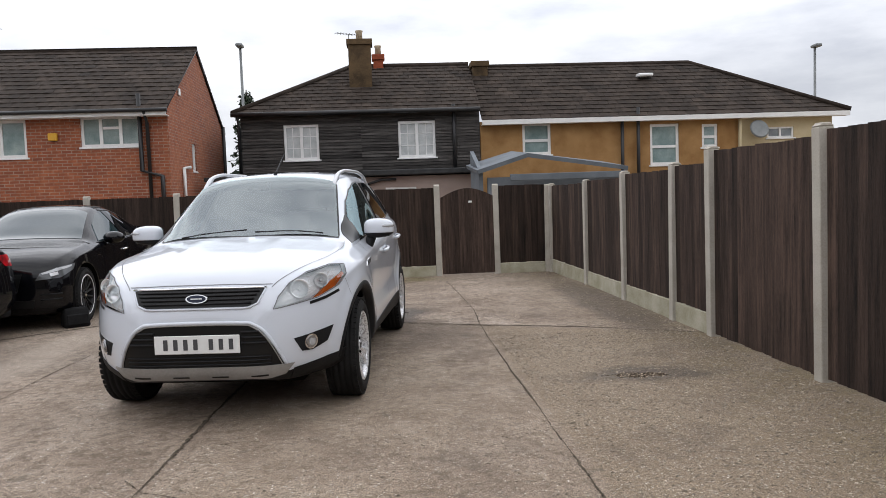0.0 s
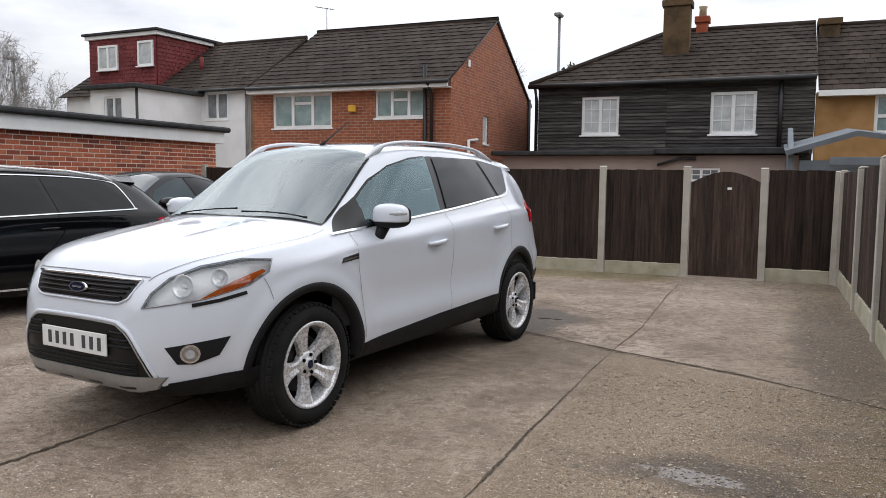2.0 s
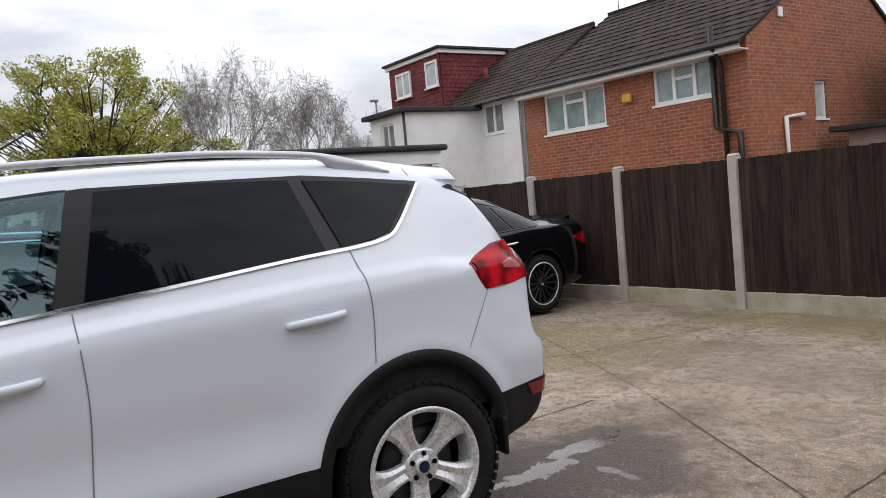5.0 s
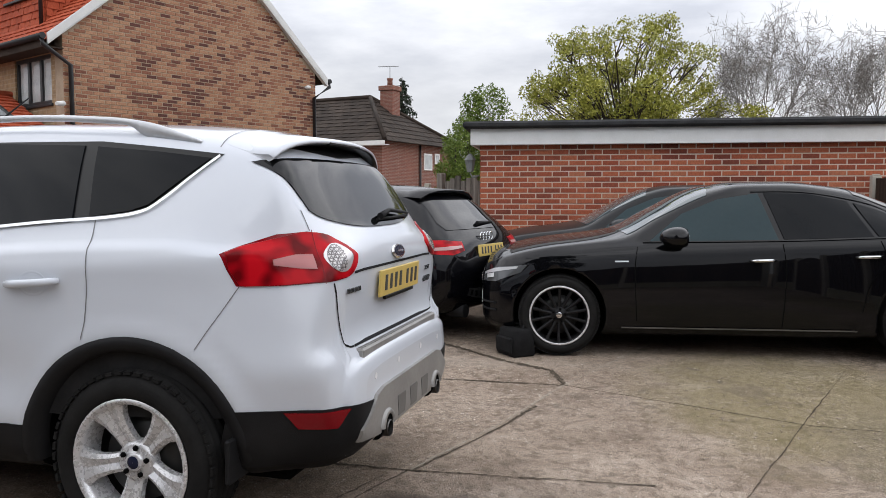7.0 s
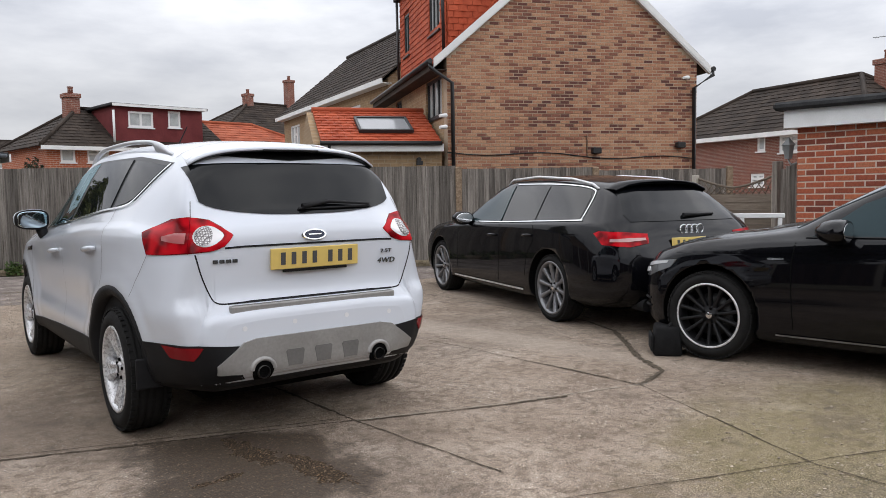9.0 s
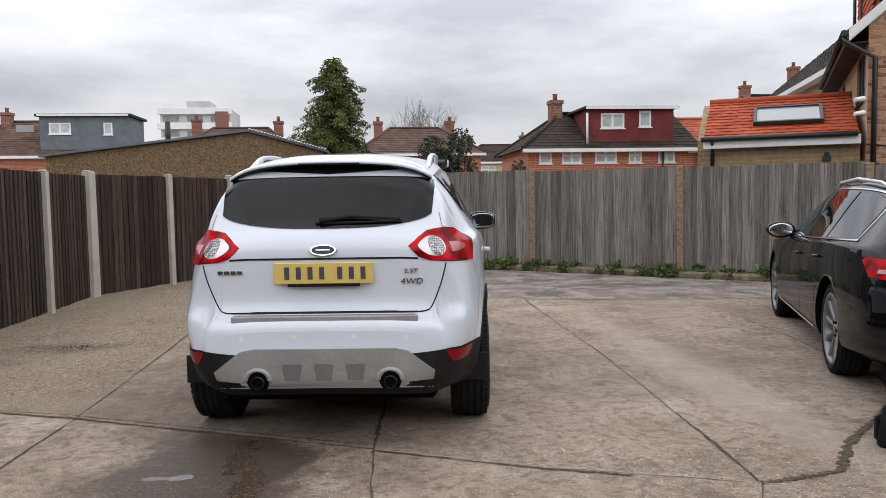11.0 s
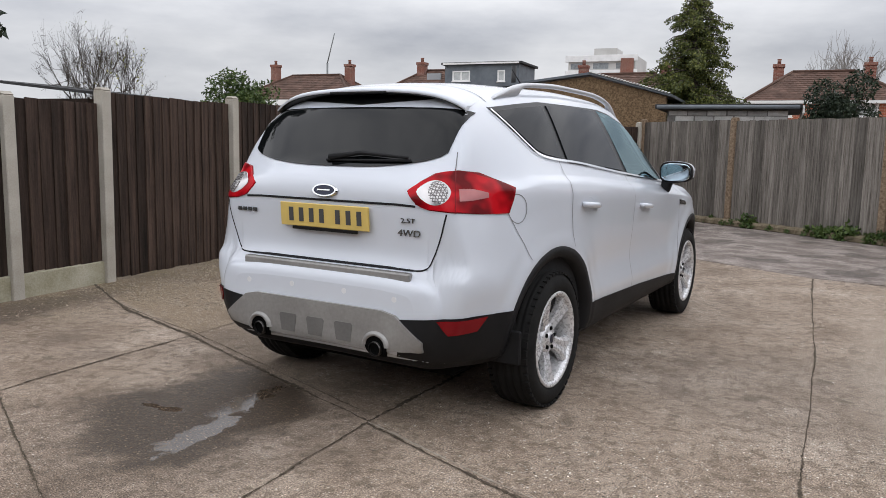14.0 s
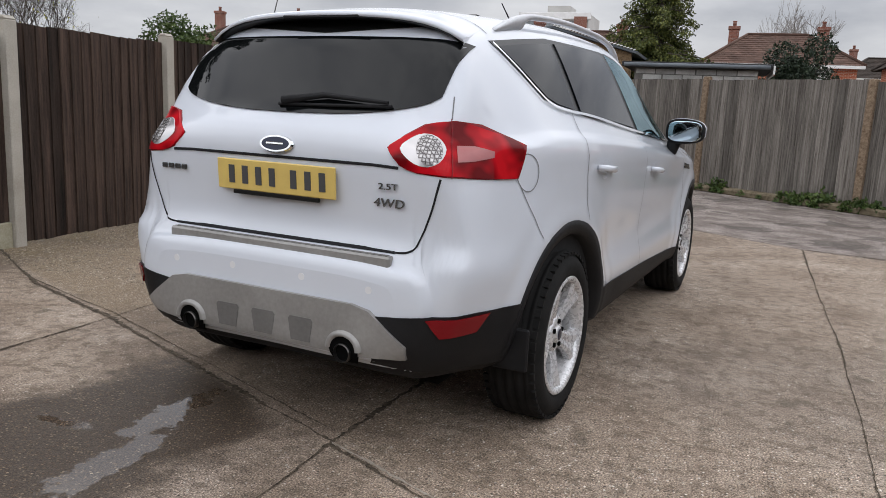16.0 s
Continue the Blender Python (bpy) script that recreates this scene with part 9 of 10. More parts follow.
window_unit(gable_house, (DX - 0.01, 2.6, 5.35), 1.1, 1.2, 3, 0, frame=M_dark_frame, glass=M_net_glass, normal="-x", bar=0.06)
window_unit(gable_house, (DX - 0.01, 5.9, 5.35), 0.7, 1.2, 2, 0, frame=M_dark_frame, glass=M_teal_glass, normal="-x", bar=0.06)
for _y in (DY0 - 0.03, DY1 + 0.05):
    pipe_part("downpipe", gable_house, [(DX - 0.12, _y, DZ1), (DX - 0.10, _y, DZ0 - 0.1)], 0.04, M_gutter)
# cables, flood lamps, camera on the gable
bm = bmesh.new()
_pts = [(-0.02 + HW * k / 14, -0.022, 2.20 - 0.05 * math.sin(k * 0.9) - 0.18 * k / 14) for k in range(15)]
tube(bm, _pts, 0.012, 5)
tube(bm, [(3.35, -0.022, 2.1), (3.35, -0.022, 2.55), (3.28, -0.022, 2.56)], 0.010, 5)
part("cable", bm, M_gutter, gable_house)
for _x, _z in ((3.55, 2.22), (5.75, 2.35)):
    bm = bmesh.new()
    box(bm, _x - 0.11, _x + 0.11, -0.17, -0.04, _z - 0.07, _z + 0.07, 0.015)
    tube(bm, [(_x, -0.013, _z + 0.08), (_x, -0.10, _z)], 0.02, 6)
    part("flood_lamp", bm, M_gutter, gable_house, "small black flood lamp")
for _x, _z in ((5.95, 3.95), (-0.06, 3.0), (-0.06, 2.75)):
    bm = bmesh.new()
    tube(bm, [(_x, -0.02, _z), (_x, -0.09, _z), (_x - 0.16, -0.16, _z - 0.02)], [0.05, 0.05, 0.035], 8)
    part("security_camera", bm, M_white, gable_house, "small white security camera")
# tiled extension on the side
ext = thing("extension", (-9.43, -6.62, 0), HT, "buff brick extension with an orange tiled roof and roof window", "extension")
nearer(ext, 0.85, (2.9, 4.6, 1.3))
EX0, EZ0, EZ1, EYM = -2.62, 2.42, 3.28, 1.9
bm = bmesh.new()
box(bm, EX0, -0.004, 0.20, 0.42, -0.4, EZ0)
part("front_wall", bm, M_buff_render, ext)
bm = bmesh.new()
quad_prism(bm, [(EX0, 0.425, -0.4), (EX0, 0.425, EZ0), (EX0, EYM, EZ1 - 0.03), (EX0, 3.6, EZ0), (EX0, 3.6, -0.4)], -0.22)
part("end_wall", bm, M_buff_render, ext)
_es = math.hypot(EYM, EZ1 - EZ0 + 0.02)
tiled_slope("roof_tiles", ext, (EX0 - 0.08, 0.0, EZ0 - 0.02), (1, 0, 0), (0, EYM, EZ1 - EZ0 + 0.02), [(0, 0), (-EX0 + 0.06, 0), (-EX0 + 0.06, _es), (0, _es)], M_rust_tiles, 0.28, 0.17)
tiled_slope("roof_tiles", ext, (EX0 - 0.08, 3.8, EZ0 - 0.02), (1, 0, 0), (0, EYM - 3.8, EZ1 - EZ0 + 0.02), [(0, 0), (-EX0 + 0.06, 0), (-EX0 + 0.06, _es), (0, _es)], M_rust_tiles, 0.28, 0.17)
bm = bmesh.new()
tube(bm, [(EX0 - 0.1, EYM, EZ1 + 0.03), (-0.01, EYM, EZ1 + 0.03)], 0.07, 7)
part("ridge_tiles", bm, M_rust_tiles, ext)
bm = bmesh.new()
box(bm, EX0 - 0.08, -0.004, 0.0, 0.035, EZ0 - 0.20, EZ0 - 0.03, 0.004)
part("fascia", bm, M_soffit, ext)
gutter(ext, [(EX0 - 0.12, -0.05, EZ0 - 0.02), (-0.06, -0.05, EZ0 - 0.02)], 0.05)
pipe_part("downpipe", ext, [(EX0 + 0.08, -0.04, EZ0 - 0.05), (EX0 + 0.08, 0.15, EZ0 - 0.30), (EX0 + 0.08, 0.15, 0)], 0.04, M_gutter)
_n = Vector((0, -(EZ1 - EZ0), EYM)).normalized()
rl = new("roof_window")
rl.parent = ext
rl.matrix_basis = pose(-1.20, 0.88, EZ0 + 0.88 * (EZ1 - EZ0) / EYM + 0.03, math.degrees(math.atan2(EZ1 - EZ0, EYM)), 0, 0)
bm = bmesh.new()
box(bm, -0.62, 0.62, -0.46, -0.40, 0, 0.08, 0.005)
box(bm, -0.62, 0.62, 0.40, 0.46, 0, 0.08, 0.005)
box(bm, -0.62, -0.56, -0.399, 0.399, 0, 0.08, 0.005)
box(bm, 0.56, 0.62, -0.399, 0.399, 0, 0.08, 0.005)
part("window_frame", bm, M_dark_frame, rl)
bm = bmesh.new()
box(bm, -0.559, 0.559, -0.399, 0.399, 0.03, 0.05)
part("pane", bm, M_roof_window, rl)
bm = bmesh.new()
tube(bm, [(-0.55, 0.17, 2.05), (-0.55, 0.08, 2.05)], 0.05, 8)
box(bm, -0.62, -0.48, 0.04, 0.10, 1.92, 2.02, 0.01)
part("wall_lamp", bm, M_gutter, ext)


# ---- hipped houses farther off ----
def hipped_house(at, turn, w, d, eave, ridge, hip0, hip1, wall, roof, label, windows=(), stacks=(), tile=0.34, fascia=M_soffit):
    """Front wall along local x at y = 0, facing -y; the ridge runs from hip0 to w - hip1 over the middle."""
    h = thing("house", at, turn, label, "house")
    bm = bmesh.new()
    holed_wall(bm, 0, w, -1.0, eave, 0, 0.25, [(x - ww / 2, x + ww / 2, z, z + hh) for x, z, ww, hh, c in windows], "x")
    part("front_wall", bm, wall, h)
    for x0, x1, y0, y1 in ((0, 0.25, 0.25, d), (w - 0.25, w, 0.25, d), (0.25, w - 0.25, d - 0.25, d)):
        bm = bmesh.new()
        box(bm, x0, x1, y0, y1, -1.0, eave)
        part("wall", bm, wall, h)
    # unseen black filling that paints the rooms dark
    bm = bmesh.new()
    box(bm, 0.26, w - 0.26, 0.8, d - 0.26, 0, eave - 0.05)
    part("unlit_room_block", bm, M_dark_void, h)
    o = 0.30
    rise = ridge - eave + 0.06
    s = math.hypot(d / 2 + o, rise)
    W = w + 2 * o
    a, b = (hip0 + o if hip0 else 0), (W - hip1 - o if hip1 else W)
    tiled_slope("roof_tiles", h, (-o, -o, eave - 0.06), (1, 0, 0), (0, d / 2 + o, rise), [(0, 0), (W, 0), (b, s), (a, s)], roof, tile, 0.30)
    tiled_slope("roof_tiles", h, (-o, d + o, eave - 0.06), (1, 0, 0), (0, -d / 2 - o, rise), [(0, 0), (W, 0), (b, s), (a, s)], roof, tile, 0.30)
    bm = bmesh.new()
    tube(bm, [(-o + a, d / 2, ridge + 0.04), (-o + b, d / 2, ridge + 0.04)], 0.09, 6)
    for hip, x0, sx in ((hip0, -o, 1), (hip1, w + o, -1)):
        if hip:
            tiled_slope("roof_tiles", h, (x0, -o, eave - 0.06), (0, 1, 0), (sx * (hip + o), 0, rise), [(0, 0), (d + 2 * o, 0), (d / 2 + o, math.hypot(hip + o, rise))], roof, tile, 0.30)
            for yy in (-o, d + o):
                tube(bm, [(x0, yy, eave - 0.02), (x0 + sx * (hip + o), d / 2, ridge + 0.04)], 0.08, 6)
    part("ridge_tiles", bm, roof, h)
    if not hip0 or not hip1:
        for hip, x in ((hip0, 0.0), (hip1, w - 0.25)):
            if not hip:
                bm = bmesh.new()
                quad_prism(bm, [(x, 0, eave), (x, d, eave), (x, d / 2, ridge - 0.06)], -0.25)
                part("gable", bm, wall, h)
    bm = bmesh.new()
    box(bm, -o, w + o, -o - 0.03, -o, eave - 0.20, eave - 0.05)
    box(bm, -o, w + o, -o, -0.002, eave - 0.20, eave - 0.18)
    part("fascia", bm, fascia, h)
    for x, z, ww, hh, c in windows:
        window_unit(h, (x, 0.04, z), ww, hh, c, 0.6 if c > 1 else 0, glass=M_net_glass, bar=0.08)
    for x, y, z, hh in stacks:
        chimney_stack(h, (x, y, z), 0.55, 0.55, hh, M_brick_far, 1)
    return h


# brown house beyond the garage corner
brown_house = hipped_house((-25.0, -11.3, 0), 70.6, 9.0, 5.4, 3.2, 5.0, 2.2, 2.2, M_brick_far, M_tile_dark, "brown-brick house with a ribbed brown hipped roof", [(5.1, 2.55, 0.36, 0.55, 1), (6.3, 2.45, 0.90, 0.58, 2), (7.45, 2.45, 0.50, 0.52, 1), (4.95, 1.35, 0.60, 0.45, 2), (6.25, 1.35, 1.0, 0.45, 2)], [(7.43, 3.1, 4.2, 1.25)])
for _v, _w, _z, _hh in ((2.9, 0.62, 2.25, 0.62), (3.75, 0.36, 2.5, 0.40)):
    bm = bmesh.new()
    box(bm, 9.0, 9.035, _v, _v + _w, _z, _z + _hh, 0.006)
    _wf = part("window", bm, M_white, brown_house, "white-framed window")
    bm = bmesh.new()
    box(bm, 9.036, 9.042, _v + 0.06, _v + _w - 0.06, _z + 0.06, _z + _hh - 0.06)
    part("pane", bm, M_net_glass, _wf)
pipe_part("downpipe", brown_house, [(9.06, 2.55, 0), (9.06, 2.55, 3.15)], 0.04, M_gutter)
tv_aerial(brown_house, (7.43, 3.1, 5.4), 0.8, 20)
nearer(brown_house, 1.5, (3.4, 3.4, 1.3))
# red-brick house with the maroon dormer
red_house = hipped_house((-7.1, -26.0, 0), 180, 7.3, 6.0, 3.42, 5.15, 2.2, 0, M_brick_orange, M_tile_dark, "orange-brick house with dark roof and maroon tile-hung dormer", [(0.75, 2.75, 0.55, 0.56, 1), (1.9, 2.75, 0.85, 0.56, 2), (3.4, 2.75, 0.97, 0.56, 2), (4.7, 2.75, 0.6, 0.56, 2), (6.1, 2.75, 0.75, 0.56, 2)], [(1.9, 2.8, 4.4, 1.35)])
bm = bmesh.new()
holed_wall(bm, 2.7, 6.5, 3.55, 5.08, 0.25, 0.45, [(3.25, 4.30, 4.25, 4.90), (4.95, 5.50, 4.30, 5.0)], "x")
box(bm, 2.7, 2.9, 0.46, 3.4, 3.55, 5.08)
box(bm, 6.3, 6.5, 0.46, 3.4, 3.55, 5.08)
part("dormer_wall", bm, M_tile_maroon, red_house, "maroon tile-hung dormer")
bm = bmesh.new()
box(bm, 2.5, 6.7, 0.08, 3.5, 5.085, 5.19, 0.015)
part("dormer_roof", bm, M_felt, red_house)
bm = bmesh.new()
box(bm, 2.55, 6.65, 0.04, 0.075, 5.06, 5.17)
part("dormer_fascia", bm, M_soffit, red_house)
window_unit(red_house, (3.775, 0.28, 4.25), 1.05, 0.65, 2, 0, glass=M_net_glass, bar=0.08)
window_unit(red_house, (5.225, 0.28, 4.30), 0.55, 0.70, 1, 0, glass=M_net_glass, bar=0.08)
pipe_part("downpipe", red_house, [(2.62, 0.15, 4.9), (2.62, 0.15, 3.5)], 0.05, M_soffit)
pipe_part("downpipe", red_house, [(5.9, -0.06, 3.3), (5.9, -0.06, 0.5)], 0.05, M_gutter)
hipped_house((-14.45, -26.3, 0), 180, 6.0, 6.0, 3.35, 4.9, 0, 2.6, M_brick_orange, M_tile_red, "orange-brick semi with a faded red tiled roof", [(1.4, 2.7, 0.9, 0.6, 2), (4.2, 2.7, 0.9, 0.6, 2)], [])
# far row beyond the shed
hipped_house((0.0, -40.0, 0), 180, 7.3, 7.0, 4.1, 5.85, 2.0, 2.2, M_brick_orange, M_tile_brown, "orange-brick house with a brown hipped roof", [(1.5, 3.2, 1.2, 0.9, 2), (5.5, 3.2, 1.2, 0.9, 2)], [(1.25, 3.5, 5.0, 1.3), (5.85, 3.5, 5.0, 1.3)])
hipped_house((35.6, -40.0, 0), 180, 11.0, 8.0, 3.85, 6.25, 3.5, 3.4, M_brick_orange, M_tile_brown, "orange-brick house with a brown hipped roof", [(4.2, 2.9, 1.2, 0.75, 2), (9.0, 2.9, 1.2, 0.75, 2)], [(2.0, 4.0, 5.0, 2.1), (8.4, 4.0, 5.0, 2.0)])
dorm_house = hipped_house((23.6, -40.0, 0), 180, 9.5, 7.0, 4.15, 6.35, 2.6, 0, M_brick_orange, M_tile_brown, "orange-brick house with a grey boxed dormer", [(1.4, 3.15, 1.0, 0.8, 2)], [(2.55, 3.2, 5.6, 1.3), (1.85, 3.5, 4.8, 0.9)])
bm = bmesh.new()
holed_wall(bm, 5.5, 10.4, 4.35, 6.35, 0.3, 0.5, [(6.0, 7.2, 5.35, 6.0), (9.0, 9.5, 5.3, 6.0)], "x")
box(bm, 5.5, 5.7, 0.51, 3.5, 4.35, 6.35)
box(bm, 10.2, 10.4, 0.51, 3.5, 3.9, 6.35)
part("dormer_wall", bm, M_flash, dorm_house, "blue-grey clad dormer")
bm = bmesh.new()
box(bm, 5.3, 10.6, 0.1, 3.6, 6.355, 6.50, 0.02)
part("dormer_roof", bm, M_felt, dorm_house)
bm = bmesh.new()
box(bm, 5.45, 10.45, 0.05, 0.095, 6.36, 6.46)
part("dormer_fascia", bm, M_soffit, dorm_house)
window_unit(dorm_house, (6.6, 0.33, 5.35), 1.2, 0.65, 2, 0, glass=M_net_glass, bar=0.09)
window_unit(dorm_house, (9.25, 0.33, 5.3), 0.5, 0.7, 1, 0, glass=M_net_glass, bar=0.09)
bm = bmesh.new()
box(bm, 3.9, 4.9, 1.05, 1.12, 5.55, 5.95)
part("roof_window", bm, M_roof_window, dorm_house)
hipped_house((10.9, -40.5, 0), 180, 7.0, 7.0, 4.2, 5.95, 1.8, 1.8, M_brick_orange, M_tile_brown, "orange-brick house with a brown hipped roof", [], [(5.9, 3.0, 5.0, 1.35), (0.9, 3.0, 5.2, 1.3)])
hipped_house((-9.5, -62.0, 0), 180, 8.0, 8.0, 4.6, 6.3, 2.0, 0, M_cream, M_tile_dark, "distant house with a dark roof", [(2.0, 3.4, 1.3, 0.8, 2), (5.5, 3.4, 1.3, 0.8, 2)], [(6.0, 4.0, 5.8, 1.4), (0.9, 4.0, 5.4, 1.6)])
hipped_house((-20.6, -38.0, 0), 180, 12.0, 7.0, 4.95, 7.65, 4.2, 0, M_brick_orange, M_tile_dark, "orange-brick terrace with a dark roof and chimneys", [(1.6, 3.9, 0.9, 0.75, 2), (3.6, 3.9, 0.9, 0.75, 2)], [(4.2, 3.5, 7.1, 1.2), (7.5, 3.5, 7.4, 2.1)])
hipped_house((-16.1, -23.6, 0), 72, 12.0, 6.2, 4.75, 7.5, 0, 0, M_buff_render, M_tile_dark, "buff brick terrace with a long dark roof", [(1.7, 3.3, 1.4, 0.95, 3), (5.0, 3.3, 1.2, 0.95, 2), (9.0, 3.3, 1.2, 0.95, 2)], [])

# tower block on the skyline
tower = thing("tower_block", (30.4, -118.0, -2.6), 180, "pale distant block of flats with banded balconies", "tower block")
M_tower = pbr("pale_concrete", (0.42, 0.41, 0.39), (0.55, 0.54, 0.52), 0.3, 0.9)
bm = bmesh.new()
box(bm, 0, 10.5, 0, 11, -2, 18.6)
part("tower_body", bm, M_tower, tower)
for k in range(5):
    bm = bmesh.new()
    box(bm, -0.4, 10.9, -0.5, -0.01, 8.4 + 2.3 * k, 9.4 + 2.3 * k, 0.03)
    part("balcony_band", bm, M_render_white, tower)
    for x in (1.6, 5.2, 8.8)[:3 if k < 4 else 0]:
        bm = bmesh.new()
        box(bm, x - 1.2, x + 1.2, -0.05, -0.004, 9.6 + 2.3 * k, 10.5 + 2.3 * k)
        part("window_band", bm, M_house_glass, tower)
bm = bmesh.new()
box(bm, 3.6, 7.2, 2, 7, 18.61, 19.9)
part("plant_room", bm, M_tower, tower)
bm = bmesh.new()
box(bm, 8.4, 10.4, -0.6, -0.52, 4, 18.0)
part("brick_panel", bm, M_brick_far, tower)

# ---- sheds and low buildings behind the grey fence ----
M_shed = pbr("brown_flint_roughcast", (0.055, 0.034, 0.018), (0.30, 0.205, 0.12), 26.0, 0.95, bump_s=0.7, fine=75)
shed = thing("brick_outbuilding", (0, 0, 0), 0, "low brown roughcast outbuilding with a shallow gable roof", "outbuilding")
bm = bmesh.new()
quad_prism(bm, [(8.0, -14.6, -0.3), (1.0, -14.6, -0.3), (1.0, -14.6, 2.62), (2.9, -14.6, 3.12), (8.0, -14.6, 2.55)], 0.25)
part("gable_wall", bm, M_shed, shed)
bm = bmesh.new()
box(bm, 7.75, 8.0, -19.0, -14.86, -0.3, 2.52)
part("side_wall", bm, M_shed, shed)
bm = bmesh.new()
quad_prism(bm, [(8.15, -14.5, 2.60), (2.9, -14.5, 3.22), (2.9, -19.0, 3.22), (8.15, -19.0, 2.60)], 0.06)
quad_prism(bm, [(2.89, -14.5, 3.22), (0.85, -14.5, 2.66), (0.85, -19.0, 2.66), (2.89, -19.0, 3.22)], 0.06)
part("sheet_roof", bm, M_flash, shed, "thin grey sheet roof")
bm = bmesh.new()
box(bm, -0.032, 0.032, -0.02, 0.02, -0.014, 0.014, 0.008)
_first = part("verge_tile", bm, M_white, shed, "white mortared verge tile")
for _k in range(26):
    _m = pose(2.86 - 0.0775 * _k, -14.475, 3.225 - 0.0213 * _k, 0, 15.3, 0)
    if _k:
        share("verge_tile", _first, shed, _m)
    else:
        _first.matrix_basis = _m
pipe_part("flue", shed, [(5.0, -14.8, 2.7), (5.0, -14.8, 3.45)], 0.07, M_gutter)
block_shed = thing("block_shed", (0, 0, 0), 0, "pale concrete-block shed with a grey flat roof", "shed")
M_blockface = pbr("pale_concrete_block", (0.36, 0.355, 0.34), (0.58, 0.575, 0.555), 6.0, 0.9, bump_s=0.3, rand=0.22)
M_shed_joint = pbr("grey_block_mortar", (0.14, 0.135, 0.125), (0.22, 0.21, 0.20), 8.0, 0.95)
bm = bmesh.new()
box(bm, -1.75, 0.6, -12.2, -12.0, -0.3, 2.16)
box(bm, -1.75, -1.55, -14.5, -12.21, -0.3, 2.16)
part("block_wall", bm, M_shed_joint, block_shed)
_rng = random.Random(9)
_first = None
for _r in range(7):
    for _k in range(6):
        _m = Matrix.Translation((-1.74 + 0.388 * _k - (0.14 if _r % 2 and _k else 0) + _rng.uniform(-0.006, 0.006), -11.998 + _rng.uniform(-0.002, 0.004), 1.365 + _r * 0.112))
        if _first is None:
            bm = bmesh.new()
            box(bm, 0, 0.366, 0, 0.014, 0, 0.098, 0.005)
            _first = part("block", bm, M_blockface, block_shed)
            _first.matrix_basis = _m
        else:
            share("block", _first, block_shed, _m)
bm = bmesh.new()
box(bm, -2.0, 0.85, -14.6, -11.85, 2.17, 2.27, 0.015)
part("flat_roof", bm, M_felt, block_shed)
bm = bmesh.new()
box(bm, -2.04, -2.005, -14.6, -11.85, 2.08, 2.24)
part("fascia", bm, M_soffit, block_shed)
gutter(block_shed, [(0.8, -11.8, 2.20), (-1.95, -11.8, 2.20)], 0.04, M_flash)

# sheds beyond the dark fence
far_shed = thing("garden_shed", (0, 0, 0), 0, "low garden shed with a dark felt roof", "shed")
bm = bmesh.new()
box(bm, 17.6, 21.8, -15.0, -12.2, -0.2, 2.5)
part("shed_wall", bm, M_board, far_shed)
bm = bmesh.new()
quad_prism(bm, [(17.3, -11.9, 2.62), (22.2, -11.9, 3.08), (22.2, -15.2, 3.08), (17.3, -15.2, 2.62)], 0.08)
part("shed_roof", bm, M_felt, far_shed)
far_shed2 = thing("garden_shed", (0, 0, 0), 0, "garden shed with a pale grey sheet roof", "shed")
bm = bmesh.new()
box(bm, 13.5, 18.5, -21.0, -18.0, -0.2, 2.3)
part("shed_wall", bm, M_render_white, far_shed2)
bm = bmesh.new()
quad_prism(bm, [(13.2, -17.8, 2.35), (18.8, -17.8, 2.35), (18.8, -19.6, 2.85), (13.2, -19.6, 2.85)], 0.07)
part("shed_roof", bm, M_tower, far_shed2)


# ---- gate and barrier between the grey fence and the garage ----
M_trellis = pbr("brown_fence_panel", (0.10, 0.080, 0.062), (0.24, 0.20, 0.16), 5.0, 0.85, bump_s=0.4, fine=50, stretch=(0.4, 7, 7), rand=0.25)
trellis = thing("trellis_fence", (-9.6, -0.85, 0), 74, "weathered waney-lap fence panel with a curved trellis top", "fence")
for k in range(9):
    bm = bmesh.new()
    vs = box(bm, 0.02, 1.5, -0.012, 0.0, 0.06 + 0.125 * k, 0.06 + 0.125 * k + 0.14)
    for v in vs:
        if v.co.z > 0.06 + 0.125 * k + 0.07:
            v.co.y += 0.010
    part("lap_board", bm, M_trellis, trellis)
bm = bmesh.new()
for k in range(13):
    x0 = 0.04 + 0.12 * k
    for d in (0.16, -0.16):
        x1 = min(1.5, max(0.0, x0 + d))
        top = 1.30 + 0.16 * (2 * abs((x1 - 0.75) / 1.5)) ** 1.5
        tube(bm, [(x0, -0.005 if d > 0 else 0.008, 1.19), (x1, -0.005 if d > 0 else 0.008, top)], 0.009, 4)
tube(bm, [(0.75 + 0.73 * (k - 8) / 8, 0, 1.30 + 0.16 * abs((k - 8) / 8) ** 1.5) for k in range(17)], 0.02, 5)
part("trellis", bm, M_trellis, trellis)
for x in (-0.05, 1.55):
    bm = bmesh.new()
    box(bm, x - 0.045, x + 0.045, -0.05, 0.04, 0, 1.52, 0.006)
    part("post", bm, M_concrete, trellis, "pale concrete post")
side_gate = thing("side_gate", (-8.35, 1.05, 0), 58, "silvered timber gate of upright boards", "gate")
for k in range(7):
    bm = bmesh.new()
    box(bm, 0.105 * k, 0.105 * k + 0.100, -0.012, 0.010, 0.08, 1.58 + 0.04 * ((k * 7) % 3 - 1), 0.003)
    part("board", bm, M_grey_board, side_gate)
for z in (0.35, 1.35):
    bm = bmesh.new()
    box(bm, 0.0, 0.74, 0.011, 0.04, z - 0.05, z + 0.05, 0.004)
    part("rail", bm, M_grey_board, side_gate)
bm = bmesh.new()
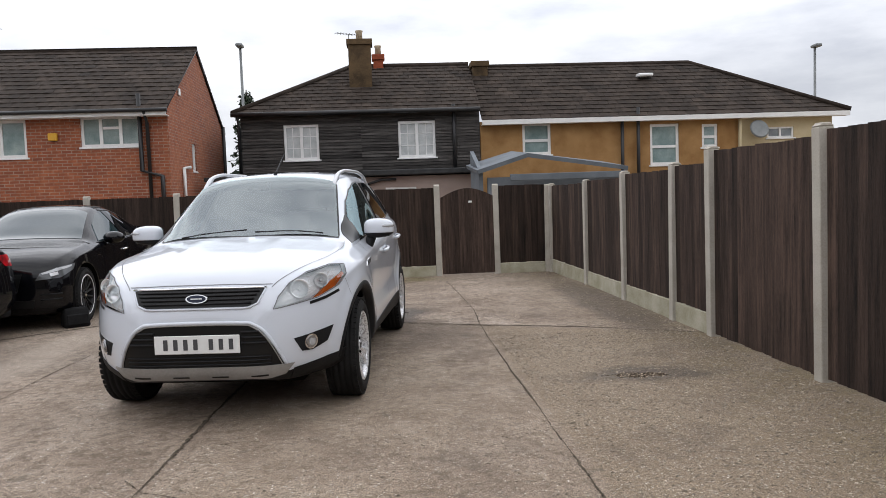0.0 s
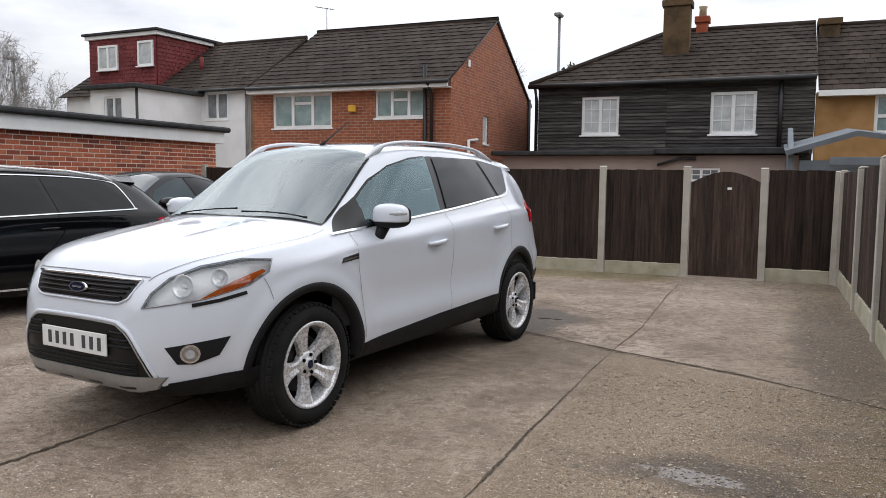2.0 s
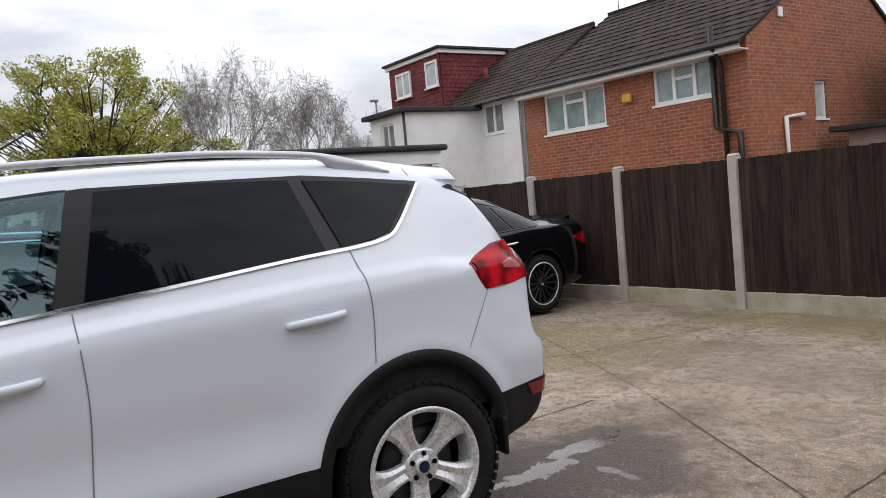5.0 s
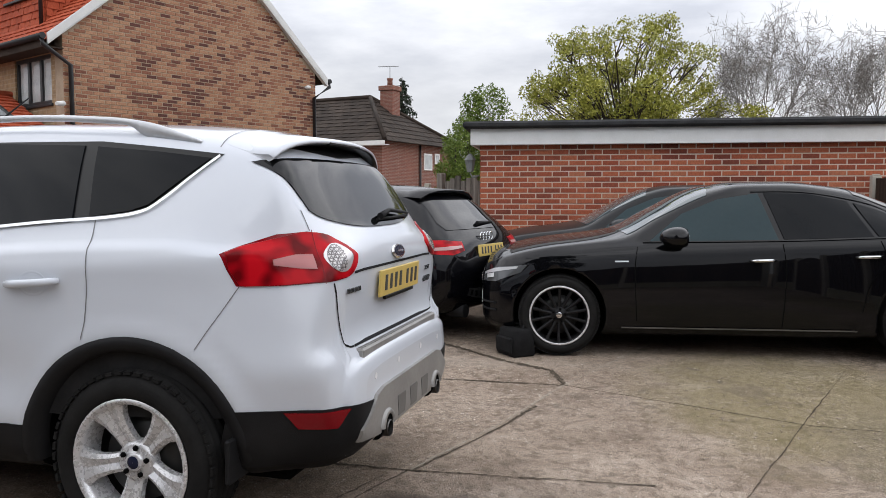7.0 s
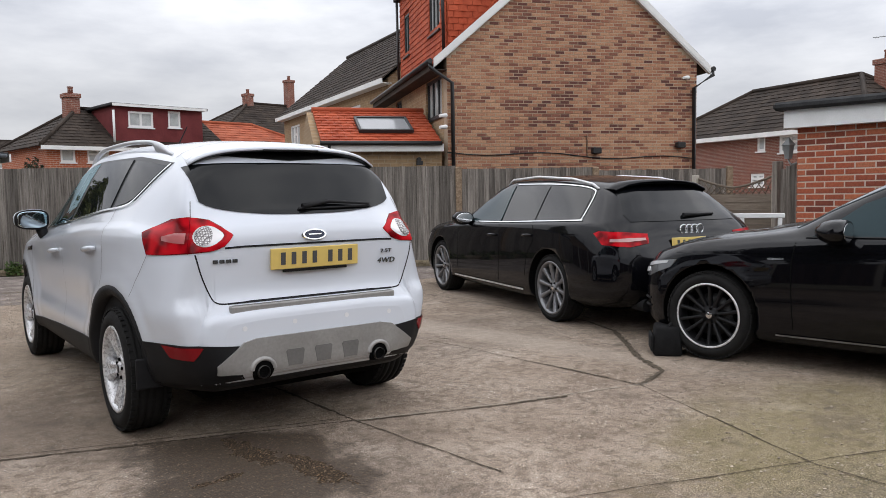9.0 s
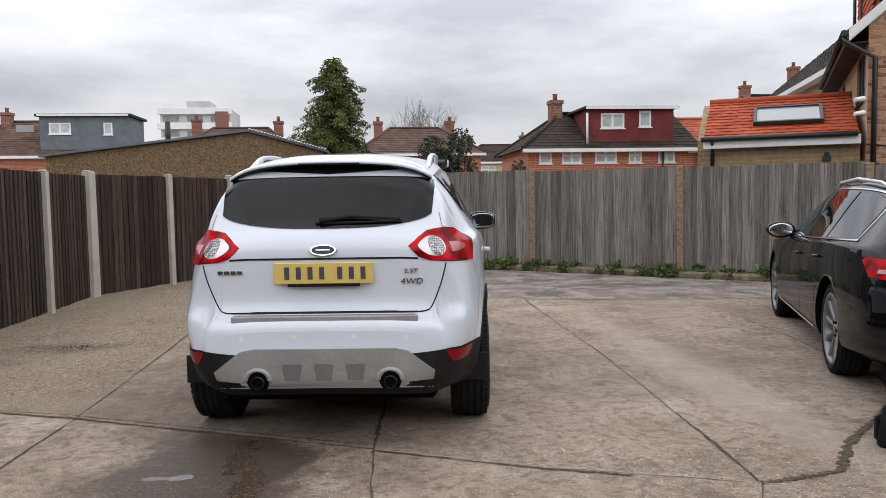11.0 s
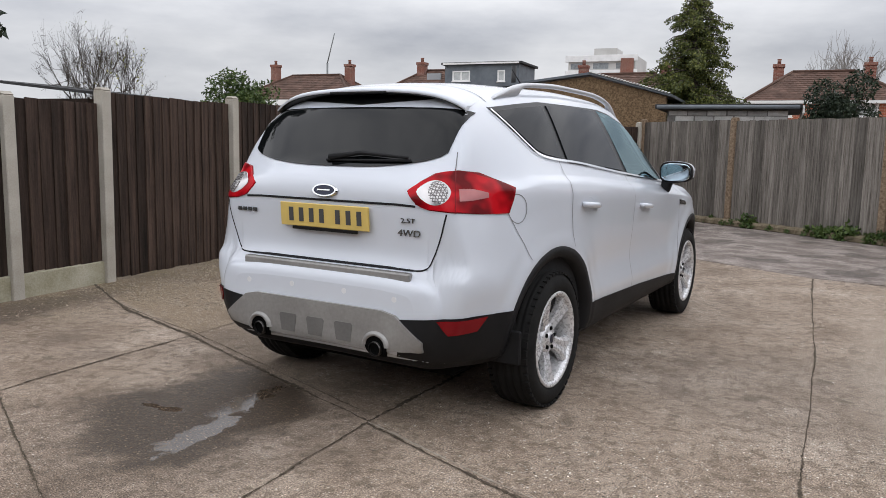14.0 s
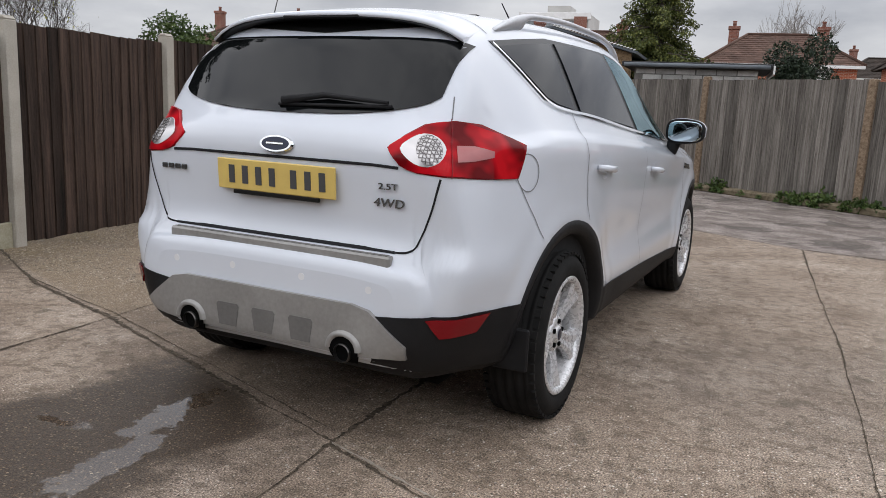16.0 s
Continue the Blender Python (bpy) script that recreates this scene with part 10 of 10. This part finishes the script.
box(bm, -0.13, -0.02, -0.06, 0.05, 0, 1.66, 0.008)
part("gate_post", bm, M_grey_board, side_gate)
barrier = thing("low_barrier", (-7.95, -0.35, 0), 70, "low white-painted tubular barrier", "barrier")
for x in (0.0, 0.95):
    bm = bmesh.new()
    tube(bm, [(x, 0, 0), (x, 0, 0.80)], 0.028, 8)
    part("upright", bm, M_white, barrier)
bm = bmesh.new()
tube(bm, [(-0.05, 0, 0.80), (1.0, 0, 0.80)], 0.030, 8)
part("top_rail", bm, M_white, barrier)
lantern = thing("wall_lantern", (GX - 0.12, GY0 - 0.02, 1.62), 0, "small old-fashioned grey metal wall lantern", "lantern")
bm = bmesh.new()
tube(bm, [(0, 0.01, -0.02), (0, -0.10, -0.05), (0, -0.13, 0.02)], 0.012, 6)
bmesh.ops.create_cone(bm, cap_ends=True, segments=6, radius1=0.045, radius2=0.075, depth=0.17, matrix=Matrix.Translation((0, -0.13, 0.11)))
part("lantern_body", bm, M_lamp_grey_steel, lantern)
bm = bmesh.new()
bmesh.ops.create_cone(bm, cap_ends=True, segments=6, radius1=0.09, radius2=0.015, depth=0.09, matrix=Matrix.Translation((0, -0.13, 0.242)))
part("lantern_cap", bm, M_lamp_grey_steel, lantern)


# ---- trees and shrubs ----
def leaf_mat(name, dark, mid, light):
    m, n, l, s = nodes_of(name)
    g = n.new("ShaderNodeNewGeometry")
    big = noise_tex(n, l, g.outputs["Position"], 0.8, 3)
    k = maths(n, l, "ADD", maths(n, l, "MULTIPLY", g.outputs["Random Per Island"], 0.6), maths(n, l, "MULTIPLY", big, 0.4), True)
    c = ramp(n, l, k, [(0.1, dark), (0.5, mid), (0.9, light)])
    l.new(c, s.inputs["Base Color"])
    s.inputs["Roughness"].default_value = 0.6
    s.inputs["Specular IOR Level"].default_value = 0.3
    return m


M_leaf_spring = leaf_mat("spring_leaves", (0.15, 0.165, 0.025), (0.32, 0.325, 0.05), (0.46, 0.44, 0.09))
M_leaf_green = leaf_mat("green_leaves", (0.022, 0.045, 0.010), (0.055, 0.090, 0.022), (0.11, 0.15, 0.04))
M_leaf_fresh = leaf_mat("fresh_green_leaves", (0.055, 0.095, 0.014), (0.125, 0.185, 0.028), (0.22, 0.28, 0.055))
M_leaf_dark = leaf_mat("dark_evergreen", (0.010, 0.018, 0.010), (0.022, 0.036, 0.020), (0.045, 0.06, 0.03))
M_leaf_conifer = leaf_mat("conifer_sprays", (0.020, 0.031, 0.008), (0.080, 0.098, 0.022), (0.20, 0.20, 0.048))
M_bark = pbr("dull_bark", (0.035, 0.028, 0.022), (0.10, 0.085, 0.07), 6.0, 0.95, bump_s=0.5, fine=30)
M_twig = pbr("grey_twigs", (0.20, 0.185, 0.17), (0.34, 0.32, 0.30), 6.0, 0.95, bump_s=0.2)


def foliage(name, parent, centres, n, size, mat, rng, droop=0.0, flat=1.0):
    """Many small leaves in loose clumps: centres are (x, y, z, radius)."""
    cs = np.array(centres, float)
    wts = cs[:, 3] ** 2
    pick = rng.choice(len(cs), n, p=wts / wts.sum())
    d = rng.normal(size=(n, 3))
    d /= np.linalg.norm(d, axis=1)[:, None]
    r = cs[pick, 3] * rng.uniform(0.25, 1.0, n) ** 0.5
    p = cs[pick, :3] + d * r[:, None] * np.array([1, 1, flat])
    a = rng.normal(size=(n, 3))
    a[:, 2] -= droop
    a /= np.linalg.norm(a, axis=1)[:, None]
    b = np.cross(a, rng.normal(size=(n, 3)))
    b /= np.linalg.norm(b, axis=1)[:, None]
    s = size * rng.uniform(0.6, 1.4, n)[:, None]
    v = np.stack([p - b * s * 0.35, p + a * s * 0.5 - b * s * 0.1, p + a * s, p + a * s * 0.5 + b * s * 0.45], 1).reshape(-1, 3)
    me = bpy.data.meshes.new(name)
    f = np.arange(4 * n).reshape(-1, 4)
    me.from_pydata(v.tolist(), [], f.tolist())
    me.materials.append(mat)
    ob = new(name, me)
    ob.parent = parent
    ob["kind"] = "stuff"
    return ob


def branches(bm, p, d, length, r, depth, rng, tips, spread=0.75, up=0.12, kids=3):
    q = p + d * length
    mid = (p + q) / 2 + Vector((rng.uniform(-1, 1), rng.uniform(-1, 1), rng.uniform(-0.4, 0.4))) * length * 0.07
    tube(bm, [p, mid, q], [r, r * 0.8, r * 0.6], 5 if depth > 1 else 3, False)
    if depth == 0:
        tips.append(q)
        return
    for k in range(kids + (rng.random() > 0.5)):
        nd = (d + Vector((rng.gauss(0, spread), rng.gauss(0, spread), rng.gauss(up, spread * 0.6)))).normalized()
        start = p + (q - p) * rng.uniform(0.55, 1.0)
        branches(bm, start, nd, length * rng.uniform(0.6, 0.85), r * 0.55, depth - 1, rng, tips, spread, up, kids)


def leafy_tree(at, h, w, mat, seed, label, n=9000, leaf=0.22, depth=4, stem=0.35, clump=0.8, name="tree", bark=M_bark, r0=0.0, twigs=0):
    rng = random.Random(seed)
    t = thing(name, at, 0, label, "tree")
    bm = bmesh.new()
    tips = []
    r = r0 or h * 0.028
    tube(bm, [(0, 0, -0.3), (0.03 * h * 0.3, 0, h * stem * 0.5), (0, 0, h * stem)], [r * 1.3, r, r * 0.85], 9)
    for k in range(5):
        a = 2 * math.pi * (k + rng.uniform(-0.3, 0.3)) / 5
        d = Vector((math.cos(a) * w / h, math.sin(a) * w / h, 0.9)).normalized()
        branches(bm, Vector((0, 0, h * stem * rng.uniform(0.85, 1.0))), d, h * 0.27, r * 0.55, depth, rng, tips, 0.55, 0.15)
    k = max(p.z for p in tips)
    kx = max(max(abs(p.x), abs(p.y)) for p in tips)
    for v in bm.verts:
        if v.co.z > h * stem:
            v.co.z = h * stem + (v.co.z - h * stem) * (h - h * stem) / (k - h * stem)
            f = min(1.0, (v.co.z - h * stem) / (0.25 * h))
            v.co.x *= 1 + (w / 2 / kx - 1) * f
            v.co.y *= 1 + (w / 2 / kx - 1) * f
    part("trunk", bm, bark, t)
    if twigs:
        g = np.random.default_rng(seed)
        pts = np.array([(p.x * w / 2 / kx, p.y * w / 2 / kx, h * stem + (p.z - h * stem) * (h - h * stem) / (k - h * stem)) for p in tips])
        a = pts[g.integers(0, len(pts), twigs)] + g.normal(size=(twigs, 3)) * h * 0.003
        d = g.normal(size=(twigs, 3)) + np.array([0, 0, 0.5])
        d *= (h * g.uniform(0.02, 0.06, twigs) / np.linalg.norm(d, axis=1))[:, None]
        c = np.cross(d, g.normal(size=(twigs, 3)))
        c *= (h * 0.0011 / np.linalg.norm(c, axis=1))[:, None]
        vs = np.stack([a - c, a + c, a + d + c * 0.3, a + d - c * 0.3], 1).reshape(-1, 3)
        me = bpy.data.meshes.new("fine_growth")
        me.from_pydata(vs.tolist(), [], np.arange(4 * twigs).reshape(-1, 4).tolist())
        me.materials.append(bark)
        ob = new("fine_growth", me)
        ob.parent = t
        ob["kind"] = "stuff"
    if n:
        cs = []
        for p in tips:
            z = h * stem + (p.z - h * stem) * (h - h * stem) / (k - h * stem)
            cs.append((p.x * w / 2 / kx, p.y * w / 2 / kx, z - clump * 0.3, clump * rng.uniform(0.5, 1.2)))
        foliage("crown", t, cs, n, leaf, mat, np.random.default_rng(seed))
    return t


def conifer(at, h, w, mat, seed, label, n=14000, leaf=0.16, boughs=150, bare=0.06, sag=0.22):
    """A leader with whorls of boughs that rise, then droop at their tips, each hung with small sprays; uneven lengths leave gaps."""
    rng = random.Random(seed)
    t = thing("conifer", at, 0, label, "tree")
    bm = bmesh.new()
    tube(bm, [(0, 0, -0.2), (0, 0, h * 0.5), (0, 0, h * 0.98)], [w * 0.06, w * 0.04, 0.02], 8)
    cs = []
    for k in range(boughs):
        f = (k + rng.uniform(-0.5, 0.5)) / boughs
        f = min(1.0, max(0.0, f)) ** 0.9
        z = h * (bare + (0.97 - bare) * f)
        rad = w / 2 * (1 - f) ** 0.8 + 0.05 * w
        a = k * 2.399 + rng.uniform(-0.6, 0.6)
        rr = rad * rng.choice((0.55, 0.75, 0.9, 1.0, 1.15)) * rng.uniform(0.85, 1.1)
        rise = rng.uniform(0.05, 0.22)

        def at_q(q):
            return math.cos(a) * rr * q, math.sin(a) * rr * q, z + rr * (rise * math.sin(q * 2.2) - sag * q ** 2.2)

        tube(bm, [at_q(0), at_q(0.4), at_q(0.75), at_q(1.0)], [0.028, 0.020, 0.012, 0.004], 4)
        for q in (0.35, 0.55, 0.72, 0.86, 0.97):
            x, y, zz = at_q(q)
            r = (0.05 + 0.17 * rr) * (1.15 - 0.75 * q) * rng.uniform(0.7, 1.3)
            cs.append((x + rng.uniform(-r, r) * 0.5, y + rng.uniform(-r, r) * 0.5, zz - r * 0.6, r))
    part("trunk", bm, M_bark, t)
    foliage("crown", t, cs, n, leaf, mat, np.random.default_rng(seed), 1.4, 0.75)
    return t


def domed_tree(at, h, w, mat, seed, label, n, leaf, low=0.25, clumps=170, bark=M_bark):
    """A broad round-headed tree: forked limbs reach into a dome of separate leafy clumps, with sky between them."""
    rng = random.Random(seed)
    t = thing("tree", at, 0, label, "tree")
    bm = bmesh.new()
    fork = h * low
    tube(bm, [(0, 0, -0.3), (0.1, 0.05, fork * 0.6), (0, 0, fork)], [h * 0.036, h * 0.028, h * 0.024], 10)
    cs = []
    for k in range(clumps):
        u = (k + 0.5) / clumps
        el = math.asin(u ** 0.85) if rng.random() > 0.12 else rng.uniform(-0.25, 0.1)
        az = k * 2.399 + rng.uniform(-0.3, 0.3)
        q = rng.choice((0.55, 0.78, 0.95, 1.0)) * rng.uniform(0.88, 1.06)
        lump = 1 + 0.10 * math.sin(az * 3 + seed) + 0.07 * math.sin(az * 5 + el * 4)
        p = Vector((math.cos(el) * math.cos(az) * w / 2 * q * lump, math.cos(el) * math.sin(az) * w / 2 * q * lump, fork * 1.25 + math.sin(el) * (h - fork * 1.25) * q * (0.94 + 0.06 * lump)))
        bend = Vector((p.x * 0.35, p.y * 0.35, fork + (p.z - fork) * 0.55))
        tube(bm, [(0, 0, fork * rng.uniform(0.8, 1.0)), bend, p * 0.97], [h * 0.008, h * 0.005, 0.012], 4, False)
        for m in range(3):
            d = Vector((rng.gauss(0, 1), rng.gauss(0, 1), rng.gauss(0.3, 0.7))).normalized() * h * rng.uniform(0.05, 0.10)
            tube(bm, [bend.lerp(p, rng.uniform(0.5, 1.0)), p + d], [0.022, 0.006], 3, False)
            e = p + d * 0.75
            cs.append((e.x, e.y, e.z, h * rng.uniform(0.022, 0.05)))
        cs.append((p.x, p.y, p.z, h * rng.uniform(0.03, 0.058)))
    part("trunk", bm, bark, t)
    foliage("crown", t, cs, n, leaf, mat, np.random.default_rng(seed), 0.2, 0.8)
    return t


def bush(at, w, d, h, mat, seed, label, n=5000, leaf=0.10):
    rng = random.Random(seed)
    t = thing("bush", at, 0, label, "bush")
    bm = bmesh.new()
    cs = []
    for k in range(26):
        a = rng.uniform(0, 2 * math.pi)
        q = rng.uniform(0.1, 0.85)
        x, y = math.cos(a) * q * w / 2, math.sin(a) * q * d / 2
        z = h * rng.uniform(0.25, 0.92) * (1 - 0.45 * q * q)
        tube(bm, [(x * 0.2, y * 0.2, -0.1), (x * 0.7, y * 0.7, z * 0.6), (x, y, z)], [0.03, 0.02, 0.008], 4)
        cs.append((x, y, z, 0.22 * min(w, h) * rng.uniform(0.6, 1.1)))
    part("stems", bm, M_bark, t)
    foliage("leaves", t, cs, n, leaf, mat, np.random.default_rng(seed))
    return t


# beyond the garage
domed_tree((-18.6, 4.65, 0), 6.05, 6.7, M_leaf_spring, 3, "broad tree with fresh yellow-green spring leaves", 62000, 0.075)
bush((-16.6, 0.75, 0), 2.6, 2.2, 4.1, M_leaf_fresh, 5, "large bright green leafy shrub", 32000, 0.07)
bush((-15.4, 0.35, 0), 1.3, 1.2, 2.9, M_leaf_fresh, 6, "bright green leafy shrub by the garage", 12000, 0.06)
for _x, _y, _h, _w, _s in ((-19.2, 8.5, 6.5, 4.2, 21), (-18.6, 10.9, 6.0, 4.0, 22), (-20.5, 13.8, 4.9, 3.6, 23)):
    leafy_tree((_x, _y, 0), _h, _w, None, _s, "bare tree with fine grey branches", 0, 0, 5, 0.26, name="bare_tree", bark=M_twig, r0=0.10, twigs=3500)
leafy_tree((-27.5, 31.0, 0), 9.6, 7.0, None, 31, "bare tree with fine grey branches", 0, 0, 5, 0.3, name="bare_tree", bark=M_twig)
leafy_tree((-12.5, 36.0, 0), 9.3, 7.0, None, 32, "bare tree with fine grey branches", 0, 0, 5, 0.3, name="bare_tree", bark=M_twig)
conifer((-4.3, 24.5, 0), 6.0, 2.2, M_leaf_dark, 33, "dark conifer between the houses", 6000, 0.18)
conifer((-48.0, -7.5, 0), 9.5, 4.4, M_leaf_dark, 34, "dark evergreen behind the brown house", 14000, 0.18)
# beyond the grey fence
conifer((11.7, -0.85, 0), 17.5, 8.2, M_leaf_dark, 40, "tall dark conifer with drooping boughs beyond the fence", 100000, 0.16, 230, 0.20)
conifer((0.75, -18.0, 0), 5.85, 4.5, M_leaf_conifer, 41, "tall green conifer with drooping sprays", 110000, 0.07, 230, 0.05)
bush((-3.6, -24.0, 0), 2.9, 2.6, 3.95, M_leaf_dark, 42, "rounded dark green evergreen bush", 16000, 0.12)
bush((-7.0, -27.0, 0), 2.0, 2.0, 3.0, M_leaf_dark, 43, "dense dark green evergreen bush", 4000, 0.12)
bush((14.7, -16.0, 0), 3.2, 2.8, 3.6, M_leaf_green, 44, "green leafy bush over the fence", 9000, 0.12)
bush((-16.5, -30.0, 0), 3.6, 2.6, 3.2, M_leaf_dark, 45, "dense dark green evergreen bush", 5000, 0.14)
bush((-12.5, -22.0, 0), 2.4, 1.2, 2.3, M_leaf_green, 46, "straggly green bush by the wall", 3000, 0.10)
leafy_tree((-7.0, -75.0, 0), 12.5, 10.0, None, 47, "distant bare tree with pale twigs", 0, 0, 4, 0.3, name="bare_tree", bark=M_twig)
leafy_tree((21.4, -15.4, 0), 5.6, 3.8, None, 48, "bare young tree beyond the fence", 0, 0, 4, 0.25, name="bare_tree", bark=M_bark, r0=0.10, twigs=500)
leafy_tree((19.2, -14.9, 0), 5.3, 3.4, M_leaf_spring, 49, "thin young tree with a few leaves", 120, 0.08, 4, 0.25, bark=M_bark, r0=0.09, twigs=500)
# crane on the skyline
crane = thing("tower_crane", (101.7, -160.0, 0), 0, "slim distant construction crane", "crane")
bm = bmesh.new()
tube(bm, [(0, 0, 0), (0, 0, 21)], 0.25, 5)
tube(bm, [(0, 0, 21), (-2.0, 0, 28)], 0.16, 4)
part("jib", bm, M_lamp_grey_steel, crane)


# ---- weeds along the kerb and the fences ----
def weeds(at, n, spread, size, seed, mat=M_leaf_green):
    t = thing("weed", at, 0, "small green weeds rooted along the kerb", "weeds", "weeds")
    rng = np.random.default_rng(seed)
    cs = [(rng.uniform(-spread, spread), rng.uniform(-0.08, 0.08), rng.uniform(0.01, size), size * rng.uniform(0.5, 1.0)) for k in range(7)]
    foliage("leaves", t, cs, n, size * 0.7, mat, rng)
    return t


_wr = random.Random(77)
for _k in range(38):
    _u = _wr.uniform(0.3, 9.5)
    _gx, _gy = GREY_AT[0] + math.cos(radians(GREY_TURN)) * _u, GREY_AT[1] + math.sin(radians(GREY_TURN)) * _u
    weeds((_gx + math.sin(radians(GREY_TURN)) * 0.12, _gy - math.cos(radians(GREY_TURN)) * 0.12, 0.02), 240, _wr.uniform(0.1, 0.35), _wr.uniform(0.05, 0.13), 100 + _k)


# ---- loose gravel on the strip by the fence ----
def gravel(name, regions, n, seed, label):
    """Small angular stones lying on the ground."""
    rng = np.random.default_rng(seed)
    octa = np.array([(1, 0, 0), (-1, 0, 0), (0, 1, 0), (0, -1, 0), (0, 0, 1), (0, 0, -1)], float)
    tri = [(0, 2, 4), (2, 1, 4), (1, 3, 4), (3, 0, 4), (2, 0, 5), (1, 2, 5), (3, 1, 5), (0, 3, 5)]
    verts, faces = [], []
    for x0, x1, y0, y1, share_n in regions:
        for k in range(int(n * share_n)):
            x, y = rng.uniform(x0, x1), rng.uniform(y0, y1)
            r = 0.0030 + 0.0075 * rng.random() ** 3
            p = octa * rng.uniform(0.6, 1.3, (6, 3)) * r * np.array([1.2, 1, 0.45]) + np.array([x, y, gz(x, y) + r * 0.3])
            i = len(verts)
            verts += p.tolist()
            faces += [tuple(i + c for c in t) for t in tri]
    me = bpy.data.meshes.new(name)
    me.from_pydata(verts, [], faces)
    me.materials.append(M_gravel)
    ob = new(name, me)
    return tagged(ob, label, "gravel", kind="stuff")


M_gravel = pbr("loose_gravel", (0.19, 0.15, 0.11), (0.46, 0.39, 0.31), 30.0, 0.9, bump_s=0.2, island=True, rand=0.5)
gravel("gravel", [(1.90, 3.80, -6.0, 0.5, 0.60), (3.3, 3.80, -6.0, 6.5, 0.14), (-0.6, 1.8, -6.5, -2.4, 0.20), (-3.2, -0.3, 2.9, 4.6, 0.06)], 46000, 5, "loose pale gravel scattered over the concrete")

# ---- brickwork, piece by piece ----
lay_bricks(garage, pose(-0.013, 0, 0, 0, 0, 90), 0.0, GY1 - GY0, 0.005, GH - 0.01, always, lambda u, z: u < 2.0 and z > 0.55, M_red_unit, M_red_rest, 1)
lay_bricks(garage, pose(-3.0, 0.013, 0, 0, 0, 0), 0.0, 2.97, 0.005, GH - 0.01, always, never, M_red_unit, M_red_rest, 2)
lay_bricks(gable_house, pose(0, 0, 0), 0.0, HW, 0.9, HA, lambda u, z: z < HE - 0.08 + (HA - HE) * (1 - abs(u - HW / 2) / (HW / 2)), lambda u, z: u < 3.4 and 1.6 < z < 3.1, M_buff_unit, M_buff_rest, 3)
